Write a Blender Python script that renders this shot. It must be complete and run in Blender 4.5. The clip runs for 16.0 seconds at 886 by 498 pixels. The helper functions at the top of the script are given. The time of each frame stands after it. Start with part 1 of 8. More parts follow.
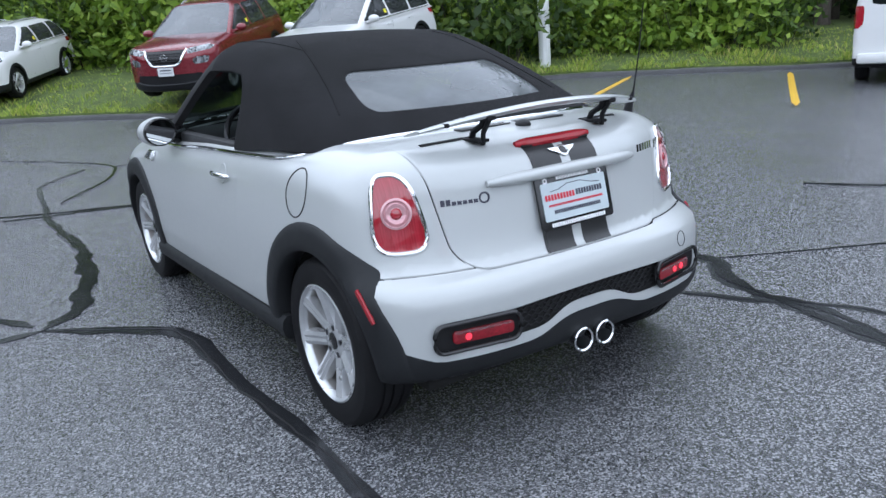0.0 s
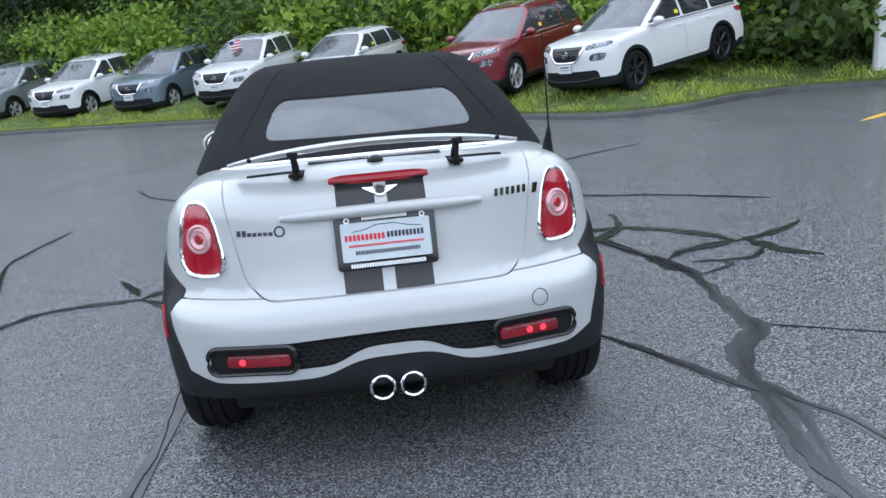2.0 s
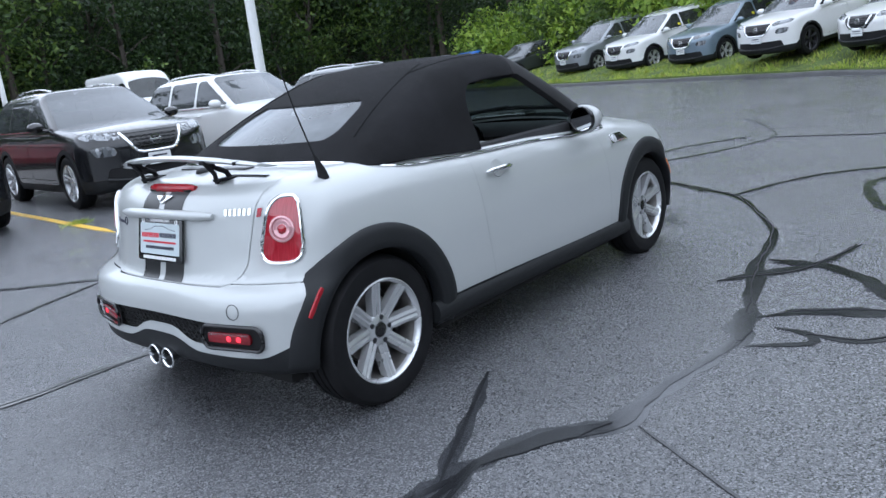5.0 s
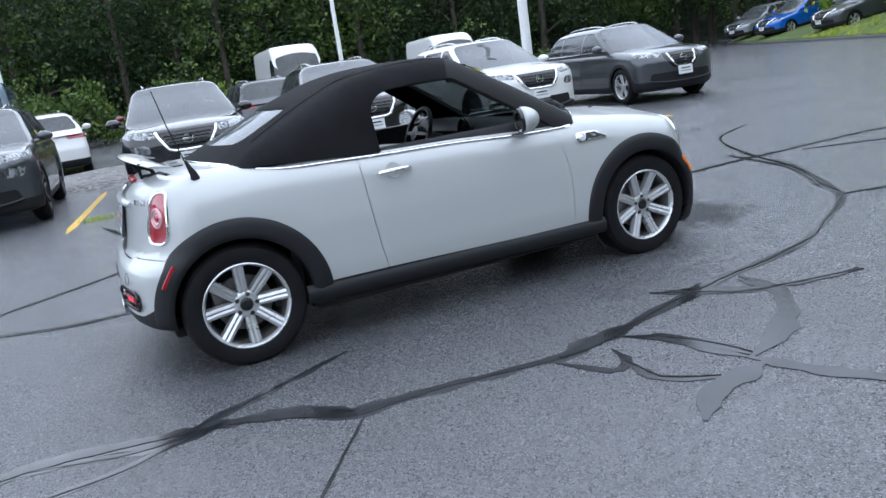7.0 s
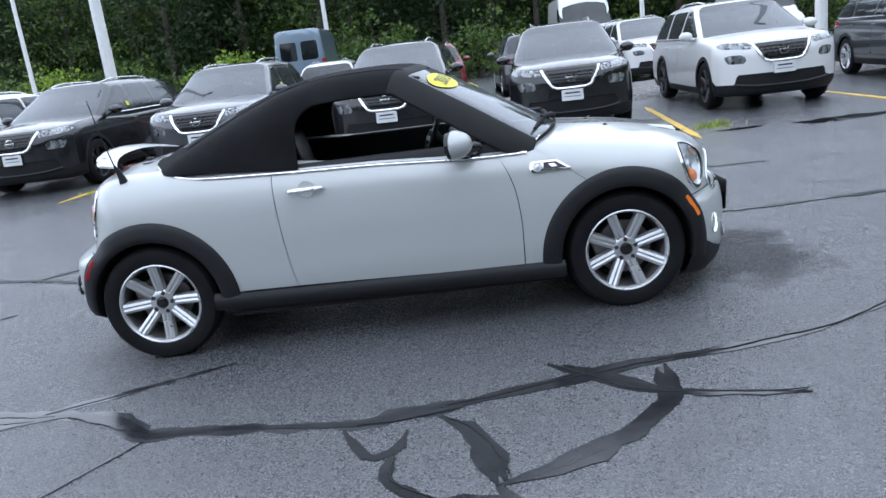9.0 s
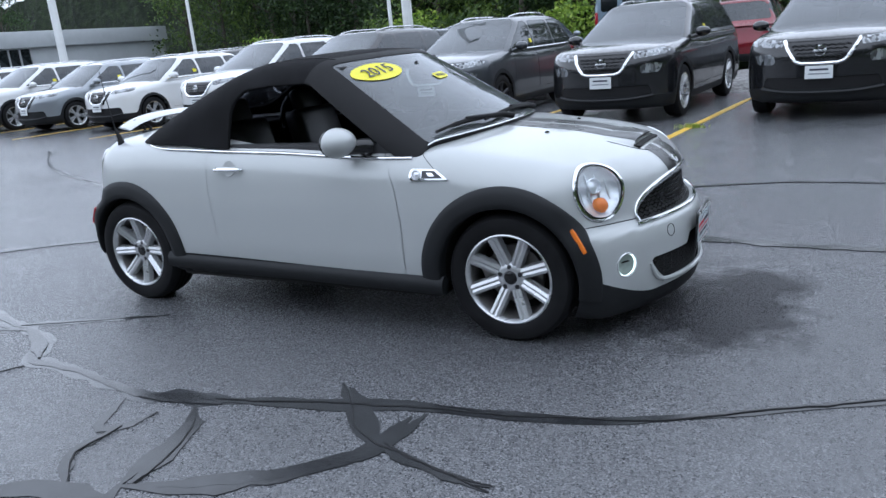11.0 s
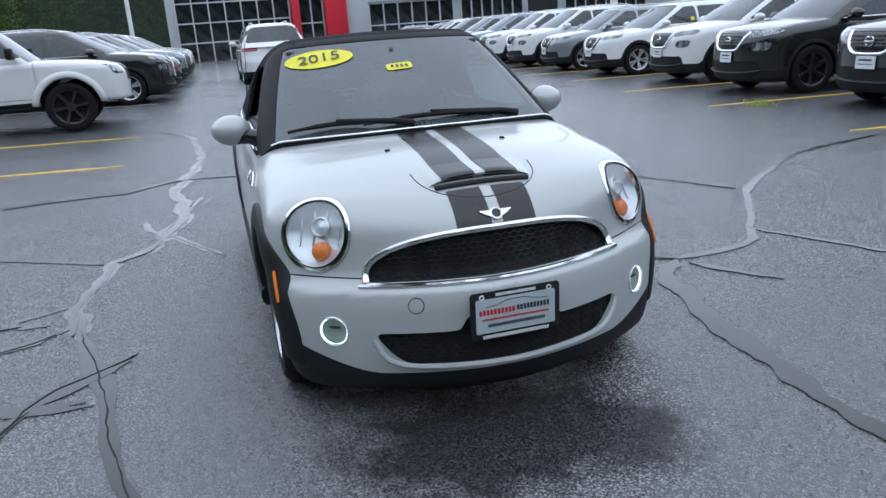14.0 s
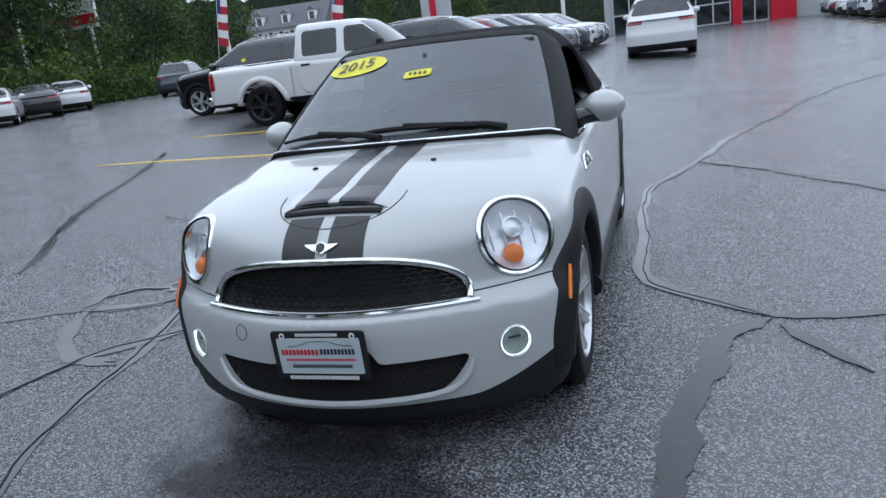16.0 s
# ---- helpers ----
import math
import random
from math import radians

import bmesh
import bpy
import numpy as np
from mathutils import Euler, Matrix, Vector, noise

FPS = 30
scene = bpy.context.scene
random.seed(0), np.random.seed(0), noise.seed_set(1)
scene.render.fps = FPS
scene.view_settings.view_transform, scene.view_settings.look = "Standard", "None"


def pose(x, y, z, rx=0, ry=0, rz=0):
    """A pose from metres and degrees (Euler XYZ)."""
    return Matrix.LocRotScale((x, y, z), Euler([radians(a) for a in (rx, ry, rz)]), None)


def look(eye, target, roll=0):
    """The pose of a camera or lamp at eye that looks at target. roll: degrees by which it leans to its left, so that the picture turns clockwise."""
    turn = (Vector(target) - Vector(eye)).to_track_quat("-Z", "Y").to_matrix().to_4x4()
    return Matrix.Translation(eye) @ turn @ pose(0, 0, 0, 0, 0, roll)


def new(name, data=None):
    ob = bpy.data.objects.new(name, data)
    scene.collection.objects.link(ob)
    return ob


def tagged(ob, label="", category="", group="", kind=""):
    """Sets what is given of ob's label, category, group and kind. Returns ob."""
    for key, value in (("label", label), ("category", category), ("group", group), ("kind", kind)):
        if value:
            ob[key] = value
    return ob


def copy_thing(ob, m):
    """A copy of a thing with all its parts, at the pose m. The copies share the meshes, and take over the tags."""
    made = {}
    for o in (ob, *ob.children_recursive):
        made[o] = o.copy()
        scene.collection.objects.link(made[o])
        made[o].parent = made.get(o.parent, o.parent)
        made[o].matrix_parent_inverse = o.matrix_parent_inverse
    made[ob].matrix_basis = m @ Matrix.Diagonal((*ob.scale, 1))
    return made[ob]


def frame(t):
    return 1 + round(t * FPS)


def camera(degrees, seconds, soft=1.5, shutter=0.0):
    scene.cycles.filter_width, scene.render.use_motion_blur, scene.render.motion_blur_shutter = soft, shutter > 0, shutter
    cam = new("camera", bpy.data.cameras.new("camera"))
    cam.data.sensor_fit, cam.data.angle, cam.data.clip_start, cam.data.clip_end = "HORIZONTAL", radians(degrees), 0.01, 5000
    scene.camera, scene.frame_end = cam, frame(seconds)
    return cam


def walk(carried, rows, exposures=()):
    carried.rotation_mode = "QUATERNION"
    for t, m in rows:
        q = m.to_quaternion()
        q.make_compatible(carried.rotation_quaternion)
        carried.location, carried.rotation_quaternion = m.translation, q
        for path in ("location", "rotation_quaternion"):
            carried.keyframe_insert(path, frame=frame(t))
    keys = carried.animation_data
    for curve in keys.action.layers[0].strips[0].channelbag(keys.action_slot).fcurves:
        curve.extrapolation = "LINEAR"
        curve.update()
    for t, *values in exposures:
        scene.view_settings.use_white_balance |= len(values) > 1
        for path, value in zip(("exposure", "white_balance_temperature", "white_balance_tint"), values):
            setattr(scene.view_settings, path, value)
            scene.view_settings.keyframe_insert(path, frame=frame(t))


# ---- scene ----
# ---- camera and its walk ----
cam = camera(60.7, 16.0)
PATH = [
    (0, (-2.327, 1.777, 1.328), (-0.717, 0.723, 0.782), -4.2),
    (0.5, (-2.492, 1.405, 1.325), (-0.78, 0.491, 0.841), -6.3),
    (1, (-2.745, 1.025, 1.336), (-0.938, 0.311, 0.863), -7.2),
    (1.5, (-2.815, 0.561, 1.328), (-0.935, 0.075, 0.849), -6.6),
    (2, (-2.905, 0.073, 1.318), (-0.975, -0.133, 0.835), -4.8),
    (2.1, (-2.914, -0.026, 1.301), (-0.978, -0.177, 0.822), -4.4),
    (2.5, (-2.852, -0.449, 1.305), (-0.912, -0.383, 0.826), -2.9),
    (3, (-2.858, -0.983, 1.306), (-0.947, -0.641, 0.825), -2.2),
    (3.5, (-2.723, -1.502, 1.308), (-0.88, -0.895, 0.825), -2.4),
    (4, (-2.642, -2.01, 1.319), (-0.9, -1.154, 0.837), -3.6),
    (4.2, (-2.533, -2.178, 1.297), (-0.838, -1.23, 0.819), -4.2),
    (6.3, (-1.134, -4.022, 1.329), (-0.093, -2.374, 0.881), -8.5),
    (6.5, (-0.974, -4.172, 1.331), (-0.007, -2.481, 0.879), -8.3),
    (7, (-0.497, -4.475, 1.307), (0.265, -2.686, 0.841), -8.4),
    (7.5, (0.014, -4.635, 1.343), (0.574, -2.777, 0.862), -8.4),
    (8, (0.532, -4.722, 1.345), (0.891, -2.818, 0.847), -8.3),
    (8.2, (0.751, -4.703, 1.369), (1.032, -2.787, 0.868), -8.1),
    (10.3, (3.124, -4.246, 1.416), (2.467, -2.432, 0.889), -5.8),
    (10.5, (3.348, -4.168, 1.41), (2.608, -2.388, 0.877), -5.7),
    (11, (3.84, -3.803, 1.405), (2.897, -2.123, 0.867), -5.3),
    (11.5, (4.305, -3.475, 1.419), (3.168, -1.922, 0.875), -4.8),
    (12, (4.668, -3.023, 1.409), (3.347, -1.626, 0.856), -4.0),
    (12.5, (5.035, -2.549, 1.402), (3.545, -1.337, 0.846), -3.3),
    (13, (5.26, -1.992, 1.393), (3.625, -0.986, 0.831), -2.9),
    (13.5, (5.48, -1.46, 1.394), (3.725, -0.685, 0.83), -3.3),
    (14, (5.512, -0.902, 1.373), (3.666, -0.377, 0.811), -4.1),
    (14.5, (5.583, -0.365, 1.362), (3.678, -0.118, 0.805), -5.3),
    (15, (5.487, 0.162, 1.348), (3.564, 0.115, 0.798), -6.5),
    (15.5, (5.467, 0.658, 1.351), (3.57, 0.327, 0.812), -7.1),
    (16, (5.253, 1.129, 1.339), (3.417, 0.538, 0.811), -7.3),
]
walk(cam, [(t, look(eye, target, roll)) for t, eye, target, roll in PATH], [(0.0, 1.62, 5620, 10), (4.2, 1.62, 5620, 10), (7.0, 1.70, 5620, 10), (8.2, 1.66, 5600, 10), (11.0, 1.40, 5580, 10), (14.0, 1.17, 5580, 9), (16.0, 1.10, 5580, 9)])

# ---- light: an overcast sky with a weak, wide sun ----
world = bpy.data.worlds.new("overcast_sky")
scene.world = world
world.use_nodes = True
wn, wl = world.node_tree.nodes, world.node_tree.links
wn.clear()
sky = wn.new("ShaderNodeTexSky")
sky.sky_type, sky.sun_disc = "NISHITA", False
sky.sun_elevation, sky.sun_rotation = radians(52), radians(120)
sky.air_density, sky.dust_density, sky.ozone_density = 1.0, 4.0, 1.0
veil = wn.new("ShaderNodeHueSaturation")
veil.inputs["Saturation"].default_value = 0.32
back = wn.new("ShaderNodeBackground")
back.inputs["Strength"].default_value = 0.15
wout = wn.new("ShaderNodeOutputWorld")
wl.new(sky.outputs[0], veil.inputs["Color"])
# thin cloud evens out the glare round the sun
cloud = wn.new("ShaderNodeMix")
cloud.data_type, cloud.blend_type = "RGBA", "DARKEN"
cloud.inputs[0].default_value = 1.0
cloud.inputs[7].default_value = (5.0, 5.15, 5.35, 1)
wl.new(veil.outputs[0], cloud.inputs[6])
even = wn.new("ShaderNodeMix")
even.data_type = "RGBA"
even.inputs[0].default_value = 0.55
even.inputs[7].default_value = (3.6, 3.72, 3.9, 1)
wl.new(cloud.outputs[2], even.inputs[6])
wl.new(even.outputs[2], back.inputs["Color"])
wl.new(back.outputs[0], wout.inputs["Surface"])
sun = new("sun", bpy.data.lights.new("sun", "SUN"))
sun.data.energy, sun.data.angle, sun.data.color = 0.6, radians(150), (1.0, 0.97, 0.93)
sun.matrix_world = look((0, 0, 20), (-12 * math.cos(radians(150)), -12 * math.sin(radians(150)), 4.6))

# ---- materials ----


class Nodes:
    def __init__(self, name):
        self.mat = bpy.data.materials.new(name)
        self.mat.use_nodes = True
        self.n, self.l = self.mat.node_tree.nodes, self.mat.node_tree.links
        self.n.clear()
        self.out = self.n.new("ShaderNodeOutputMaterial")
        self.bsdf = self.n.new("ShaderNodeBsdfPrincipled")
        self.l.new(self.bsdf.outputs[0], self.out.inputs[0])
        self.coord = self.n.new("ShaderNodeTexCoord")

    def set(self, **kw):
        for k, v in kw.items():
            self.put(self.bsdf.inputs[k.replace("_", " ")], v)
        return self

    def put(self, socket, v):
        if hasattr(v, "is_output"):
            self.l.new(v, socket)
        elif isinstance(v, (tuple, list)) and len(v) == 3 and socket.type == "RGBA":
            socket.default_value = (*v, 1)
        else:
            socket.default_value = v

    def noise(self, scale, detail=4, rough=0.55, space="Object", stretch=None, dist=0.0):
        t = self.n.new("ShaderNodeTexNoise")
        t.inputs["Scale"].default_value, t.inputs["Detail"].default_value, t.inputs["Roughness"].default_value = scale, detail, rough
        t.inputs["Distortion"].default_value = dist
        self.l.new(self.place(space, stretch), t.inputs["Vector"])
        return t.outputs["Fac"]

    def place(self, space="Object", stretch=None):
        o = self.coord.outputs[space]
        if stretch:
            mp = self.n.new("ShaderNodeMapping")
            mp.inputs["Scale"].default_value = stretch
            self.l.new(o, mp.inputs["Vector"])
            o = mp.outputs[0]
        return o

    def cells(self, scale, feature="F1", space="Object", out="Distance", stretch=None, rand=1.0):
        t = self.n.new("ShaderNodeTexVoronoi")
        t.feature = feature
        t.inputs["Scale"].default_value = scale
        t.inputs["Randomness"].default_value = rand
        self.l.new(self.place(space, stretch), t.inputs["Vector"])
        return t.outputs[out]

    def ramp(self, fac, *stops):
        r = self.n.new("ShaderNodeValToRGB")
        e = r.color_ramp.elements
        while len(e) < len(stops):
            e.new(0.5)
        for k, (p, c) in enumerate(stops):
            e[k].position = p
            e[k].color = (*c, 1) if isinstance(c, tuple) else (c, c, c, 1)
        self.l.new(fac, r.inputs[0])
        return r.outputs[0]

    def mix(self, fac, a, b, kind="MIX"):
        m = self.n.new("ShaderNodeMix")
        m.data_type, m.blend_type = "RGBA", kind
        self.put(m.inputs[0], fac)
        self.put(m.inputs[6], a)
        self.put(m.inputs[7], b)
        return m.outputs[2]

    def math(self, op, a, b=0.0, c=0.0):
        m = self.n.new("ShaderNodeMath")
        m.operation = op
        for k, v in enumerate((a, b, c)):
            self.put(m.inputs[k], v)
        return m.outputs[0]

    def bump(self, height, strength=0.3, distance=0.01, normal=None):
        b = self.n.new("ShaderNodeBump")
        b.inputs["Strength"].default_value, b.inputs["Distance"].default_value = strength, distance
        self.l.new(height, b.inputs["Height"])
        if normal is not None:
            self.l.new(normal, b.inputs["Normal"])
        self.l.new(b.outputs[0], self.bsdf.inputs["Normal"])
        return b.outputs[0]

    def random(self):
        return self.n.new("ShaderNodeObjectInfo").outputs["Random"]

    def island(self):
        return self.n.new("ShaderNodeNewGeometry").outputs["Random Per Island"]


def paint(name, color, metal=0.0, rough=0.32, coat=1.0, spec=0.25):
    """Car paint with a clear coat, faint flakes and a little road film."""
    k = Nodes(name)
    film = k.ramp(k.noise(2.3, 5, 0.6), (0.35, 0.0), (0.75, 0.12))
    col = k.mix(film, color, tuple(0.8 * c + 0.012 for c in color))
    k.set(Base_Color=col, Metallic=metal, Roughness=rough, Coat_Weight=coat, Coat_Roughness=0.06)
    drops = k.noise(55, 2, 0.5)
    k.put(k.bsdf.inputs["Roughness"], k.math("MULTIPLY_ADD", drops, 0.12, rough - 0.06))
    k.bsdf.inputs["Specular IOR Level"].default_value = spec
    return k.mat


def plain(name, color, rough=0.5, metal=0.0, bump=0.0, scale=60.0, vary=0.12, spec=0.5):
    """A surface with two scales of variation in colour and gloss."""
    k = Nodes(name)
    a, b = k.noise(scale, 3), k.noise(scale * 0.07, 4)
    both = k.math("MULTIPLY_ADD", k.math("ADD", a, b), 0.5, 0.0)
    lo, hi = tuple(max(c * (1 - vary), 0) for c in color), tuple(min(c * (1 + vary), 1) for c in color)
    k.set(Base_Color=k.ramp(both, (0.3, lo), (0.7, hi)), Metallic=metal)
    k.put(k.bsdf.inputs["Roughness"], k.math("MULTIPLY_ADD", b, 0.16, rough - 0.08))
    k.bsdf.inputs["Specular IOR Level"].default_value = spec
    if bump:
        k.bump(a, bump, 0.002)
    return k.mat


def glass(name, tint=(0.9, 0.95, 0.93), rough=0.0):
    k = Nodes(name)
    k.set(Base_Color=tint, Transmission_Weight=1.0, Roughness=rough, IOR=1.45)
    return k.mat


def sheet_glass(name, tint, dirt_haze=0.0, shine=0.07):
    """Thin panes: straight through, with a mirror of the sky that grows at grazing angles."""
    k = Nodes(name)
    clear = k.n.new("ShaderNodeBsdfTransparent")
    clear.inputs[0].default_value = (*tint, 1)
    gloss = k.n.new("ShaderNodeBsdfGlossy")
    gloss.inputs["Roughness"].default_value = 0.02
    gloss.inputs["Color"].default_value = (0.95, 0.97, 1, 1)
    lw = k.n.new("ShaderNodeLayerWeight")
    lw.inputs["Blend"].default_value = 0.5
    fr = k.math("MULTIPLY_ADD", k.math("POWER", lw.outputs["Facing"], 4.2), 0.62, shine)
    mx = k.n.new("ShaderNodeMixShader")
    k.l.new(fr, mx.inputs[0])
    k.l.new(clear.outputs[0], mx.inputs[1])
    k.l.new(gloss.outputs[0], mx.inputs[2])
    last = mx.outputs[0]
    if dirt_haze:
        # uneven dirt film, with some of the sky's reflection painted into its grey
        film = k.n.new("ShaderNodeBsdfDiffuse")
        film.inputs["Color"].default_value = (0.52, 0.56, 0.58, 1)
        m2 = k.n.new("ShaderNodeMixShader")
        k.l.new(k.math("MULTIPLY", k.ramp(k.noise(3, 5), (0.3, 0.4), (0.8, 1.0)), dirt_haze), m2.inputs[0])
        k.l.new(last, m2.inputs[1])
        k.l.new(film.outputs[0], m2.inputs[2])
        last = m2.outputs[0]
    k.l.new(last, k.out.inputs[0])
    k.n.remove(k.bsdf)
    return k.mat


M = {}
M["silver"] = paint("white_silver_paint", (0.43, 0.445, 0.442), 0.08, 0.33, 0.7, 0.5)
M["white"] = paint("white_paint", (0.66, 0.665, 0.66), 0.0, 0.35)
M["black"] = paint("black_paint", (0.007, 0.0075, 0.009), 0.0, 0.25)
M["gunmetal"] = paint("gunmetal_paint", (0.055, 0.06, 0.067), 0.4, 0.3)
M["grey"] = paint("grey_paint", (0.24, 0.26, 0.28), 0.5, 0.3)
M["slate"] = paint("slate_blue_paint", (0.16, 0.21, 0.26), 0.4, 0.3)
M["darkslate"] = paint("dark_slate_paint", (0.035, 0.045, 0.055), 0.3, 0.28)
M["bronze"] = paint("dark_bronze_paint", (0.05, 0.04, 0.042), 0.4, 0.3)
M["red"] = paint("dark_red_paint", (0.16, 0.008, 0.015), 0.25, 0.28)
M["blue"] = paint("bright_blue_paint", (0.01, 0.11, 0.48), 0.2, 0.28)
M["stripe"] = plain("satin_black_stripe_film", (0.012, 0.012, 0.013), 0.28, 0, 0, 30, 0.12, 0.5)
M["cladding"] = plain("charcoal_plastic_cladding", (0.011, 0.012, 0.0135), 0.55, 0, 0.15, 300, 0.2, 0.3)
M["blackgloss"] = plain("gloss_black_plastic", (0.012, 0.012, 0.013), 0.18, 0, 0, 20)
M["blackmatt"] = plain("matt_black_plastic", (0.010, 0.010, 0.011), 0.7, 0, 0.1, 200, 0.15, 0.25)
M["dark"] = plain("dark_hollow", (0.006, 0.006, 0.006), 0.9)
M["chrome"] = plain("chrome", (0.78, 0.79, 0.80), 0.08, 1.0, 0, 12, 0.03)
M["alloy"] = plain("silver_alloy", (0.58, 0.59, 0.60), 0.26, 0.65, 0, 40, 0.08)
M["alloydark"] = plain("dark_alloy", (0.05, 0.05, 0.055), 0.3, 0.7, 0, 40, 0.1)
M["steel"] = plain("brake_steel", (0.22, 0.21, 0.2), 0.45, 0.8, 0, 50, 0.2)
M["redplastic"] = plain("red_reflector", (0.30, 0.010, 0.018), 0.15, 0, 0, 200, 0.2)
M["orange"] = plain("orange_reflector", (0.8, 0.2, 0.02), 0.25, 0, 0, 200, 0.15)
M["yellowfilm"] = plain("yellow_window_sticker", (0.72, 0.66, 0.02), 0.5, 0, 0, 20, 0.06)
M["ink"] = plain("dark_ink", (0.03, 0.03, 0.05), 0.5)
M["redink"] = plain("red_ink", (0.55, 0.02, 0.04), 0.5)
M["whiteink"] = plain("white_print", (0.8, 0.8, 0.8), 0.5, 0, 0, 50, 0.03)
M["platesheet"] = plain("pale_grey_plate", (0.48, 0.54, 0.56), 0.4, 0, 0, 14, 0.08)
M["dealer"] = plain("white_dealer_plate", (0.66, 0.68, 0.68), 0.45, 0, 0, 10, 0.1)
M["pane"] = sheet_glass("clear_glass", (0.78, 0.86, 0.83), 0.1)
M["screen"] = sheet_glass("windscreen_glass", (0.13, 0.16, 0.155), 0.165, 0.09)
M["tinted"] = sheet_glass("tinted_glass", (0.13, 0.15, 0.15), 0.04)
M["rearpane"] = sheet_glass("smoky_rear_glass", (0.10, 0.105, 0.12), 0.19, 0.05)
M["fogglass"] = plain("fog_lamp_glass", (0.26, 0.30, 0.28), 0.12, 0.1, 0, 30, 0.3)
M["lens"] = sheet_glass("clear_lens", (0.93, 0.95, 0.96), 0.02)
M["reflector"] = plain("lamp_reflector", (0.74, 0.75, 0.77), 0.2, 0.45, 0.2, 45, 0.15)
M["interior"] = plain("black_interior", (0.016, 0.016, 0.018), 0.6, 0, 0.2, 150)
M["leather"] = plain("black_leather", (0.02, 0.02, 0.022), 0.42, 0, 0.3, 180)
M["mirror"] = plain("mirror_glass", (0.85, 0.87, 0.88), 0.02, 1.0, 0, 8, 0.02)

k = Nodes("black_canvas_top")
weave = k.math("ADD", k.math("SINE", k.math("MULTIPLY", k.noise(420, 1), 9)), k.noise(900, 2))
k.set(Base_Color=k.ramp(k.noise(3.5, 6, 0.65), (0.3, (0.006, 0.006, 0.0065)), (0.75, (0.014, 0.014, 0.016))), Roughness=0.95)
k.bsdf.inputs["Sheen Weight"].default_value = 0.03
k.bsdf.inputs["Specular IOR Level"].default_value = 0.12
wr = k.noise(6, 3)
k.bump(k.math("MULTIPLY_ADD", weave, 0.12, wr), 0.35, 0.012)
M["canvas"] = k.mat

k = Nodes("tyre_rubber")
k.set(Base_Color=k.ramp(k.noise(9, 5), (0.3, (0.007, 0.007, 0.008)), (0.8, (0.013, 0.013, 0.014))), Roughness=0.6)
k.bsdf.inputs["Specular IOR Level"].default_value = 0.16
k.bump(k.noise(140, 3), 0.2, 0.003)
M["tyre"] = k.mat

k = Nodes("red_tail_lens")
ribs = k.noise(1.0, 1, 0.5, stretch=(4, 260, 12))
k.set(Base_Color=k.ramp(ribs, (0.3, (0.25, 0.006, 0.014)), (0.7, (0.36, 0.018, 0.032))), Roughness=0.08, Coat_Weight=1.0)
k.bump(ribs, 0.05, 0.001)
M["tail"] = k.mat
M["fogred"] = plain("dark_red_lens", (0.20, 0.008, 0.015), 0.12, 0, 0.2, 120, 0.5)
k = Nodes("lit_fog_ring")
k.set(Base_Color=(0.8, 0.85, 0.8), Emission_Color=(0.85, 1.0, 0.88), Emission_Strength=1.0)
M["glow"] = k.mat
k = Nodes("lit_rear_lamp")
k.set(Base_Color=(0.5, 0.01, 0.02), Emission_Color=(1.0, 0.03, 0.05), Emission_Strength=0.6)
M["redglow"] = k.mat

# ---- small building tools ----


def make_mesh(name, verts, faces, mat, smooth=True, normals=None):
    me = bpy.data.meshes.new(name)
    me.from_pydata([tuple(map(float, v)) for v in verts], [], [tuple(f) for f in faces])
    for m in mat if isinstance(mat, (list, tuple)) else [mat]:
        me.materials.append(m)
    if smooth:
        me.polygons.foreach_set("use_smooth", [True] * len(me.polygons))
    me.update()
    if normals is not None and len(faces):
        me.normals_split_custom_set_from_vertices([tuple(map(float, n)) for n in normals])
    return me


def piece(name, verts, faces, mat, parent=None, label="", smooth=True, normals=None, m=None):
    """One mesh object from numbers, under parent where one is given."""
    ob = new(name, make_mesh(name, verts, faces, mat, smooth, normals))
    if parent is not None:
        ob.parent = parent
    if m is not None:
        ob.matrix_basis = m
    return tagged(ob, label)


def part(name, bm, mat, parent=None, label="", smooth=True, angle=35, m=None):
    """One mesh object from a bmesh, under parent where one is given."""
    bmesh.ops.recalc_face_normals(bm, faces=bm.faces[:])
    if smooth:
        for f in bm.faces:
            f.smooth = True
        for e in bm.edges:
            if len(e.link_faces) == 2 and e.calc_face_angle(0) > radians(angle):
                e.smooth = False
    me = bpy.data.meshes.new(name)
    bm.to_mesh(me)
    bm.free()
    for x in mat if isinstance(mat, (list, tuple)) else [mat]:
        me.materials.append(x)
    ob = new(name, me)
    if parent is not None:
        ob.parent = parent
    if m is not None:
        ob.matrix_basis = m
    return tagged(ob, label)


def box(bm, c, s, bevel=0.0, m=None, segments=2):
    """A box with centre c and sizes s, its edges rounded."""
    t = bmesh.new()
    bmesh.ops.create_cube(t, size=1.0, matrix=Matrix.Translation(c) @ Matrix.Diagonal((*s, 1)))
    if bevel > 0:
        bmesh.ops.bevel(t, geom=t.edges[:], offset=bevel, segments=segments, affect="EDGES", profile=0.5)
    if m is not None:
        t.transform(m)
    tmp = bpy.data.meshes.new("tmp")
    t.to_mesh(tmp)
    t.free()
    bm.from_mesh(tmp)
    bpy.data.meshes.remove(tmp)
    return bm


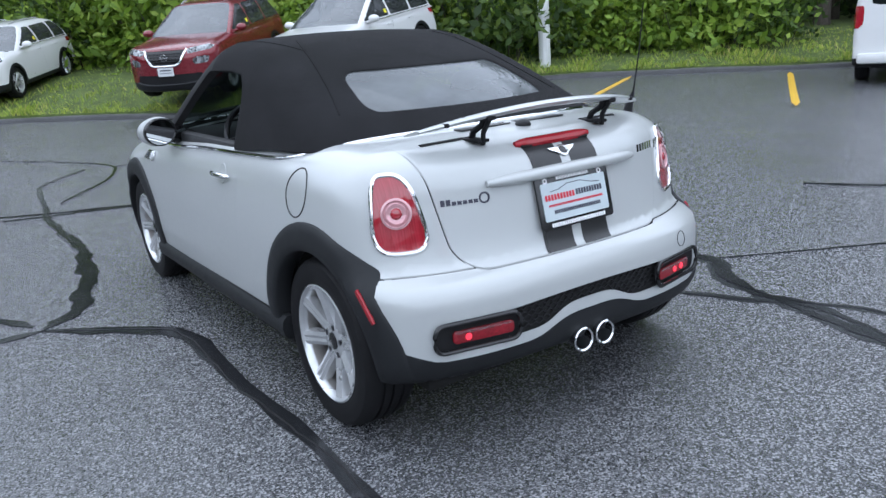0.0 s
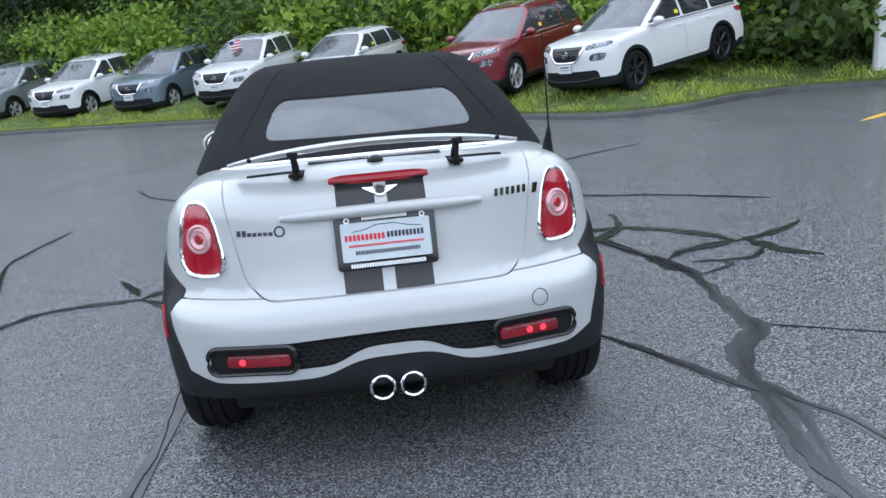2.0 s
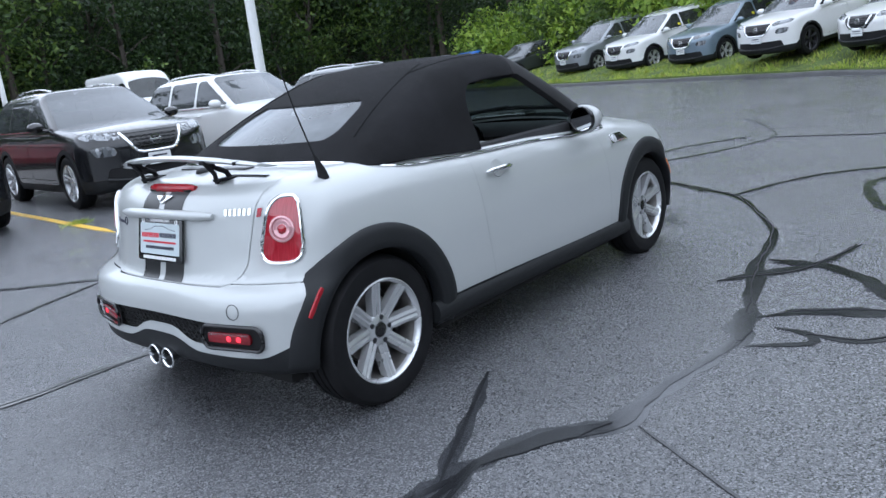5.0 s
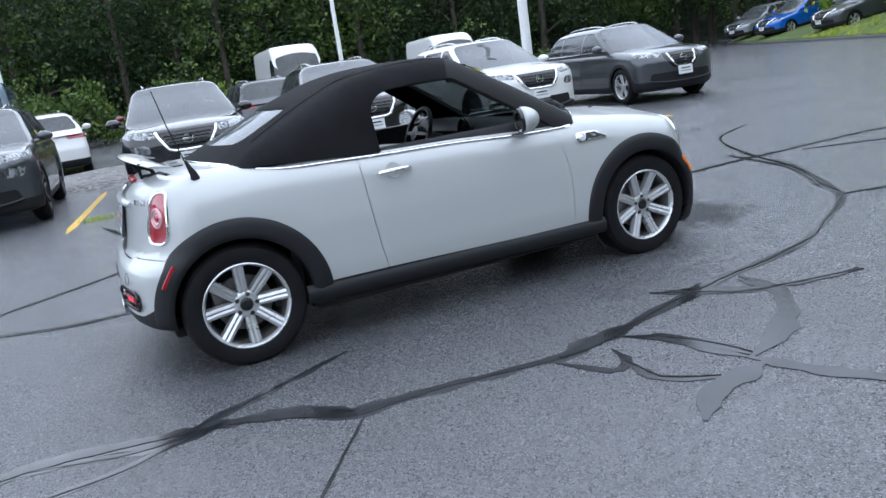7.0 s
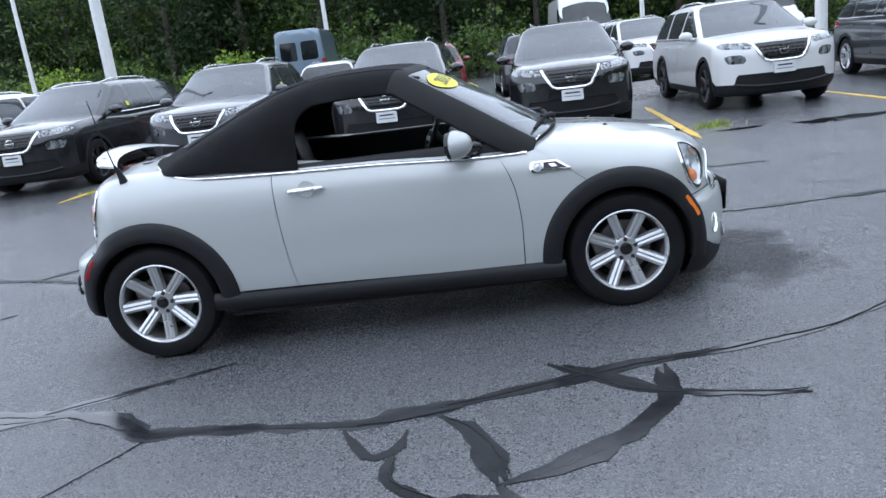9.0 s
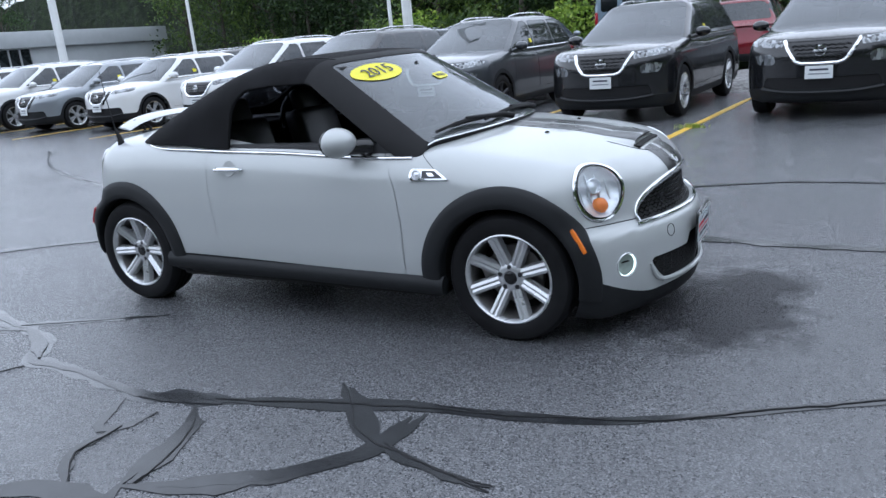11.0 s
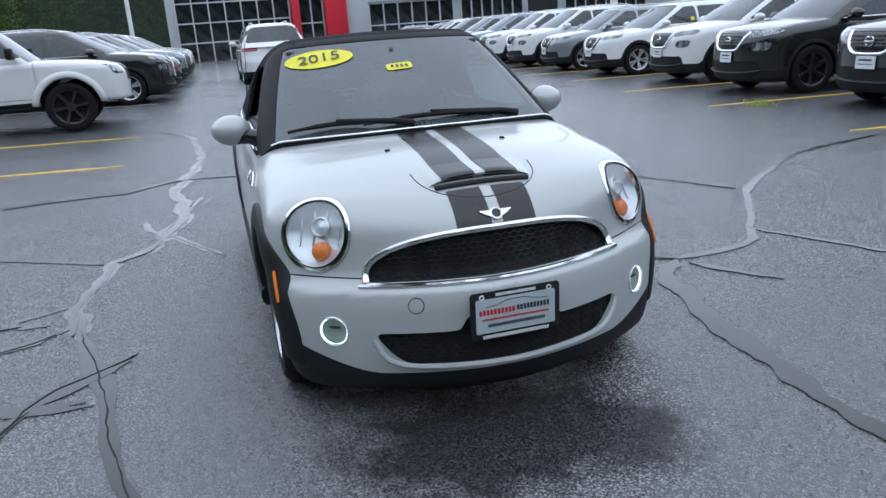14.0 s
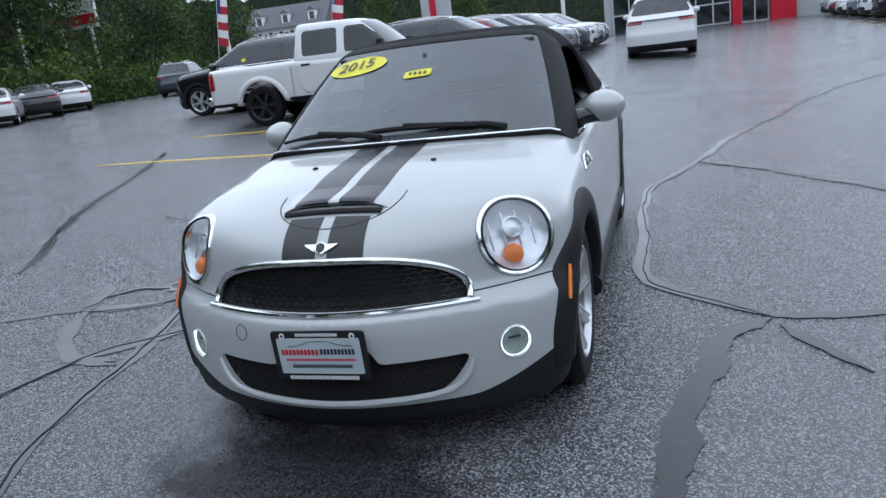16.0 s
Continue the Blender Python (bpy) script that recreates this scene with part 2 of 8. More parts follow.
def tube(bm, pts, r, sides=8, closed=False, caps=True, flat=1.0, up=(0, 0, 1)):
    """A round bar along pts; r is one radius or one for each point; flat squeezes it along up."""
    pts = [Vector([float(c) for c in p]) for p in pts]
    n = len(pts)
    rings = []
    for i, p in enumerate(pts):
        a = pts[(i - 1) % n] if closed or i else pts[0]
        b = pts[(i + 1) % n] if closed or i < n - 1 else pts[-1]
        d = (b - a).normalized()
        u = Vector(up) - d * Vector(up).dot(d)
        if u.length < 1e-4:
            u = Vector((1, 0, 0)) - d * d.x
        u.normalize()
        v = d.cross(u)
        rr = float(r[i] if isinstance(r, (list, tuple)) else r)
        rings.append([bm.verts.new(p + rr * (v * math.cos(k) + flat * u * math.sin(k))) for k in (2 * math.pi * j / sides for j in range(sides))])
    for i in range(n if closed else n - 1):
        a, b = rings[i], rings[(i + 1) % n]
        for j in range(sides):
            bm.faces.new((a[j], a[(j + 1) % sides], b[(j + 1) % sides], b[j]))
    if caps and not closed:
        bm.faces.new(rings[0][::-1])
        bm.faces.new(rings[-1])
    return bm


def lathe(bm, profile, segs=48, m=None, closed=False):
    """Turns a profile of (radius, along) about the y axis."""
    m = m or Matrix()
    rings = []
    for r, a in profile:
        rings.append([bm.verts.new(m @ Vector((r * math.cos(k), a, r * math.sin(k)))) for k in (2 * math.pi * j / segs for j in range(segs))])
    last = len(rings) if closed else len(rings) - 1
    for i in range(last):
        a, b = rings[i], rings[(i + 1) % len(rings)]
        for j in range(segs):
            bm.faces.new((a[j], a[(j + 1) % segs], b[(j + 1) % segs], b[j]))
    return rings


def slab(bm, outline, thick, m=None, bevel=0.0):
    """A plate of the given outline (x, y), as thick as given along +z from 0."""
    t = bmesh.new()
    vs = [t.verts.new((x, y, 0)) for x, y in outline]
    f = t.faces.new(vs)
    r = bmesh.ops.extrude_face_region(t, geom=[f])
    bmesh.ops.translate(t, verts=[v for v in r["geom"] if isinstance(v, bmesh.types.BMVert)], vec=(0, 0, thick))
    bmesh.ops.recalc_face_normals(t, faces=t.faces[:])
    if bevel:
        bmesh.ops.bevel(t, geom=[e for e in t.edges if e.is_manifold and e.calc_face_angle(0) > 0.6 and abs(e.verts[0].co.z - e.verts[1].co.z) < 1e-6], offset=bevel, segments=2, affect="EDGES", profile=0.5)
    if m is not None:
        t.transform(m)
    tmp = bpy.data.meshes.new("tmp")
    t.to_mesh(tmp)
    t.free()
    bm.from_mesh(tmp)
    bpy.data.meshes.remove(tmp)
    return bm


def rounded(w, h, r, n=6):
    """The outline of a rectangle w by h with round corners."""
    out = []
    for cx, cy, a0 in ((w / 2 - r, h / 2 - r, 0), (-w / 2 + r, h / 2 - r, 90), (-w / 2 + r, -h / 2 + r, 180), (w / 2 - r, -h / 2 + r, 270)):
        for k in range(n + 1):
            a = radians(a0 + 90 * k / n)
            out.append((cx + r * math.cos(a), cy + r * math.sin(a)))
    return out


def track(*pairs):
    """A smooth curve y(x) through a few (x, y) pairs, as a function of arrays."""
    xs = np.array([p[0] for p in pairs], float)
    ys = np.array([p[1] for p in pairs], float)
    d = np.diff(ys) / np.diff(xs)
    t = np.zeros(len(xs))
    t[0], t[-1] = d[0], d[-1]
    for i in range(1, len(xs) - 1):
        if d[i - 1] * d[i] > 0:
            w1, w2 = 2 * (xs[i + 1] - xs[i]) + xs[i] - xs[i - 1], xs[i + 1] - xs[i] + 2 * (xs[i] - xs[i - 1])
            t[i] = (w1 + w2) / (w1 / d[i - 1] + w2 / d[i])

    def at(x):
        x = np.asarray(x, float)
        c = np.clip(x, xs[0], xs[-1])
        i = np.clip(np.searchsorted(xs, c) - 1, 0, len(xs) - 2)
        h = xs[i + 1] - xs[i]
        s = (c - xs[i]) / h
        y = (2 * s**3 - 3 * s**2 + 1) * ys[i] + (s**3 - 2 * s**2 + s) * h * t[i] + (-2 * s**3 + 3 * s**2) * ys[i + 1] + (s**3 - s**2) * h * t[i + 1]
        return y + np.where(x < xs[0], (x - xs[0]) * t[0], 0) + np.where(x > xs[-1], (x - xs[-1]) * t[-1], 0)

    return at


def smax(a, b, k):
    h = np.maximum(k - np.abs(a - b), 0) / k
    return np.maximum(a, b) + h * h * k / 4


class Skin:
    """A closed body given by a field (negative inside), laid out as a fine grid from a spine; cut into panels by other fields."""

    def __init__(self, field, spine, stations=110, fan=44, around=180, reach=3.5):
        self.field = field
        if spine is None:
            return
        a, b = np.array(spine[0], float), np.array(spine[1], float)
        dirs, base = [], []
        th = np.linspace(0, 2 * np.pi, around, endpoint=False)
        ring = np.stack([0 * th, np.sin(th), np.cos(th)], -1)
        for k in range(1, fan):
            f = k / fan * np.pi / 2
            dirs.append(ring * np.sin(f) + np.array([-np.cos(f), 0, 0])), base.append(np.repeat(a[None], around, 0))
        for k in range(stations + 1):
            dirs.append(ring), base.append(np.repeat((a + (b - a) * k / stations)[None], around, 0))
        for k in range(fan - 1, 0, -1):
            f = k / fan * np.pi / 2
            dirs.append(ring * np.sin(f) + np.array([np.cos(f), 0, 0])), base.append(np.repeat(b[None], around, 0))
        rows = len(dirs)
        D = np.concatenate(dirs + [np.array([[-1.0, 0, 0], [1.0, 0, 0]])])
        B = np.concatenate(base + [a[None], b[None]])
        lo, hi = np.zeros(len(D)), np.full(len(D), reach)
        for _ in range(21):
            mid = (lo + hi) / 2
            out = field(B + D * mid[:, None]) > 0
            hi, lo = np.where(out, mid, hi), np.where(out, lo, mid)
        self.v = [tuple(p) for p in (B + D * lo[:, None])]
        n = around
        f = [(i * n + j, (i + 1) * n + j, (i + 1) * n + (j + 1) % n, i * n + (j + 1) % n) for i in range(rows - 1) for j in range(n)]
        pa, pb = rows * n, rows * n + 1
        f += [(pa, j, (j + 1) % n) for j in range(n)] + [(pb, (rows - 1) * n + (j + 1) % n, (rows - 1) * n + j) for j in range(n)]
        self.f = f

    def child(self, faces):
        o = Skin(self.field, None)
        o.v, o.f = self.v, faces
        return o

    def cut(self, g, gap=0.0):
        """Two skins: where g < 0 and where g > 0, with a gap between them."""
        if gap:
            inside = self.cut(lambda p: g(p) + gap / 2)[0]
            outside = self.cut(lambda p: g(p) - gap / 2)[1]
            return inside, outside
        P = np.array(self.v)
        val = g(P)
        val[np.abs(val) < 1e-9] = 1e-9
        sign = (val > 0).tolist()
        neg, pos, made, v = [], [], {}, list(self.v)

        def crossing(i, j):
            key = (i, j) if i < j else (j, i)
            if key not in made:
                t = val[key[0]] / (val[key[0]] - val[key[1]])
                made[key] = len(v)
                v.append(tuple(P[key[0]] + t * (P[key[1]] - P[key[0]])))
            return made[key]

        for f in self.f:
            s = [sign[i] for i in f]
            if all(s):
                pos.append(f)
            elif not any(s):
                neg.append(f)
            else:
                a, b = [], []
                for k in range(len(f)):
                    i, j = f[k], f[(k + 1) % len(f)]
                    (b if s[k] else a).append(i)
                    if s[k] != s[(k + 1) % len(f)]:
                        c = crossing(i, j)
                        a.append(c), b.append(c)
                if len(a) > 2:
                    neg.append(tuple(a))
                if len(b) > 2:
                    pos.append(tuple(b))
        one, two = self.child(neg), self.child(pos)
        one.v = two.v = v
        return one, two

    def inside(self, g, gap=0.0):
        return self.cut(g, gap)[0]

    def outside(self, g, gap=0.0):
        return self.cut(g, gap)[1]

    def normals(self, P):
        e = 2e-4
        n = np.stack([self.field(P + np.eye(3)[k] * e) - self.field(P - np.eye(3)[k] * e) for k in range(3)], -1)
        return n / np.maximum(np.linalg.norm(n, axis=1, keepdims=True), 1e-9)

    def emit(self, name, mat, parent=None, label="", offset=0.0, lip=0.012, flip=False):
        """The skin as a mesh object, moved out by offset, its open edges folded in by lip."""
        used = sorted({i for f in self.f for i in f})
        at = {i: k for k, i in enumerate(used)}
        P = np.array([self.v[i] for i in used]).reshape(-1, 3)
        if not len(P):
            P = np.zeros((0, 3))
        N = self.normals(P)
        faces = [tuple(at[i] for i in f) for f in self.f]
        P = P + N * offset
        if lip:
            count = {}
            for f in faces:
                for k in range(len(f)):
                    i, j = f[k], f[(k + 1) % len(f)]
                    count[(i, j)] = count.get((i, j), 0) + 1
            edge = [(i, j) for (i, j) in count if (j, i) not in count]
            rim = {}
            extra, en = [], []
            for i in {i for e in edge for i in e}:
                rim[i] = len(P) + len(extra)
                extra.append(P[i] - N[i] * lip), en.append(N[i])
            if extra:
                P, N = np.concatenate([P, extra]), np.concatenate([N, en])
            faces += [(j, i, rim[i], rim[j]) for i, j in edge]
        return piece(name, P, faces, mat, parent, label, normals=N)

    def drops(self, pts, way):
        """The points of the skin on the rays from pts along way."""
        pts, way = np.array(pts, float), np.array(way, float)
        lo, hi = np.zeros(len(pts)), np.full(len(pts), 3.0)
        for _ in range(22):
            mid = (lo + hi) / 2
            out = self.field(pts + way * mid[:, None]) > 0
            hi, lo = np.where(out, mid, hi), np.where(out, lo, mid)
        return pts + way * lo[:, None]

    def drop(self, p, way):
        """The point of the skin on the ray from p along way (from inside out)."""
        return self.drops([p], way)[0]

    def normal_at(self, p):
        return self.normals(np.array(p, float)[None])[0]


def group_of(name, m=None):
    ob = new(name)
    ob.empty_display_size = 0.1
    if m is not None:
        ob.matrix_basis = m
    return ob


def facing(p, n, up=(0, 0, 1)):
    """A pose at p whose z points along n and whose y points up."""
    z = Vector(n).normalized()
    x = Vector(up).cross(z).normalized()
    y = z.cross(x)
    return Matrix((( x.x, y.x, z.x, p[0]), (x.y, y.y, z.y, p[1]), (x.z, y.z, z.z, p[2]), (0, 0, 0, 1)))

# ---- ground: wet asphalt, sealed cracks, stall lines, grass bank, gravel ----


def gz(x, y):
    """Height of the asphalt: level round the roadster, rising a little towards the grass bank and the far lane."""
    south = 0.013 * max(0.0, min(5.0, -1.5 - y))
    east = 0.012 * max(0.0, min(16.0, x - 5.0))
    west = 0.018 * max(0.0, min(12.0, -1.5 - x)) * max(0.0, min(1.0, (4.0 - y) / 4.0))
    return south + east + west


k = Nodes("wet_asphalt")
grain = k.cells(175, out="Distance", stretch=(1, 1, 0.2))
stone = k.cells(175, out="Color", stretch=(1, 1, 0.2))
chips = k.math("GREATER_THAN", k.ramp(stone, (0.0, 0.0), (1.0, 1.0)), 0.68)
fine = k.noise(480, 3, 0.6)
broad = k.noise(0.42, 5, 0.6)
patch = k.noise(1.7, 5, 0.62, dist=0.4)
base = k.ramp(fine, (0.25, (0.030, 0.031, 0.034)), (0.8, (0.092, 0.095, 0.103)))
base = k.mix(k.math("MULTIPLY", chips, 0.42), base, (0.38, 0.385, 0.40))
base = k.mix(k.ramp(patch, (0.5, 0.0), (0.75, 0.2)), base, (0.07, 0.07, 0.075))
# spilled oil with the nose's shade painted into it, worn tracks of tyres
xyz = k.n.new("ShaderNodeSeparateXYZ")
k.l.new(k.coord.outputs["Object"], xyz.inputs[0])


def blot(cx, cy, rx, ry, soft):
    u = k.math("POWER", k.math("DIVIDE", k.math("SUBTRACT", xyz.outputs[0], cx), rx), 2)
    v = k.math("POWER", k.math("DIVIDE", k.math("SUBTRACT", xyz.outputs[1], cy), ry), 2)
    d = k.math("ADD", k.math("SQRT", k.math("ADD", u, v)), k.math("MULTIPLY_ADD", k.noise(5.0, 5, 0.65), 1.3, -0.65))
    return k.ramp(d, (0.55, 1.0), (0.55 + soft, 0.0))


oil_shade = k.math("MAXIMUM", blot(3.31, -0.14, 0.47, 0.64, 0.42), blot(3.43, 0.26, 0.30, 0.34, 0.45))
base = k.mix(k.math("MULTIPLY", oil_shade, 0.85), base, (0.008, 0.008, 0.010))
film = k.math("MULTIPLY_ADD", patch, 0.55, k.math("MULTIPLY", broad, 0.45))
wet = k.ramp(film, (0.36, 0.12), (0.58, 0.26))
k.set(Base_Color=base, Roughness=wet)
k.put(k.bsdf.inputs["Specular IOR Level"], k.math("MULTIPLY_ADD", oil_shade, -0.7, 1.0))
# every stone of the surface is a small tilted facet under a film of water
relief = k.math("MULTIPLY_ADD", grain, -0.8, k.math("MULTIPLY", fine, 0.5))
bumped = k.bump(relief, 0.4, 0.005)


def vec(op, a, b):
    n = k.n.new("ShaderNodeVectorMath")
    n.operation = op
    k.put(n.inputs[0], a)
    if hasattr(b, "is_output"):
        k.l.new(b, n.inputs[3 if op == "SCALE" else 1])
    elif op == "SCALE":
        n.inputs[3].default_value = b
    elif b is not None:
        n.inputs[1].default_value = b
    return n.outputs[0]


tilt_by = k.ramp(film, (0.34, 0.45), (0.54, 1.0))
facet = vec("SCALE", vec("SUBTRACT", stone, (0.5, 0.5, 0.5)), tilt_by)
k.l.new(vec("NORMALIZE", vec("ADD", bumped, vec("MULTIPLY", facet, (1, 1, 0))), None), k.bsdf.inputs["Normal"])
M["asphalt"] = k.mat

k = Nodes("crack_sealant")
tone = k.noise(11, 5, 0.65)
k.set(Base_Color=k.ramp(tone, (0.3, (0.009, 0.0095, 0.0105)), (0.75, (0.030, 0.031, 0.034))), Roughness=k.ramp(k.noise(4, 5, 0.65), (0.35, 0.07), (0.7, 0.22)))
k.bsdf.inputs["Specular IOR Level"].default_value = 0.42
k.bump(k.math("ADD", k.noise(34, 4), k.math("MULTIPLY", k.noise(190, 3), 0.5)), 0.10, 0.006)
M["sealant"] = k.mat
k = Nodes("wet_streak_film")
k.set(Base_Color=k.ramp(k.noise(240, 3, 0.6), (0.3, (0.016, 0.017, 0.019)), (0.75, (0.055, 0.057, 0.062))), Roughness=k.ramp(k.noise(9, 5, 0.65), (0.35, 0.06), (0.65, 0.24)))
k.bsdf.inputs["Specular IOR Level"].default_value = 0.6
k.bump(k.noise(150, 3), 0.12, 0.004)
M["wetstreak"] = k.mat
M["crackdark"] = plain("open_crack", (0.008, 0.008, 0.009), 0.8)

k = Nodes("worn_yellow_line")
worn = k.ramp(k.noise(28, 5, 0.7), (0.30, 0.0), (0.44, 1.0))
k.set(Base_Color=k.mix(worn, (0.09, 0.085, 0.07), k.ramp(k.noise(9, 3), (0.3, (0.60, 0.36, 0.02)), (0.8, (0.72, 0.47, 0.04)))), Roughness=0.45)
M["yellowline"] = k.mat
k = Nodes("worn_white_line")
worn = k.ramp(k.noise(24, 5, 0.7), (0.42, 0.0), (0.62, 1.0))
k.set(Base_Color=k.mix(worn, (0.09, 0.09, 0.09), (0.45, 0.45, 0.40)), Roughness=0.45)
M["whiteline"] = k.mat
k = Nodes("bank_soil")
k.set(Base_Color=k.ramp(k.noise(3.5, 6, 0.65), (0.3, (0.035, 0.05, 0.012)), (0.6, (0.085, 0.125, 0.02)), (0.8, (0.13, 0.10, 0.06))), Roughness=0.9)
k.bump(k.noise(30, 4), 0.6, 0.05)
M["bank"] = k.mat
k = Nodes("grass_blades")
k.set(Base_Color=k.ramp(k.island(), (0.0, (0.14, 0.22, 0.022)), (0.55, (0.30, 0.40, 0.036)), (0.9, (0.44, 0.46, 0.08)), (1.0, (0.40, 0.34, 0.14))), Roughness=0.55)
M["grass"] = k.mat
M["kerb"] = plain("dark_worn_kerb", (0.06, 0.06, 0.062), 0.6, 0, 0.4, 25, 0.5)
k = Nodes("grey_gravel")
k.set(Base_Color=k.ramp(k.cells(16, out="Color"), (0.1, (0.07, 0.068, 0.065)), (0.9, (0.26, 0.25, 0.245))), Roughness=0.75)
k.bump(k.cells(16), 0.8, 0.04)
M["gravel"] = k.mat
M["pebble"] = k.mat

ys = [-2000] + [-6.5 + 0.5 * i for i in range(11)] + [0, 1, 2, 3, 4, 15, 2000]
xs = [-2000] + [-13.5 + 1.0 * i for i in range(13)] + [0, 5] + [5 + 1.0 * i for i in range(1, 17)] + [2000]
nx = len(xs)
piece("ground", [(x, y, gz(x, y)) for y in ys for x in xs], [(j * nx + i, j * nx + i + 1, (j + 1) * nx + i + 1, (j + 1) * nx + i) for j in range(len(ys) - 1) for i in range(nx - 1)], M["asphalt"])
tagged(bpy.data.objects["ground"], "wet dark grey asphalt of a car park", "ground", kind="structure")


def ribbon(name, pts, width, mat, label, seed, wobble=0.12, lift=0.004, step=0.06, rough_edge=0.34, category="crack"):
    """A flat strip along pts that follows the ground, with uneven edges."""
    rng = np.random.RandomState(seed)
    p = np.array(pts, float)
    d = np.r_[0, np.cumsum(np.hypot(*np.diff(p, axis=0).T))]
    n = max(4, int(d[-1] / step))
    s = np.linspace(0, d[-1], n)
    if len(p) > 2:
        c = np.stack([track(*zip(d, p[:, j]))(s) for j in (0, 1)], -1)
    else:
        c = np.stack([np.interp(s, d, p[:, j]) for j in (0, 1)], -1)
    w = np.interp(s, d, width) if isinstance(width, (list, tuple)) else np.full(n, width)

    def jitter(k_):
        a = rng.randn(n + 8)
        return np.convolve(a, np.ones(k_) / k_, "same")[4 : n + 4]

    t = np.gradient(c, axis=0)
    t /= np.maximum(np.linalg.norm(t, axis=1, keepdims=True), 1e-9)
    side = np.stack([-t[:, 1], t[:, 0]], -1)
    c = c + side * (jitter(5) * wobble * w)[:, None]
    ends = np.clip(np.minimum(np.arange(n), np.arange(n)[::-1]) / 2.0, 0.25, 1)
    lw = w / 2 * (1 + rough_edge * jitter(2)) * ends
    rw = w / 2 * (1 + rough_edge * jitter(2)) * ends
    a, b = c + side * np.abs(lw)[:, None], c - side * np.abs(rw)[:, None]
    V = [(x, y, gz(x, y) + lift) for x, y in a] + [(x, y, gz(x, y) + lift) for x, y in b]
    V += [(x, y, gz(x, y) - 0.01) for x, y in a] + [(x, y, gz(x, y) - 0.01) for x, y in b]
    F = []
    for i in range(n - 1):
        F += [(n + i, n + i + 1, i + 1, i), (i, i + 1, 2 * n + i + 1, 2 * n + i), (3 * n + i, 3 * n + i + 1, n + i + 1, n + i)]
    ob = piece(name, V, F, M[mat], smooth=False)
    return tagged(ob, label, category, kind="structure")


seals = 0


def seal(pts, wid):
    """A sealed crack along pts, as wide as wid says, with a thin open crack in it."""
    global seals
    seals += 1
    far = max(abs(x) + abs(y) for x, y in pts) > 9
    mx, my = sum(x for x, y in pts) / len(pts), sum(y for x, y in pts) / len(pts)
    ribbon("sealed_crack", pts, [(0.92 if my > -1.0 or 0.9 < mx < 3.0 else 0.5) * v for v in wid], "sealant", "dark smooth sealant in a winding asphalt crack", 100 + seals, step=0.14 if far else 0.05, lift=0.0034 + 0.0001 * seals)
    if my < -1.0 and max(wid) > 0.025 and not (0.9 < mx < 3.0 and my < -1.65):
        ribbon("wet_streak", pts, [1.15 * v + 0.015 for v in wid], "wetstreak", "thin uneven film of water along a sealed crack", 700 + seals, wobble=0.25, lift=0.0010 + 0.00007 * seals, step=0.14 if far else 0.06, rough_edge=0.4)
    if seals % 3 == 2:
        ribbon("open_crack", [(x + 0.008, y + 0.006) for x, y in pts], 0.006, "crackdark", "thin open crack in the asphalt", 300 + seals, wobble=3.0, lift=0.0070, step=0.06)


seal(((-1.86, -1.10), (-1.00, -1.28), (-0.54, -1.40), (-0.29, -1.39), (0.01, -1.53), (0.22, -1.70), (0.52, -1.70), (0.92, -1.77), (1.13, -1.80), (1.33, -1.73), (1.63, -1.70)), (0.03, 0.03, 0.05, 0.07, 0.10, 0.08, 0.06, 0.06, 0.08, 0.09, 0.10))
seal(((1.48, -1.72), (1.98, -1.59), (2.33, -1.50), (2.72, -1.45), (3.16, -1.34), (3.64, -1.11), (4.25, -0.72), (4.49, -0.41), (5.02, 0.33), (5.40, 1.20), (6.24, 2.44), (7.06, 2.85)), (0.10, 0.09, 0.09, 0.08, 0.06, 0.05, 0.05, 0.08, 0.07, 0.05, 0.04, 0.04))
seal(((-1.03, -1.57), (-0.68, -1.53), (-0.49, -1.44), (-0.27, -1.40)), (0.03, 0.03, 0.04, 0.05))
seal(((1.07, -1.84), (1.14, -1.99), (1.21, -2.09), (1.31, -2.03), (1.33, -1.89)), (0.05, 0.06, 0.06, 0.05, 0.04))
seal(((1.28, -2.04), (1.27, -2.22), (1.35, -2.35), (1.44, -2.42)), (0.05, 0.06, 0.06, 0.05))
seal(((1.44, -1.78), (1.55, -1.93), (1.60, -2.15), (1.66, -2.35)), (0.05, 0.06, 0.07, 0.07))
seal(((1.66, -2.35), (1.82, -2.31), (1.99, -2.23), (2.17, -2.09), (2.33, -1.88), (2.39, -1.58)), (0.07, 0.08, 0.09, 0.09, 0.09, 0.06))
seal(((1.94, -1.41), (2.11, -1.60), (2.28, -1.76), (2.50, -1.85), (2.87, -1.94)), (0.03, 0.04, 0.05, 0.04, 0.02))
seal(((1.65, -2.35), (1.72, -2.56), (1.82, -2.77), (1.97, -2.98)), (0.08, 0.08, 0.07, 0.06))
seal(((1.66, -2.42), (1.46, -2.46), (1.30, -2.53), (1.16, -2.64)), (0.10, 0.10, 0.10, 0.10))
seal(((1.48, -1.84), (1.59, -1.94), (1.65, -2.13), (1.69, -2.33)), (0.06, 0.07, 0.07, 0.07))
seal(((2.01, -1.44), (2.21, -1.64), (2.37, -1.79)), (0.06, 0.06, 0.06))
seal(((2.43, -1.54), (2.40, -1.78), (2.26, -1.98), (2.03, -2.17), (1.80, -2.31)), (0.05, 0.07, 0.08, 0.08, 0.07))
seal(((2.38, -1.79), (2.54, -1.86), (2.71, -1.90), (2.87, -1.91)), (0.06, 0.05, 0.04, 0.03))
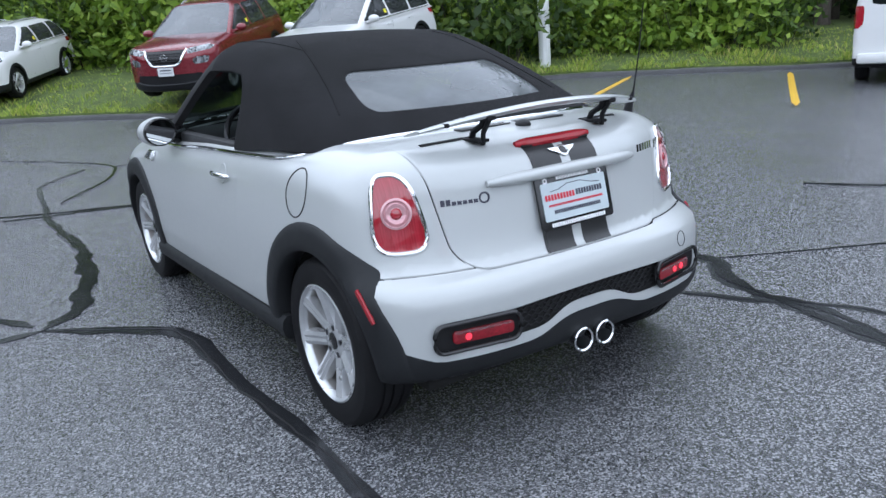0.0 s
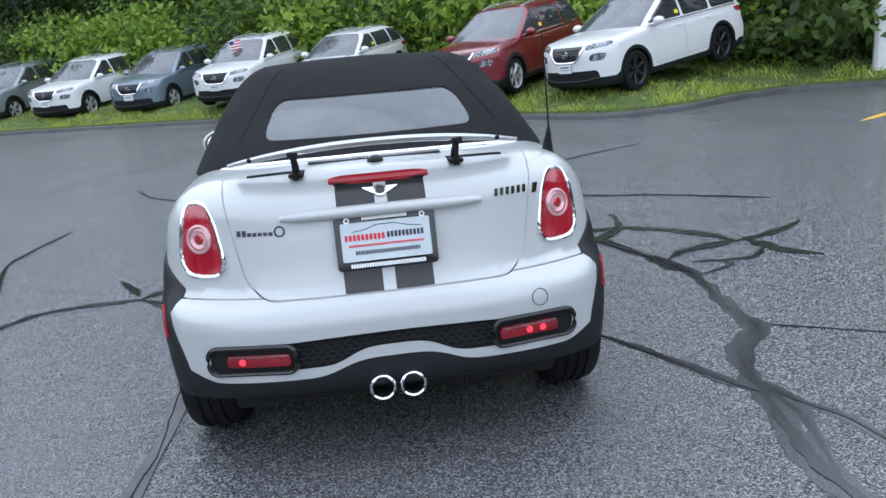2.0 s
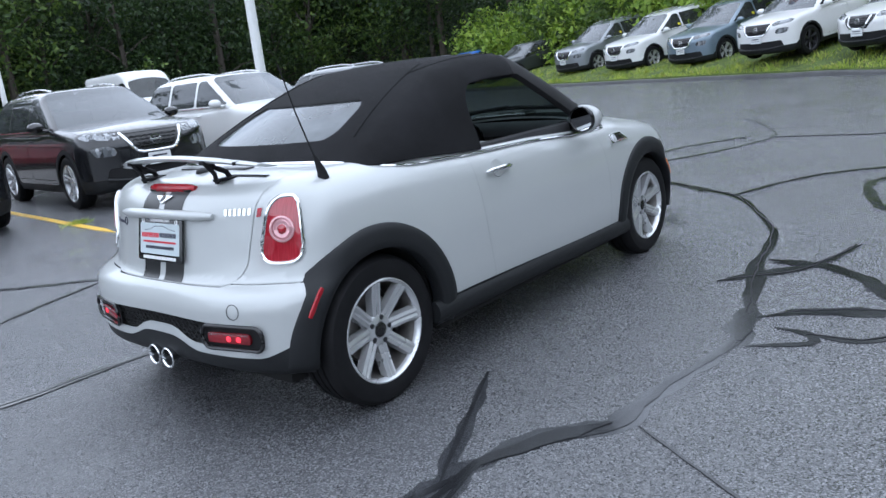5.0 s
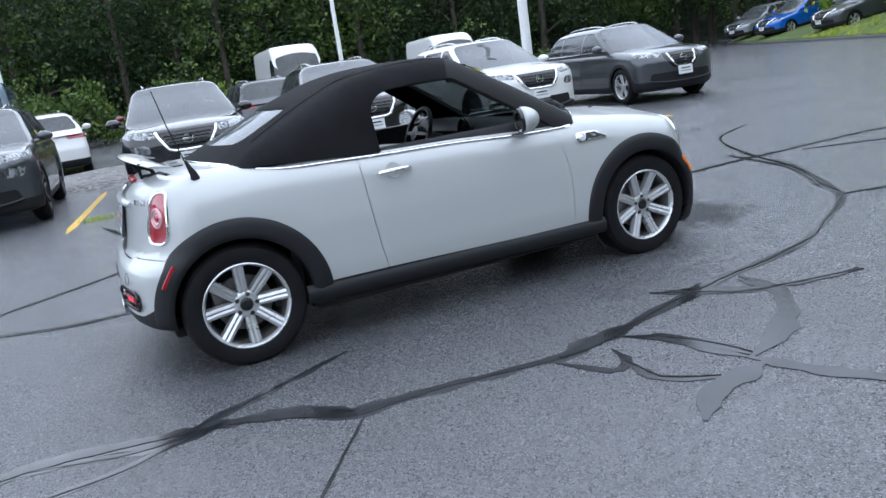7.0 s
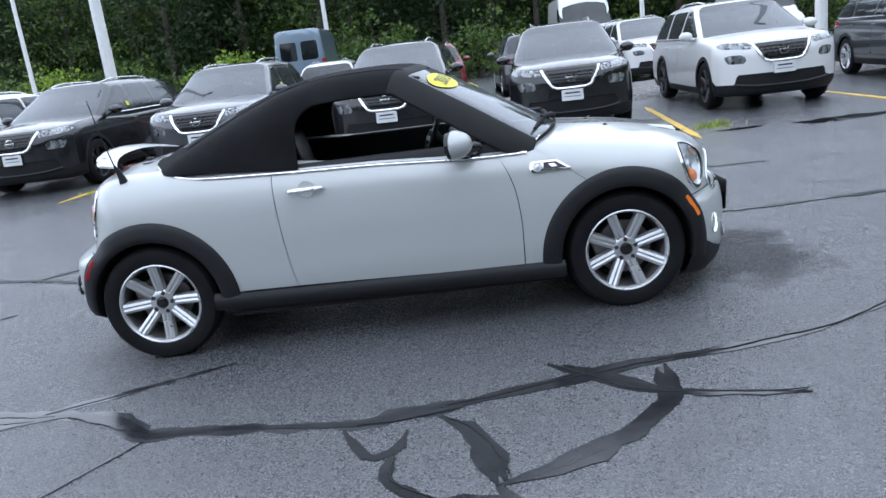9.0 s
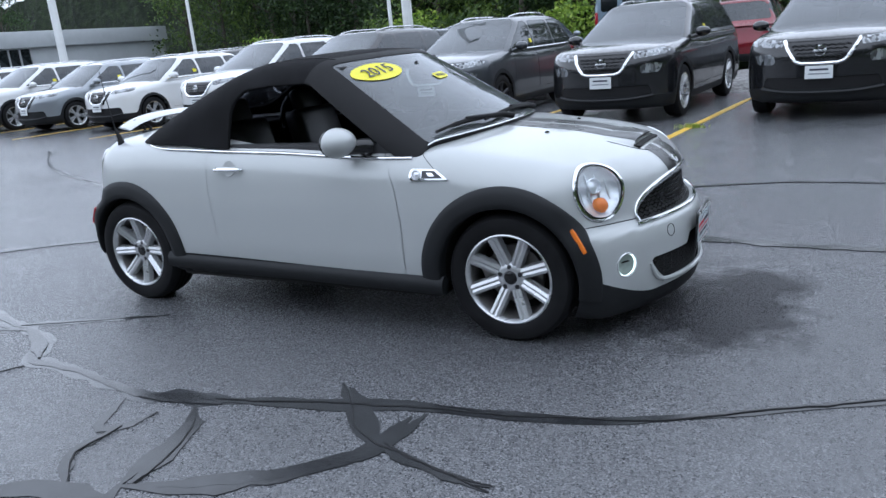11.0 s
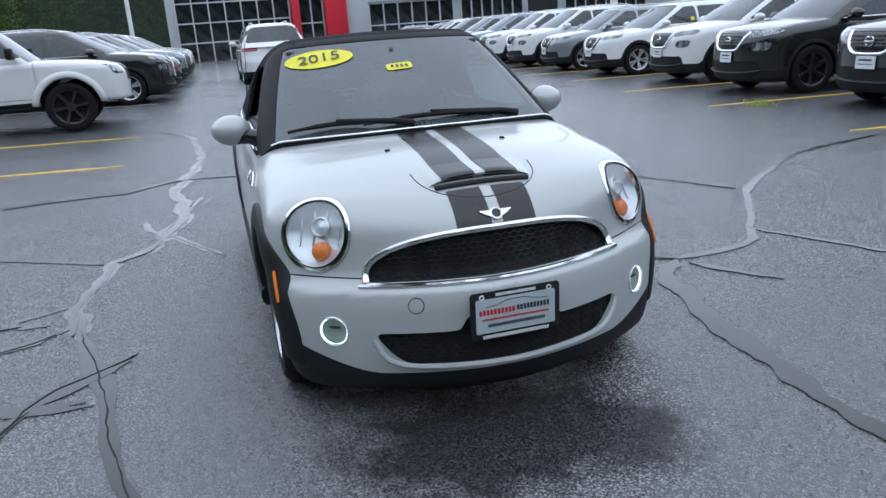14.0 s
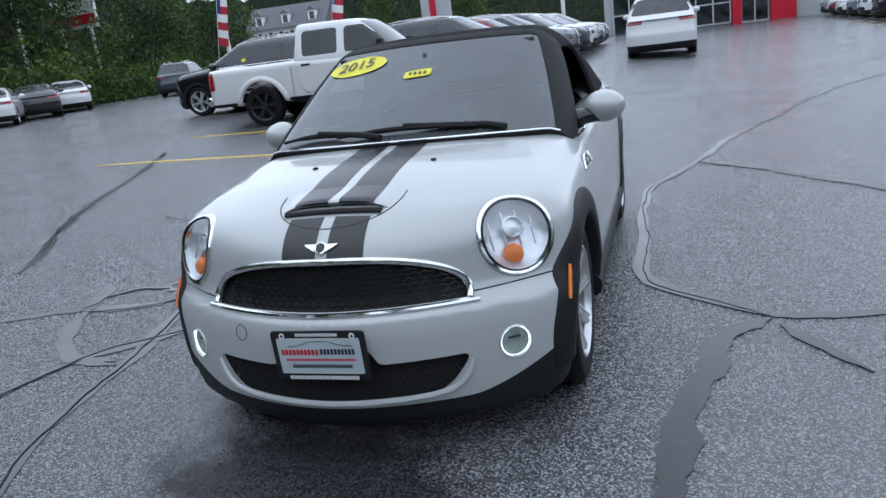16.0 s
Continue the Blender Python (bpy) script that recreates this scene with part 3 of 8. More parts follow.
seal(((-0.42, -1.36), (-0.01, -1.16), (0.40, -0.97)), (0.04, 0.03, 0.02))
seal(((-0.34, -1.38), (-0.98, -1.26), (-1.61, -1.29), (-2.20, -1.38), (-2.73, -1.28), (-3.43, -1.20), (-4.09, -1.12), (-5.09, -1.18), (-5.99, -1.26), (-7.02, -1.73)), (0.06, 0.09, 0.10, 0.08, 0.10, 0.08, 0.09, 0.07, 0.06, 0.05))
seal(((-2.21, -2.89), (-2.33, -2.38), (-2.36, -1.90), (-2.77, -1.30), (-2.56, -0.55)), (0.04, 0.04, 0.05, 0.05, 0.04))
seal(((-0.85, -3.61), (-0.27, -2.52), (0.22, -1.75)), (0.015, 0.02, 0.02))
seal(((-2.57, -0.49), (-2.14, -0.06), (-1.52, 0.40)), (0.03, 0.03, 0.03))
seal(((-9.53, 5.25), (-6.92, 3.47), (-5.37, 2.71), (-4.57, 2.41), (-3.06, 1.71), (-2.07, 1.40), (-1.48, 1.18), (-0.72, 0.91), (-0.01, 0.91), (0.60, 0.94), (1.07, 0.94), (1.36, 0.99), (1.55, 1.13), (1.73, 1.33), (1.90, 1.51)), (0.05, 0.06, 0.08, 0.07, 0.07, 0.06, 0.06, 0.06, 0.06, 0.07, 0.08, 0.10, 0.10, 0.09, 0.08))
seal(((1.90, 1.51), (1.89, 1.79), (1.82, 2.07), (1.58, 2.27), (1.21, 2.56), (0.74, 2.90), (0.28, 3.42), (-0.37, 4.38), (-0.67, 5.60)), (0.08, 0.07, 0.06, 0.06, 0.05, 0.06, 0.07, 0.06, 0.05))
seal(((1.92, 1.51), (2.08, 1.34), (2.39, 1.23), (2.82, 1.14), (3.14, 1.09), (3.61, 1.04), (4.26, 1.06), (5.06, 1.07), (5.76, 1.01), (6.80, 0.93), (7.84, 0.29)), (0.10, 0.11, 0.12, 0.13, 0.12, 0.09, 0.07, 0.07, 0.05, 0.05, 0.05))
seal(((-1.89, 1.32), (-1.57, 1.65), (-0.97, 2.10), (-0.35, 2.52), (0.58, 2.91)), (0.04, 0.05, 0.05, 0.04, 0.03))
seal(((1.99, 1.54), (2.24, 1.67), (2.45, 1.79)), (0.07, 0.05, 0.03))
seal(((1.58, 2.27), (2.06, 2.47), (2.69, 2.70), (3.53, 2.93), (4.65, 2.85)), (0.04, 0.04, 0.04, 0.03, 0.03))
seal(((5.30, 1.40), (5.20, 1.04), (4.99, 0.38), (4.42, -0.44)), (0.05, 0.05, 0.05, 0.05))
seal(((9.81, 1.04), (8.83, 0.41), (7.71, -0.02), (6.98, 0.16), (5.75, 0.87)), (0.04, 0.04, 0.04, 0.04, 0.04))
seal(((4.25, -0.69), (5.25, -1.13), (5.72, -1.86), (6.19, -2.72), (6.70, -3.71)), (0.06, 0.05, 0.05, 0.04, 0.04))
seal(((7.71, -0.02), (7.70, -1.12), (8.79, -1.88), (10.44, -2.86)), (0.04, 0.04, 0.04, 0.04))
seal(((7.65, -1.32), (6.54, -1.71), (5.81, -2.07), (4.87, -1.61), (3.80, -1.96), (3.42, -2.54), (2.78, -3.22)), (0.03, 0.04, 0.04, 0.05, 0.06, 0.05, 0.04))
seal(((-5.37, -6.80), (-3.23, -5.80), (-1.56, -5.11), (-0.32, -4.43), (0.34, -3.96), (0.89, -3.68)), (0.05, 0.06, 0.07, 0.07, 0.06, 0.05))
# older, dry patches of sealant
for i, (pts, wid) in enumerate(((((-0.26, -1.41), (-0.05, -1.50), (0.20, -1.66)), (0.05, 0.07, 0.05)), (((1.12, -1.80), (1.3, -1.78), (1.55, -1.74)), (0.06, 0.08, 0.06)))):
    ribbon("sealant_patch", pts, list(wid), "sealant", "spread patch of dark crack sealant", 40 + i, lift=0.0066 + 0.0002 * i)

for i, (x, y) in enumerate([(7.78, 5.0), (4.68, 4.86), (1.82, 5.05), (-1.05, 5.6), (-4.05, 5.97), (-7.1, 6.34), (-10.4, 6.8), (-13.4, 7.0), (-16.4, 7.2), (-19.4, 7.4), (-22.4, 7.6), (-25.4, 7.8), (-28.4, 8.0), (-31.4, 8.2)]):
    ribbon("stall_line", [(x, y), (x + (0.0 if i == 0 else 0.45 + 0.03 * i), y + 4.6)], 0.10, "yellowline", "worn yellow parking stall line", 500 + i, wobble=0.02, rough_edge=0.06, step=0.2, category="line")
for i, x in enumerate([-4.1, -6.7, -9.4, -12.2, -15.0, -17.8, -20.6, -23.4, -26.2]):
    ribbon("stall_line", [(x, -2.0), (x - 0.42, -7.5)], 0.10, "yellowline" if i < 2 else "whiteline", "worn parking stall line", 530 + i, wobble=0.02, rough_edge=0.06, step=0.2, category="line")
for i, (a, b) in enumerate((((3.55, -7.9), (6.7, -12.8)), ((6.5, -6.65), (9.6, -11.35)))):
    ribbon("stall_line", [a, b], 0.11, "yellowline", "worn yellow parking stall line", 560 + i, wobble=0.02, rough_edge=0.06, step=0.2, category="line")

# standing water in the hollow of the lot
k = Nodes("rain_water")
k.set(Base_Color=(0.010, 0.011, 0.012), Roughness=k.ramp(k.noise(3, 4), (0.4, 0.02), (0.7, 0.08)), IOR=1.33)
k.bump(k.noise(7, 3), 0.04, 0.01)
M["puddle"] = k.mat
for i, (cx, cy, rx, ry) in enumerate(((6.55, 5.0, 0.62, 0.2), (5.3, 5.25, 0.3, 0.1))):
    ang_ = np.linspace(0, 2 * math.pi, 72, endpoint=False)
    rr = [1 + 0.5 * noise.noise(Vector((2.2 * math.cos(a), 2.2 * math.sin(a), 3 + i))) + 0.16 * noise.noise(Vector((7 * math.cos(a), 7 * math.sin(a), i))) for a in ang_]
    V = [(cx, cy, gz(cx, cy) + 0.006)] + [(cx + rx * q * math.cos(a) + 0.25 * ry * math.sin(2 * a), cy + ry * q * math.sin(a), gz(cx + rx * q * math.cos(a), cy + ry * q * math.sin(a)) + 0.003) for a, q in zip(ang_, rr)]
    tagged(piece("puddle", V, [(0, 1 + j, 1 + (j + 1) % 72) for j in range(72)], M["puddle"]), "shallow rain puddle on the asphalt", "puddle", kind="structure")

# kerb and grass bank round the lot
EDGE = [(-8, -30), (-2, -22.5), (3.5, -17), (6.8, -13.7), (9.2, -12.0), (11.0, -10.6), (11.6, -9.0), (10.9, -7.2), (10.0, -5.8), (9.9, -4.7), (10.6, -3.8), (12.0, -2.8), (14.2, -1.6), (16.2, 0.0), (17.6, 2.0), (19.0, 4.6), (20.4, 7.6), (22.0, 11), (24.4, 15.5), (28, 22), (33, 29)]
ep = np.array(EDGE, float)
ed = np.r_[0, np.cumsum(np.hypot(*np.diff(ep, axis=0).T))]
es = np.linspace(0, ed[-1], 170)
ec = np.stack([track(*zip(ed, ep[:, j]))(es) for j in (0, 1)], -1)
et = np.gradient(ec, axis=0)
et /= np.linalg.norm(et, axis=1, keepdims=True)
eo = np.stack([et[:, 1], -et[:, 0]], -1)
for _ in range(30):
    eo[1:-1] = (eo[:-2] + eo[1:-1] + eo[2:]) / 3
eo /= np.linalg.norm(eo, axis=1, keepdims=True)


def bank_h(d, y):
    """Height of the bank d metres behind the kerb: steeper where the cars stand, all but level by the shrubs."""
    steep = np.clip((np.asarray(y) + 9.5) / 4.0, 0, 1)
    return 0.09 + (0.36 - 0.14 * steep) * (1 - np.exp(-d / 1.3)) + (0.03 + 0.10 * steep) * np.minimum(d, 6.5)


steps = [0.12, 0.2, 0.4, 0.7, 1.1, 1.7, 2.5, 3.6, 5.2, 8, 13, 24, 60]
V, F = [], []
rng = np.random.RandomState(5)
for j, dist in enumerate(steps):
    for i in range(len(es)):
        q = ec[i] + eo[i] * dist
        V.append((q[0], q[1], gz(*q) + float(bank_h(dist, ec[i][1])) + 0.03 * noise.noise(Vector((q[0] * 0.9, q[1] * 0.9, 0))) * min(1, dist)))
n = len(es)
V += [(*(ec[i] + eo[i] * 0.12), -0.4) for i in range(n)]
F = [(j * n + i, j * n + i + 1, (j + 1) * n + i + 1, (j + 1) * n + i)[::-1] for j in range(len(steps) - 1) for i in range(n - 1)]
F += [(len(steps) * n + i, len(steps) * n + i + 1, i + 1, i)[::-1] for i in range(n - 1)]
tagged(piece("grass_bank", V, F, M["bank"]), "rough grassy bank beside the car park", "grass", kind="structure")
V, F = [], []
prof = [(-0.02, -0.05), (-0.015, 0.075), (0.01, 0.1), (0.11, 0.105), (0.14, 0.07), (0.15, -0.05)]
for i in range(n):
    for a, h in prof:
        q = ec[i] + eo[i] * (a + 0.02 * noise.noise(Vector((i * 0.37, a, 0))))
        V.append((q[0], q[1], gz(*q) + h * (0.9 + 0.35 * noise.noise(Vector((i * 0.23, 3, 0))))))
m_ = len(prof)
F = [(i * m_ + j, i * m_ + j + 1, (i + 1) * m_ + j + 1, (i + 1) * m_ + j) for i in range(n - 1) for j in range(m_ - 1)]
tagged(piece("kerb", V, F, M["kerb"]), "low dark worn asphalt kerb along the grass", "kerb", kind="structure")

# grass blades on the bank
rng = np.random.RandomState(11)
nb = 52000
near = rng.rand(nb)
ii = rng.uniform(20, n - 30, nb)
i0 = ii.astype(int)
fr = (ii - i0)[:, None]
dist = 0.14 + 5.5 * near**2.2
root = ec[i0] * (1 - fr) + ec[np.minimum(i0 + 1, n - 1)] * fr
out = eo[i0] * (1 - fr) + eo[np.minimum(i0 + 1, n - 1)] * fr
root = root + out * dist[:, None]
clump = np.array([0.55 + 0.9 * max(-0.4, noise.noise(Vector((x * 1.3, y * 1.3, 4)))) for x, y in root])
hgt = (0.07 + 0.17 * rng.rand(nb) ** 1.5) * clump * (1.15 - 0.1 * np.minimum(dist, 4))
zz = np.array([gz(x, y) for x, y in root]) + bank_h(dist, ec[i0][:, 1]) - 0.03
ang = rng.uniform(0, 2 * np.pi, nb)
lean_ = rng.uniform(0.1, 0.8, nb) * hgt
wid = rng.uniform(0.004, 0.009, nb) * (1 + 0.5 * (dist > 1))
dx, dy = np.cos(ang), np.sin(ang)
A = np.stack([root[:, 0] - dy * wid, root[:, 1] + dx * wid, zz], -1)
B = np.stack([root[:, 0] + dy * wid, root[:, 1] - dx * wid, zz], -1)
C = np.stack([root[:, 0] + dx * lean_ * 0.45 + dy * wid * 0.7, root[:, 1] + dy * lean_ * 0.45 - dx * wid * 0.7, zz + hgt * 0.65], -1)
E = np.stack([root[:, 0] + dx * lean_, root[:, 1] + dy * lean_, zz + hgt], -1)
V = np.stack([A, B, C, E], 1).reshape(-1, 3)
tagged(piece("grass", V, [(4 * i, 4 * i + 1, 4 * i + 2, 4 * i + 3) for i in range(nb)], M["grass"], smooth=False), "tufted yellow-green grass on the bank", "grass", kind="stuff")
# weeds along the stall lines
for x, y, s in ((-3.6, 6.5, 1.0), (-0.7, 6.4, 0.6), (2.0, 6.3, 0.6), (5.14, 5.76, 0.9)):
    r2 = np.random.RandomState(int(abs(x) * 100))
    V, F = [], []
    for i in range(130):
        px, py = x + r2.randn() * 0.14 * s, y + r2.randn() * 0.07 * s
        h, a = r2.uniform(0.04, 0.12) * s, r2.uniform(0, 6.28)
        z0 = gz(px, py)
        V += [(px - 0.006, py, z0), (px + 0.006, py, z0), (px + math.cos(a) * h * 0.6, py + math.sin(a) * h * 0.6, z0 + h)]
        F.append((3 * i, 3 * i + 1, 3 * i + 2))
    tagged(piece("weeds", V, F, M["grass"], smooth=False), "tuft of weeds growing in the asphalt", "weeds", kind="stuff")

# gravel strip behind the facing row
V = []
for x0, x1, y0, y1 in ((-34.0, 17.0, 10.9, 15.6),):
    nx, ny = max(2, int((x1 - x0) / 0.6)), max(2, int((y1 - y0) / 0.4))
    V = [(x0 + (x1 - x0) * i / nx, y0 + (y1 - y0) * j / ny, gz(0, y0 + (y1 - y0) * j / ny) + (0.10 + 0.05 * noise.noise(Vector((i * 0.4, j * 0.5, 2))) if 0 < j < ny and 0 < i < nx else 0.0)) for j in range(ny + 1) for i in range(nx + 1)]
    F = [(j * (nx + 1) + i, j * (nx + 1) + i + 1, (j + 1) * (nx + 1) + i + 1, (j + 1) * (nx + 1) + i) for j in range(ny) for i in range(nx)]
    tagged(piece("gravel_strip", V, F, M["gravel"]), "strip of grey crushed stone between the rows", "gravel", kind="structure")

# ---- the roadster: rear axle at the origin, nose along +x ----
WB, HUB, TRK = 2.467, 0.305, 0.735
CLEAR = 0.345

top_line = track((-0.6, 0.82), (-0.42, 0.945), (-0.3, 0.978), (-0.1, 0.998), (0.2, 1.0), (0.8, 0.972), (1.2, 0.962), (1.8, 0.93), (2.15, 0.942), (2.36, 0.925), (2.59, 0.902), (2.86, 0.842), (3.0, 0.78), (3.08, 0.725), (3.2, 0.60))
crown = track((-0.5, 0.10), (0.0, 0.06), (0.5, 0.04), (1.8, 0.05), (2.3, 0.12), (2.8, 0.16), (3.2, 0.2))
nose_line = track((0.06, 3.07), (0.1, 3.125), (0.15, 3.16), (0.22, 3.175), (0.32, 3.18), (0.42, 3.178), (0.49, 3.165), (0.53, 3.125), (0.57, 3.105), (0.65, 3.095), (0.72, 3.085), (0.8, 3.06), (1.1, 2.9))
tail_line = track((0.15, -0.44), (0.25, -0.515), (0.35, -0.538), (0.5, -0.538), (0.565, -0.520), (0.605, -0.478), (0.66, -0.462), (0.8, -0.438), (0.9, -0.42), (0.98, -0.36), (1.1, -0.2))
plan_line = track((-0.5, 0.765), (-0.2, 0.785), (0.1, 0.802), (0.6, 0.808), (1.3, 0.808), (2.0, 0.806), (2.5, 0.802), (2.9, 0.785), (3.2, 0.75))
lean = track((0.12, 0.93), (0.25, 0.975), (0.42, 1.0), (0.6, 1.0), (0.72, 0.988), (0.82, 0.966), (0.9, 0.938), (1.0, 0.88), (1.1, 0.8))
low_edge = track((-0.6, 0.265), (-0.3, 0.24), (-0.1, 0.20), (0.3, 0.20), (2.1, 0.20), (2.6, 0.155), (2.9, 0.10), (3.2, 0.085))


def body_field(p):
    x, y, z = p[:, 0], np.abs(p[:, 1]), p[:, 2]
    top = (z - top_line(x) + crown(x) * y * y) * 0.95
    side = y - plan_line(x) * lean(z)
    front = x - nose_line(z) + 0.213 * (y / 0.62) ** 1.9
    bumper = np.clip((0.62 - z) / 0.06, 0, 1)  # squarer corners on the bumper than on the lid
    rear = tail_line(z) + (1 - bumper) * 0.135 * (y / 0.63) ** 2.4 + bumper * 0.092 * (y / 0.66) ** 4 - x
    f = smax(top, side, 0.13)
    f = smax(f, front, 0.09)
    f = smax(f, rear, 0.09)
    return smax(f, low_edge(x) - z, 0.05)


body_skin = Skin(body_field, ((0.15, 0, 0.56), (2.5, 0, 0.56)), 130, 56, 200)


def hoop(p, x0, r):
    return np.hypot(p[:, 0] - x0, p[:, 2] - HUB) - r


def both(*gs):
    return np.max(np.stack(gs), 0)


def either(*gs):
    return np.min(np.stack(gs), 0)


arch_rear = lambda p: both(hoop(p, 0.0, CLEAR), 0.46 - np.abs(p[:, 1]))
arch_front = lambda p: both(hoop(p, WB, CLEAR), 0.46 - np.abs(p[:, 1]))
sill_line = track((-0.7, 0.275), (-0.4, 0.285), (0.35, 0.33), (2.1, 0.296), (2.6, 0.36), (2.85, 0.33), (3.0, 0.25), (3.1, 0.205), (3.25, 0.19))


def low_black(p):
    x, y, z = p[:, 0], np.abs(p[:, 1]), p[:, 2]
    line = sill_line(x)
    line = np.where(x < -0.2, 0.332 + 0.05 * np.exp(-((y / 0.2) ** 4)) + 0.062 * np.clip((y - 0.60) / 0.14, 0, 1) ** 1.2, line)
    line = np.where(x > 2.6, 0.196 + 0.125 * np.clip((y - 0.46) / 0.30, 0, 1) ** 1.5, line)
    return z - line


def grille_hole(p):
    x, y, z = p[:, 0], np.abs(p[:, 1]), p[:, 2]
    return both(((y / 0.475) ** 2.6 + (np.maximum(z - 0.527, 0) / 0.155) ** 2.3 - 1) * 0.14, 0.527 - z, 2.7 - x)


def intake_hole(p):
    x, y, z = p[:, 0], np.abs(p[:, 1]), p[:, 2]
    half = 0.37 + 0.105 * np.clip((z - 0.235) / 0.11, 0, 1) ** 0.6
    return both(y - half, z - 0.352 - 0.05 * (y < 0.19) * np.clip((0.19 - y) / 0.03, 0, 1), 0.222 + 0.05 * y * y - z, 2.7 - x)


LAMP_C = body_skin.drop((2.2, 0.624, 0.701), (1, 0, 0))
LAMP_N = np.array([0.77, 0.50, 0.39]) / np.linalg.norm([0.77, 0.50, 0.39])
LAMP_R = 0.141


def head_hole(p, grow=0.0):
    q = np.stack([p[:, 0], np.abs(p[:, 1]), p[:, 2]], -1) - LAMP_C
    along_ = q @ LAMP_N
    return both(np.linalg.norm(q - along_[:, None] * LAMP_N, axis=1) - LAMP_R - grow, -0.12 - along_)


def fog_hole(p, grow=0.0):
    return both(np.hypot(np.abs(p[:, 1]) - 0.607, p[:, 2] - 0.357) - 0.05 - grow, 2.6 - p[:, 0])


def tail_hole(p, grow=0.0):
    x, y, z = p[:, 0], np.abs(p[:, 1]), p[:, 2]
    s = (z - 0.79) / 0.122
    mid, half = 0.621 + 0.004 * s, 0.068 - 0.018 * s
    return both(((np.abs(y - mid) / half) ** 3.2 + np.abs(s) ** 3.6 - 1) * 0.03 - grow, x + 0.05)


def rear_slot(p):
    """The black mesh slot with the fog lamps in the rear bumper."""
    x, y, z = p[:, 0], np.abs(p[:, 1]), p[:, 2]
    low = 0.366 + 0.054 * np.exp(-((y / 0.17) ** 4))
    return both(((y / 0.615) ** 8 - 1) * 0.05, z - 0.470 + 0.02 * (y / 0.6) ** 2, low - z, x + 0.2)


def lid_field(p):
    x, y, z = p[:, 0], np.abs(p[:, 1]), p[:, 2]
    half = 0.47 + 0.065 * np.clip((z - 0.6) / 0.36, 0, 1.3)
    r = 0.09
    a, b = y - half + r, 0.592 - z + r
    d = np.where((a > 0) & (b > 0), np.hypot(np.maximum(a, 0), np.maximum(b, 0)) - r, np.maximum(a, b) - r)
    return both(d, x - 0.0)


door_back = track((0.2, 0.79), (0.33, 0.75), (0.5, 0.722), (0.66, 0.705), (0.82, 0.694), (1.0, 0.69))
door_front = track((0.2, 1.94), (0.3, 1.935), (0.5, 1.938), (0.66, 1.925), (0.8, 1.885), (0.9, 1.82), (1.0, 1.70))


def door_field(p):
    x, y, z = p[:, 0], np.abs(p[:, 1]), p[:, 2]
    return both(door_back(z) - x, x - door_front(z), 0.5 - y)


def bonnet_field(p):
    """The clamshell bonnet: ahead of a slanted line by the side vents, above the bumper."""
    x, y, z = p[:, 0], np.abs(p[:, 1]), p[:, 2]
    return both(2.26 - (z - 0.72) * 1.35 - x - 0.12 * np.clip(0.6 - y, 0, 1), 0.533 + 0.015 * np.clip(y / 0.7, 0, 1) ** 2 - z)


def cabin_hole(p):
    x, y, z = p[:, 0], np.abs(p[:, 1]), p[:, 2]
    u = x + 0.40 * y * y
    return both(0.10 + 0.62 * (y / 0.6) ** 3 - x, u - 2.21, y - 0.705, 0.86 - z)


roadster = group_of("roadster")
tagged(roadster, "white-silver two-seat roadster with black canvas top and black stripes", "car")
P_ = roadster
shell = body_skin.outside(arch_rear).outside(arch_front)
trim_low, shell = shell.cut(low_black, 0.004)
shell = shell.outside(cabin_hole)
trim_low.emit("lower_trim", M["cladding"], P_, "charcoal plastic lower trim")
shell = shell.outside(grille_hole).outside(intake_hole).outside(lambda p: head_hole(p)).outside(lambda p: fog_hole(p)).outside(lambda p: tail_hole(p)).outside(rear_slot)
lid, shell = shell.cut(lid_field, 0.005)
lid.emit("boot_lid", M["silver"], P_)
doors, shell = shell.cut(door_field, 0.005)
for name, s in (("door", 1), ("door", -1)):
    doors.inside(lambda p: -s * p[:, 1]).emit(name, M["silver"], P_)
bonnet, shell = shell.cut(bonnet_field, 0.005)
bonnet.emit("bonnet", M["silver"], P_)
nose, shell = shell.cut(lambda p: 2.30 - p[:, 0])
nose.emit("front_bumper", M["silver"], P_)
tailb, shell = shell.cut(lambda p: both(p[:, 0] + 0.12, p[:, 2] - 0.60), 0.004)
tailb.emit("rear_bumper", M["silver"], P_)
scuttle, shell = shell.cut(lambda p: 1.4 - p[:, 0])
for s in (1, -1):
    shell.inside(lambda p: -s * p[:, 1]).emit("quarter_panel", M["silver"], P_)
    scuttle.inside(lambda p: -s * p[:, 1]).emit("scuttle_panel", M["silver"], P_)

# dark lining behind gaps and openings
lining = Skin(lambda p: body_field(p) + 0.022, ((0.15, 0, 0.56), (2.5, 0, 0.56)), 44, 20, 70)
lining.outside(lambda p: both(hoop(p, 0, 0.352), 0.44 - np.abs(p[:, 1]))).outside(lambda p: both(hoop(p, WB, 0.352), 0.44 - np.abs(p[:, 1]))).outside(cabin_hole).outside(lambda p: head_hole(p, 0.0)).outside(lambda p: tail_hole(p, 0.0)).outside(lambda p: fog_hole(p, 0.01)).emit("inner_shell", M["dark"], P_, lip=0)

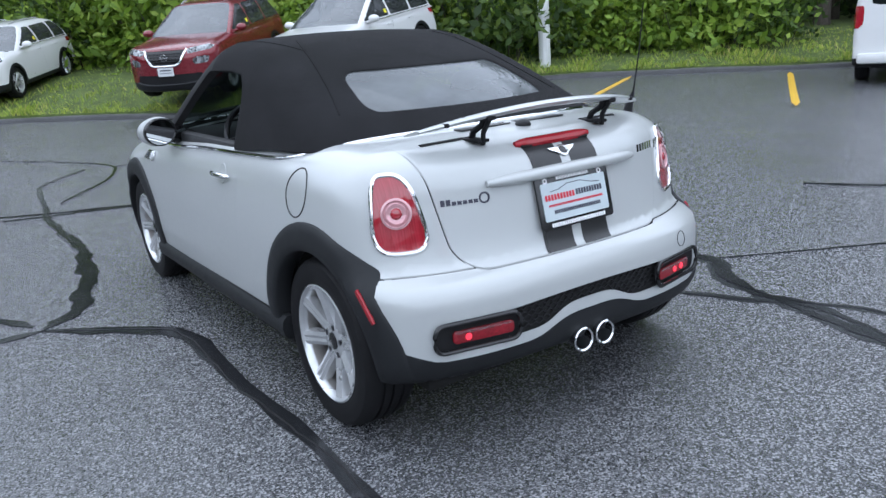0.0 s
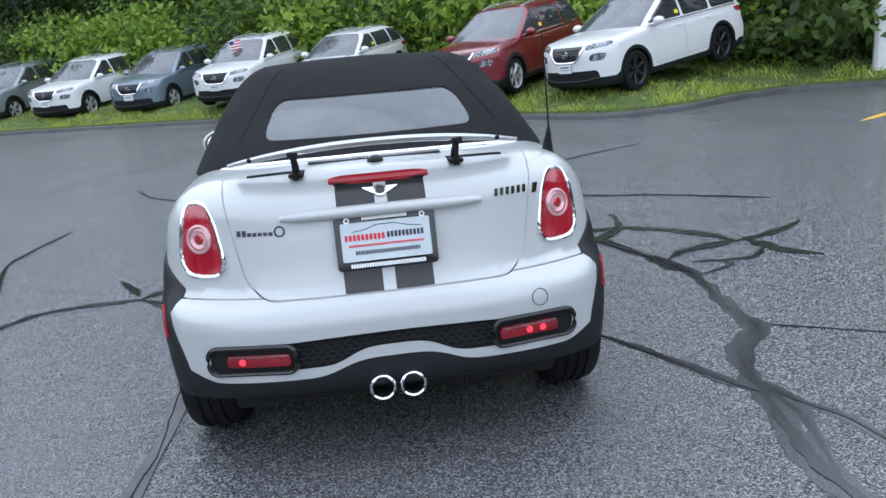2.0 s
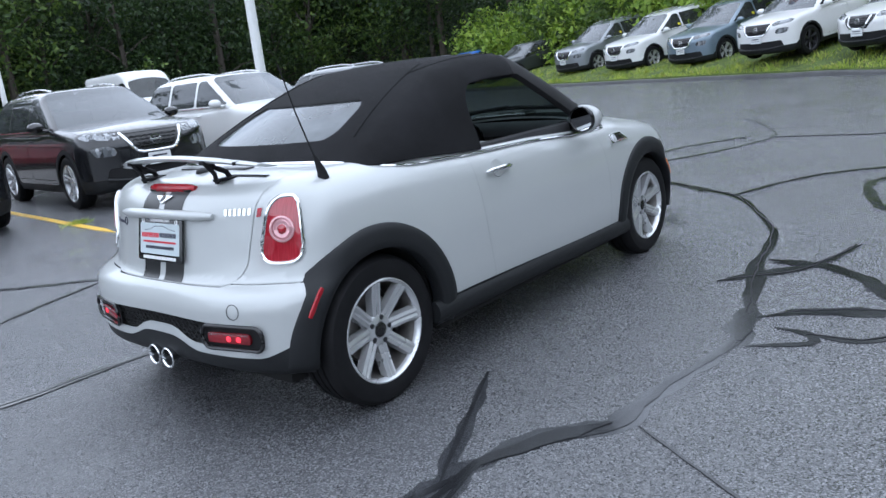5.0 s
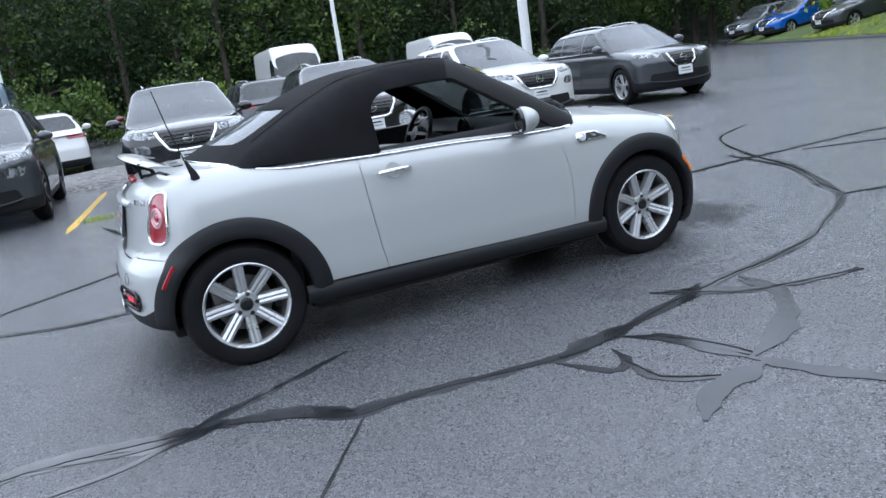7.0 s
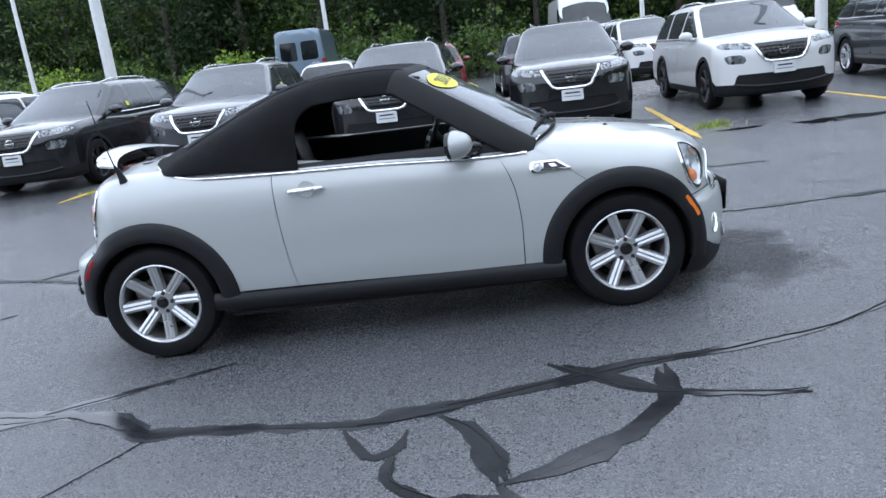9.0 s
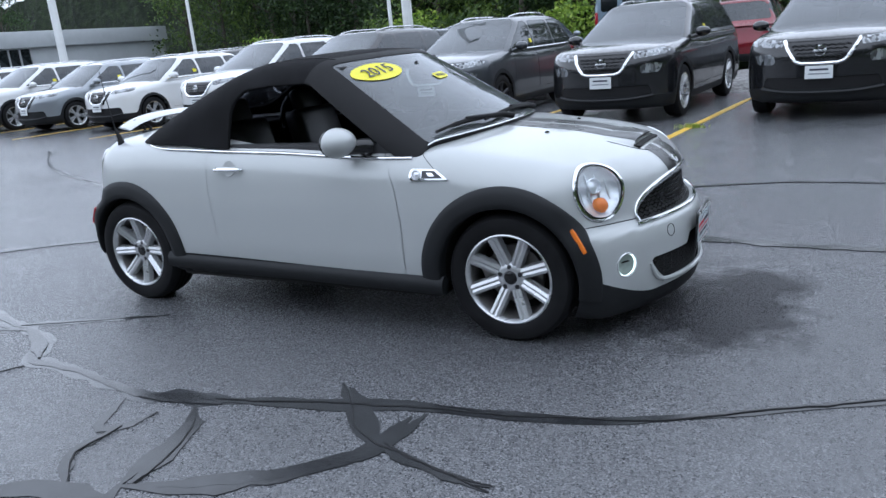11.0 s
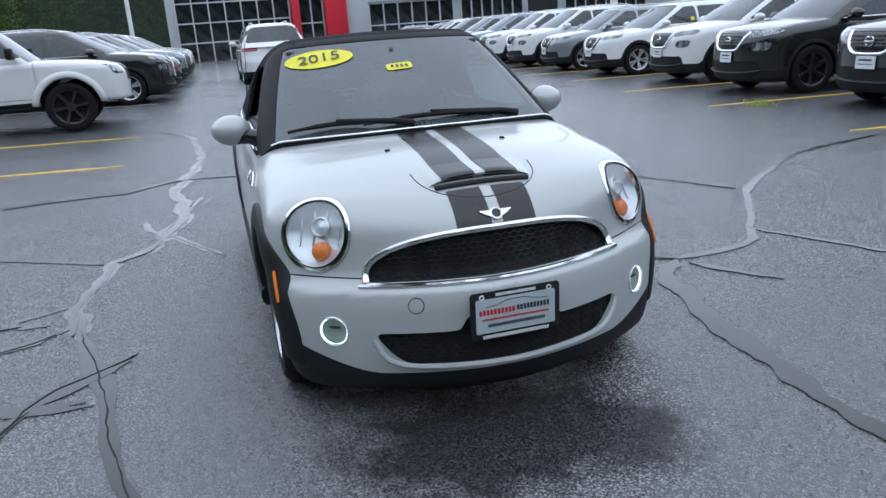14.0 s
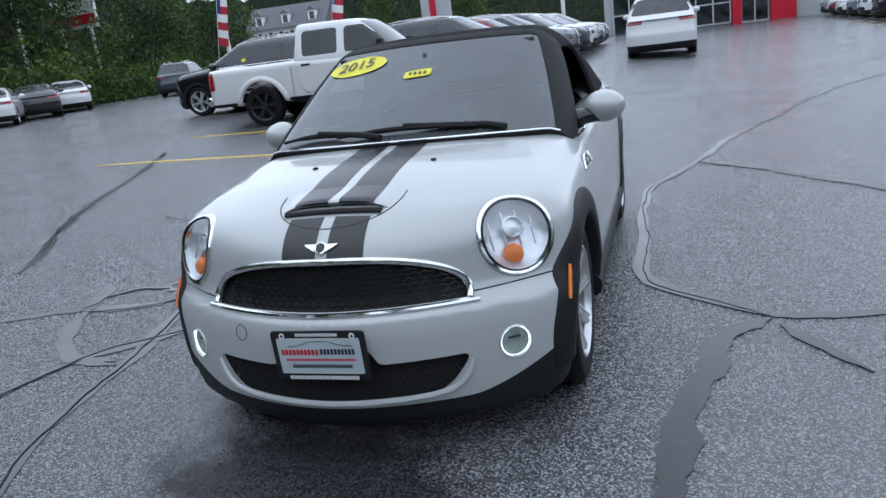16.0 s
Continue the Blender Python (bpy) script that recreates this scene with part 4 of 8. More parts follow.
# canvas top, windscreen frame and glass
roof_front = track((0.4, 1.40), (0.95, 1.404), (1.2, 1.402), (1.4, 1.386), (1.5, 1.358), (1.6, 1.306), (1.83, 1.182), (2.05, 1.058), (2.3, 0.912), (2.5, 0.78))
roof_rear = track((-0.25, 0.90), (0.0, 1.035), (0.2, 1.128), (0.43, 1.225), (0.6, 1.288), (0.78, 1.345), (0.95, 1.382), (1.15, 1.402), (1.6, 1.42))
roof_side = track((0.85, 0.742), (0.95, 0.722), (1.05, 0.69), (1.15, 0.655), (1.25, 0.612), (1.35, 0.56), (1.45, 0.48))


def top_field(p):
    x, y, z = p[:, 0], np.abs(p[:, 1]), p[:, 2]
    a = (z - roof_front(x + 0.40 * y * y) + 0.05 * y * y) * 0.92
    b = (z - roof_rear(x - 0.42 * y * y) + 0.06 * y * y) * 0.92
    f = smax(smax(a, b, 0.10), y - roof_side(z), 0.11)
    return smax(f, 0.80 - z, 0.02)


top_skin = Skin(top_field, ((0.55, 0, 1.0), (1.7, 0, 1.0)), 80, 44, 170)
U = lambda p: p[:, 0] + 0.40 * p[:, 1] ** 2
belt = track((-0.3, 0.985), (0.1, 0.995), (0.4, 0.985), (0.8, 0.955), (1.2, 0.945), (1.8, 0.912), (2.1, 0.90), (2.5, 0.86))
upper = top_skin.inside(lambda p: belt(p[:, 0]) - 0.035 - p[:, 2])


def side_window(p):
    x, y, z = p[:, 0], np.abs(p[:, 1]), p[:, 2]
    pil = 1.352 + (1.235 - z) * 1.52 - x
    r = 0.13
    a, b = 0.83 - x + r, z - 1.238 - 0.06 * (x - 1.1) * (x < 1.1) + r
    c = np.where((a > 0) & (b > 0), np.hypot(np.maximum(a, 0), np.maximum(b, 0)) - r, np.maximum(a, b) - r)
    return both(c, -pil, 0.4 - y)


screen_edge = track((0.9, 0.685), (1.0, 0.655), (1.1, 0.622), (1.2, 0.585), (1.3, 0.54), (1.4, 0.48))
upper = upper.outside(side_window)
frame_part, canvas = upper.cut(lambda p: 1.47 - U(p), 0.004)
frame_part = frame_part.inside(lambda p: U(p) - 2.246)


def screen_field(p):
    u, y, z = U(p), np.abs(p[:, 1]), p[:, 2]
    return both(1.545 - u, u - 2.235, y - screen_edge(z) + 0.012)


wind, surround = frame_part.cut(screen_field)
surround.emit("windscreen_frame", M["blackmatt"], P_, "black windscreen frame and pillars", lip=0.035)
wind.emit("windscreen", M["screen"], P_, "clear windscreen glass", offset=-0.004, lip=0)


def rear_window(p):
    x, y, z = p[:, 0], np.abs(p[:, 1]), p[:, 2]
    lo, hi, r = 1.066, 1.212, 0.05
    half = 0.43 - 0.35 * (z - lo)
    a, b = y - half + r, np.abs(z - (lo + hi) / 2) - (hi - lo) / 2 + r
    d = np.where((a > 0) & (b > 0), np.hypot(np.maximum(a, 0), np.maximum(b, 0)) - r, np.maximum(a, b) - r)
    return both(d, x - 0.8)


rwin, canvas = canvas.cut(rear_window)
canvas.emit("canvas_top", M["canvas"], P_, "black canvas folding top", lip=0.02)
rwin.emit("rear_window", M["rearpane"], P_, "smoky rear window", offset=-0.006, lip=0)

# side cladding round the wheel openings
lip_prof = ((0.340, -0.05), (0.340, 0.004), (0.346, 0.013), (0.372, 0.017), (0.41, 0.014), (0.436, 0.009), (0.441, 0.003), (0.442, -0.02))
for x0 in (0.0, WB):
    turns = np.radians(np.linspace(-12, 190, 45))
    slim = lambda a: 1 - 0.30 * max(0.0, -math.cos(a) - 0.55 if x0 == 0 else math.cos(a) - 0.6)
    reach = lambda r, a: 0.340 + (r - 0.340) * slim(a)
    q = np.array([[x0 + reach(r, a) * math.cos(a), 0, max(HUB + reach(r, a) * math.sin(a), 0.2)] for a in turns for r, _ in lip_prof])
    w = body_skin.drops(q, (0, 1, 0))[:, 1]
    out = np.tile([o for _, o in lip_prof], len(turns))
    n = len(lip_prof)
    for s in (1, -1):
        faces = [(i * n + j, i * n + j + 1, (i + 1) * n + j + 1, (i + 1) * n + j)[:: -s] for i in range(len(turns) - 1) for j in range(n - 1)]
        piece("arch_cladding", np.stack([q[:, 0], s * (w + out), q[:, 2]], -1), faces, M["cladding"], P_, "charcoal plastic wheel arch")

# sills
for s in (1, -1):
    bm = bmesh.new()
    tube(bm, [(0.30 + 1.84 * i / 12, s * 0.782, 0.283 - 0.03 * i / 12) for i in range(13)], 0.036, 10, flat=1.35)
    part("sill", bm, M["cladding"], P_, "charcoal plastic sill")

# wheels
tyre_prof = [(0.205, -0.088), (0.222, -0.098), (0.262, -0.104), (0.29, -0.098), (0.304, -0.082), (0.3095, -0.06), (0.311, -0.045), (0.303, -0.043), (0.303, -0.033), (0.311, -0.031), (0.312, -0.004), (0.304, -0.002), (0.304, 0.006), (0.312, 0.008), (0.311, 0.031), (0.303, 0.033), (0.303, 0.043), (0.311, 0.045), (0.3095, 0.06), (0.304, 0.082), (0.29, 0.098), (0.262, 0.104), (0.222, 0.098), (0.205, 0.088)]


def make_wheel(spokes=8, rim_mat="alloy", width=0.035, scale=1.0, split=False, bolts=5):
    """A wheel that stands upright with its outer face along +y."""
    w = group_of("wheel")
    bm = bmesh.new()
    lathe(bm, tyre_prof, 56)
    part("tyre", bm, M["tyre"], w, "black rubber tyre")
    bm = bmesh.new()
    lathe(bm, [(0.214, 0.09), (0.217, 0.097), (0.211, 0.1), (0.203, 0.092), (0.199, 0.072)], 56)
    rim = part("rim", bm, M[rim_mat], w, "silver alloy rim" if rim_mat == "alloy" else "dark alloy rim")
    bm = bmesh.new()
    lathe(bm, [(0.199, 0.072), (0.194, 0.05), (0.19, 0.0), (0.185, -0.085), (0.2, -0.09)], 56)
    part("barrel", bm, M["steel"], rim, "dull grey rim barrel")
    bm = bmesh.new()
    for i in range(spokes):
        a = 2 * math.pi * i / spokes
        for off in ((-0.016, 0.016) if split else (0,)):
            t = bmesh.new()
            prof = [(0.045, 0.052), (0.09, 0.062), (0.15, 0.072), (0.207, 0.086)]
            rows = []
            for r, y in prof:
                hw = (width if not split else 0.011) * (0.80 + 0.5 * r)
                o = off * (0.5 + r * 4)
                rows.append([t.verts.new((r, y + dy, o + dx * hw)) for dx, dy in ((-1, -0.03), (-0.8, 0.002), (-0.35, 0.008), (0, 0.003), (0.35, 0.008), (0.8, 0.002), (1, -0.03))])
            for p, q in zip(rows, rows[1:]):
                for j in range(6):
                    t.faces.new((p[j], p[j + 1], q[j + 1], q[j]))
            t.transform(Matrix.Rotation(-a, 4, "Y"))
            tmp = bpy.data.meshes.new("tmp")
            t.to_mesh(tmp)
            t.free()
            bm.from_mesh(tmp)
            bpy.data.meshes.remove(tmp)
    lathe(bm, [(0.072, 0.03), (0.07, 0.056), (0.06, 0.064), (0.034, 0.066), (0.03, 0.058)], 32)
    part("spokes", bm, M[rim_mat], rim)
    bm = bmesh.new()
    lathe(bm, [(0.031, 0.055), (0.03, 0.068), (0.026, 0.071), (0.0005, 0.072)], 24)
    part("hub_cap", bm, M["blackgloss"], rim, "black hub cap")
    for i in range(bolts):
        bm = bmesh.new()
        a = 2 * math.pi * (i + 0.5) / bolts
        lathe(bm, [(0.0115, 0.04), (0.0115, 0.0672), (0.006, 0.0685), (0.0005, 0.0685)], 8, Matrix.Translation((0.052 * math.cos(a), 0, 0.052 * math.sin(a))))
        part("wheel_bolt", bm, M["alloydark"], rim)
    bm = bmesh.new()
    lathe(bm, [(0.03, 0.0), (0.14, 0.002), (0.143, -0.006), (0.143, -0.02), (0.03, -0.022)], 40)
    box(bm, (0.115, -0.005, 0.05), (0.07, 0.06, 0.12), 0.01)
    part("brake_disc", bm, M["steel"], w, "grey steel brake disc")
    bm = bmesh.new()
    lathe(bm, [(0.0005, -0.05), (0.19, -0.05), (0.19, -0.06)], 40)
    part("wheel_back", bm, M["dark"], w)
    return w


wheel = make_wheel()
wheel.parent = roadster
for s, x0, turn, k in ((1, 0.0, 11, 0), (-1, 0.0, 3, 1), (-1, WB, 20, 1), (1, WB, 5, 1)):
    m = Matrix.Translation((x0, s * 0.682, HUB)) @ Matrix.Rotation(0 if s > 0 else math.pi, 4, "Z") @ Matrix.Rotation(radians(turn), 4, "Y")
    if k == 0:
        wheel.matrix_basis = m
    else:
        copy_thing(wheel, m)
# wheel wells
for x0 in (0.0, WB):
    for s in (1, -1):
        bm = bmesh.new()
        for i in range(24):
            a, b = radians(-8 + 196 * i / 24), radians(-8 + 196 * (i + 1) / 24)
            vs = [bm.verts.new((x0 + 0.346 * math.cos(q), s * y, max(HUB + 0.346 * math.sin(q), 0.14))) for q, y in ((a, 0.735), (b, 0.735), (b, 0.45), (a, 0.45))]
            bm.faces.new(vs)
            bm.faces.new([bm.verts.new((x0, s * 0.45, HUB))] + [bm.verts.new(v.co) for v in (vs[2], vs[3])])
        part("wheel_well", bm, M["dark"], P_)

# ---- roadster: lamps, grilles, trim, cabin ----


def on_nose(y, z):
    return body_skin.drop((2.2, y, z), (1, 0, 0))


def on_tail(y, z):
    return body_skin.drop((0.3, y, z), (-1, 0, 0))


def on_side(x, z, s):
    return body_skin.drop((x, 0, z), (0, s, 0))


def on_top(x, y):
    return body_skin.drop((x, y, 0.5), (0, 0, 1))


def loop_on(skin, start_x, way, outline):
    return skin.drops([(start_x, y, z) for y, z in outline], way)


def oval(cy, cz, ry, rz, n=48, power=2.0):
    out = []
    for i in range(n):
        a = 2 * math.pi * i / n
        c, s = math.cos(a), math.sin(a)
        out.append((cy + ry * math.copysign(abs(c) ** (2 / power), c), cz + rz * math.copysign(abs(s) ** (2 / power), s)))
    return out


for s in (1, -1):
    # headlamp
    mid = on_nose(s * 0.624, 0.701)
    n = LAMP_N * np.array([1, s, 1])
    lampm = facing(np.array(mid) - n * 0.012, n)

    def lamp_ring(r):
        a = np.linspace(0, 2 * math.pi, 56, endpoint=False)
        q = [np.array(lampm @ Vector((r * math.cos(w), r * math.sin(w), -0.25))) for w in a]
        return body_skin.drops(q, n)

    pts = lamp_ring(LAMP_R - 0.002)
    bm = bmesh.new()
    inner = lamp_ring(LAMP_R - 0.021)
    rings = []
    for share, up in ((-0.05, -0.010), (0.0, 0.004), (0.25, 0.008), (0.7, 0.006), (1.0, -0.002), (1.1, -0.02)):
        rings.append([bm.verts.new(a + (b - a) * share + np.array(n) * up) for a, b in zip(pts, inner)])
    for a, b in zip(rings, rings[1:]):
        for j in range(len(a)):
            bm.faces.new((a[j], a[(j + 1) % len(a)], b[(j + 1) % len(a)], b[j]))
    lamp = part("headlamp", bm, M["chrome"], P_, "round headlamp with chrome ring")
    bm = bmesh.new()
    tube(bm, [p + np.array(n) * 0.003 for p in inner], 0.0042, 6, closed=True)
    part("seal", bm, M["blackgloss"], lamp)
    body_skin.inside(lambda p: head_hole(p, -0.004)).inside(lambda p: -s * p[:, 1]).emit("lens", M["lens"], lamp, "clear lens", offset=0.002, lip=0).visible_shadow = False
    bm = bmesh.new()
    lathe(bm, [(0.120, -0.012), (0.114, -0.020), (0.097, -0.032), (0.07, -0.042), (0.0, -0.050)], 40, lampm @ Matrix.Rotation(radians(90), 4, "X"))
    part("bowl", bm, M["reflector"], lamp, "silver reflector bowl")
    bm = bmesh.new()
    lathe(bm, [(0.036, -0.05), (0.037, -0.022), (0.033, -0.020), (0.028, -0.036), (0.0, -0.030)], 32, lampm @ Matrix.Translation((0.004, 0.026, 0)) @ Matrix.Rotation(radians(90), 4, "X"))
    part("bulb_cover", bm, M["reflector"], lamp)
    bm = bmesh.new()
    for q in range(4):
        box(bm, (0.0, 0, 0), (0.004, 0.13, 0.03), 0.001, lampm @ Matrix.Translation((-0.075 + 0.05 * q, 0.02, -0.048)))
    part("reflector_ribs", bm, M["reflector"], lamp)
    bm = bmesh.new()
    lathe(bm, [(0.0, -0.008), (0.02, -0.010), (0.031, -0.018), (0.035, -0.03), (0.035, -0.05)], 28, lampm @ Matrix.Translation((-s * 0.012, -0.062, 0)) @ Matrix.Rotation(radians(90), 4, "X"))
    part("indicator", bm, M["orange"], lamp, "orange indicator")
    # fog lamp with its lit ring
    mid = on_nose(s * 0.607, 0.357)
    n = body_skin.normal_at(mid)
    fm = facing(mid, n) @ Matrix.Rotation(radians(90), 4, "X")
    bm = bmesh.new()
    lathe(bm, [(0.055, -0.03), (0.057, 0.003), (0.054, 0.005), (0.052, -0.004)], 36, fm)
    fog = part("fog_lamp", bm, M["reflector"], P_, "round fog lamp with a lit ring")
    bm = bmesh.new()
    lathe(bm, [(0.052, -0.012), (0.0515, -0.002), (0.0490, -0.002), (0.0485, -0.012)], 36, fm)
    part("lit_ring", bm, M["glow"], fog, "glowing white ring")
    bm = bmesh.new()
    lathe(bm, [(0.049, -0.006), (0.03, -0.012), (0.0, -0.015)], 30, fm)
    part("bowl", bm, M["fogglass"], fog)
    bm = bmesh.new()
    box(bm, (0, 0, 0), (0.045, 0.006, 0.012), 0.003, facing(mid, n) @ Matrix.Translation((0, 0.012, -0.013)))
    part("bulb_hood", bm, M["blackgloss"], fog)
    # tail lamp
    outline = []
    for i in range(56):
        a = 2 * math.pi * i / 56
        c, q = math.cos(a), math.sin(a)
        sz = math.copysign(abs(q) ** (2 / 3.4), q)
        half = 0.068 - 0.018 * sz
        outline.append((s * (0.621 + 0.004 * sz + half * math.copysign(abs(c) ** (2 / 3.2), c)), 0.79 + 0.122 * sz))
    pts = loop_on(body_skin, 0.3, (-1, 0, 0), outline)
    nn = body_skin.normals(np.array(pts))
    bm = bmesh.new()
    tube(bm, pts + nn * 0.003, 0.0078, 8, closed=True)
    tl = part("tail_lamp", bm, M["chrome"], P_, "red tail lamp with chrome ring")
    body_skin.inside(lambda p: tail_hole(p, -0.003)).inside(lambda p: -s * p[:, 1]).emit("lens", M["tail"], tl, "ribbed red lens", offset=0.004, lip=0.02)
    c0 = on_tail(s * 0.622, 0.795)
    cn = body_skin.normal_at(c0)
    cm = facing(np.array(c0) + np.array(cn) * 0.003, cn) @ Matrix.Rotation(radians(90), 4, "X")
    bm = bmesh.new()
    lathe(bm, [(0.05, 0.0), (0.05, 0.006), (0.043, 0.008), (0.040, 0.003)], 36, cm)
    part("ring", bm, plain("rose_clear_ring", (0.62, 0.36, 0.38), 0.12, 0.3) if s > 0 else bpy.data.materials["rose_clear_ring"], tl, "clear ring")
    bm = bmesh.new()
    lathe(bm, [(0.040, 0.001), (0.032, 0.007), (0.02, 0.003), (0.018, 0.004)], 36, cm)
    part("reversing_lens", bm, plain("pink_clear_lens", (0.60, 0.34, 0.36), 0.12, 0.3) if s > 0 else bpy.data.materials["pink_clear_lens"], tl)
    bm = bmesh.new()
    lathe(bm, [(0.018, 0.003), (0.012, 0.009), (0.0, 0.01)], 24, cm)
    part("bulb", bm, M["tail"], tl)
    # side marker on the rear and front cladding
    for x0, deg, mat, label in ((0.0, 146, "redplastic", "red side reflector"), (WB, 30, "orange", "orange side marker")):
        bm = bmesh.new()
        p = np.array([(x0 + 0.402 * math.cos(radians(deg + d)), 0, HUB + 0.402 * math.sin(radians(deg + d))) for d in np.linspace(-8.5, 8.5, 7)])
        w = body_skin.drops(p, (0, 1, 0))[:, 1]
        w = np.linspace(w[0], w[-1], 7) + 0.004
        p = np.linspace(p[0], p[-1], 7) * 0.85 + p * 0.15
        tube(bm, [(a[0], s * (b + 0.013), a[2]) for a, b in zip(p, w)], [0.009, 0.012, 0.012, 0.012, 0.012, 0.012, 0.009], 8, up=(0, 1, 0), flat=0.6)
        part("side_marker", bm, M[mat], P_, label)
    # side vent
    a = on_side(2.04, 0.793, s)
    n = body_skin.normal_at(a)
    vm = facing(a, n)
    bm = bmesh.new()
    slab(bm, [(x * -s, y) for x, y in ((-0.035, 0.022), (-0.02, 0.03), (0.10, 0.028), (0.17, -0.022), (0.165, -0.027), (0.0, -0.028), (-0.022, -0.03), (-0.036, -0.02), (-0.041, 0.0))][::s * -1], 0.010, vm, 0.003)
    vent = part("side_vent", bm, M["chrome"], P_, "chrome side vent with indicator")
    bm = bmesh.new()
    lathe(bm, [(0.026, 0.008), (0.026, 0.014), (0.019, 0.016), (0.018, 0.011)], 28, vm @ Matrix.Rotation(radians(90), 4, "X"))
    lathe(bm, [(0.017, 0.011), (0.010, 0.016), (0.0, 0.017)], 24, vm @ Matrix.Rotation(radians(90), 4, "X"))
    part("indicator", bm, M["reflector"], vent)
    bm = bmesh.new()
    slab(bm, [(x * -s, y) for x, y in ((0.032, 0.019), (0.096, 0.018), (0.142, -0.016), (0.032, -0.018))][::s * -1], 0.0025, vm @ Matrix.Translation((0, 0, 0.010)))
    part("mesh", bm, M["alloydark"], vent)
    bm = bmesh.new()
    slab(bm, [(x * -s, y) for x, y in ((0.055, 0.009), (0.085, 0.009), (0.10, -0.008), (0.07, -0.008))][::s * -1], 0.002, vm @ Matrix.Translation((0, 0, 0.0125)))
    part("emblem", bm, M["chrome"], vent)
    # door handle
    a = on_side(0.865, 0.815, s)
    n = np.array(body_skin.normal_at(a))
    bm = bmesh.new()
    pts = [a + np.array([x, 0, 0.001]) + n * h for x, h in ((-0.095, 0.006), (-0.085, 0.02), (-0.05, 0.03), (0.0, 0.033), (0.05, 0.03), (0.085, 0.02), (0.095, 0.006))]
    tube(bm, pts, [0.006, 0.010, 0.012, 0.0125, 0.012, 0.010, 0.006], 10, up=(0, 0, 1))
    hd = part("door_handle", bm, M["chrome"], P_, "chrome door handle")
    bm = bmesh.new()
    lathe(bm, [(0.044, 0.0005), (0.042, 0.003), (0.03, 0.0015), (0.0, 0.001)], 28, facing(a, n) @ Matrix.Translation((0, 0.008, 0)) @ Matrix.Rotation(radians(90), 4, "X"))
    part("grip_recess", bm, M["silver"], hd)
    # door mirror
    base = np.array([1.74, s * 0.70, 0.915])
    hub = np.array([1.64, s * 0.832, 0.958])
    bm = bmesh.new()
    tube(bm, [base, base + (hub - base) * 0.35 + (0, 0, -0.004), base + (hub - base) * 0.7 + (0, 0, -0.02), hub + (0.02, 0, -0.03)], [0.05, 0.038, 0.034, 0.036], 14)
    mir = part("door_mirror", bm, M["blackgloss"], P_, "door mirror with silver cap on a black stalk")
    turned = Matrix.Translation(hub) @ Matrix.Rotation(radians(s * 16), 4, "Z") @ Matrix.Rotation(radians(-4), 4, "Y")
    bm = bmesh.new()
    bmesh.ops.create_uvsphere(bm, u_segments=28, v_segments=18, radius=1.0)
    for v in bm.verts:
        x, y, z = v.co
        fx = 0.085 if x > 0 else 0.03
        v.co = turned @ Vector((x * fx + 0.005, y * 0.097, z * 0.073 * (1 - 0.12 * x)))
    part("cap", bm, M["silver"], mir, "silver mirror cap", angle=80)
    bm = bmesh.new()
    lathe(bm, [(1.02, -0.02), (1.04, 0.003), (0.96, 0.006), (0.92, 0.001)], 36, turned @ Matrix.Translation((-0.026, 0, 0)) @ Matrix.Rotation(radians(90), 4, "Z") @ Matrix.Diagonal((0.083, 1, 0.067, 1)))
    part("mirror_rim", bm, M["blackgloss"], mir, "black mirror rim")
    bm = bmesh.new()
    lathe(bm, [(0.94, 0.002), (0.0, 0.0022)], 36, turned @ Matrix.Translation((-0.026, 0, 0)) @ Matrix.Rotation(radians(90), 4, "Z") @ Matrix.Diagonal((0.083, 1, 0.067, 1)))
    part("mirror_glass", bm, [M["mirror"]], mir, "mirror glass")
    # canvas piping
    bm = bmesh.new()
    tube(bm, [top_skin.drop((x, 0, 1.0), Vector((0, s * 0.80, 0.6)).normalized()) for x in np.linspace(0.72, 1.42, 16)], 0.003, 6)
    part("seam", bm, M["canvas"], P_)
    bm = bmesh.new()
    tube(bm, [top_skin.drop((1.0 - 0.62 * q, 0, 0.97), Vector((-0.25 * q, s * 0.8, 0.95 - 0.80 * q)).normalized()) for q in np.linspace(0.15, 1, 14)], 0.0035, 6)
    part("seam", bm, M["canvas"], P_)

# fuel flap on the left side
a = on_side(0.115, 0.832, 1)
bm = bmesh.new()
n = body_skin.normal_at(a)
pts = [body_skin.drop((0.115 + 0.078 * math.cos(q), 0, 0.832 + 0.082 * math.sin(q)), (0, 1, 0)) for q in np.linspace(0, 2 * math.pi, 40, endpoint=False)]
tube(bm, pts, 0.0028, 6, closed=True)
flap = part("fuel_flap", bm, M["dark"], P_, "round fuel flap outline")

# chrome strip where the canvas and the windows meet the body


def seam_point(start, way):
    """Where the upper shell, seen from start along way, meets the lower body."""
    zs = np.linspace(0.84, 1.02, 37)
    up = top_skin.drops([(start[0], start[1], z) for z in zs], way)
    dn = body_skin.drops([(p[0], p[1], 0.5) for p in up], (0, 0, 1))[:, 2]
    return up[int(np.argmin(np.abs(dn - zs)))]


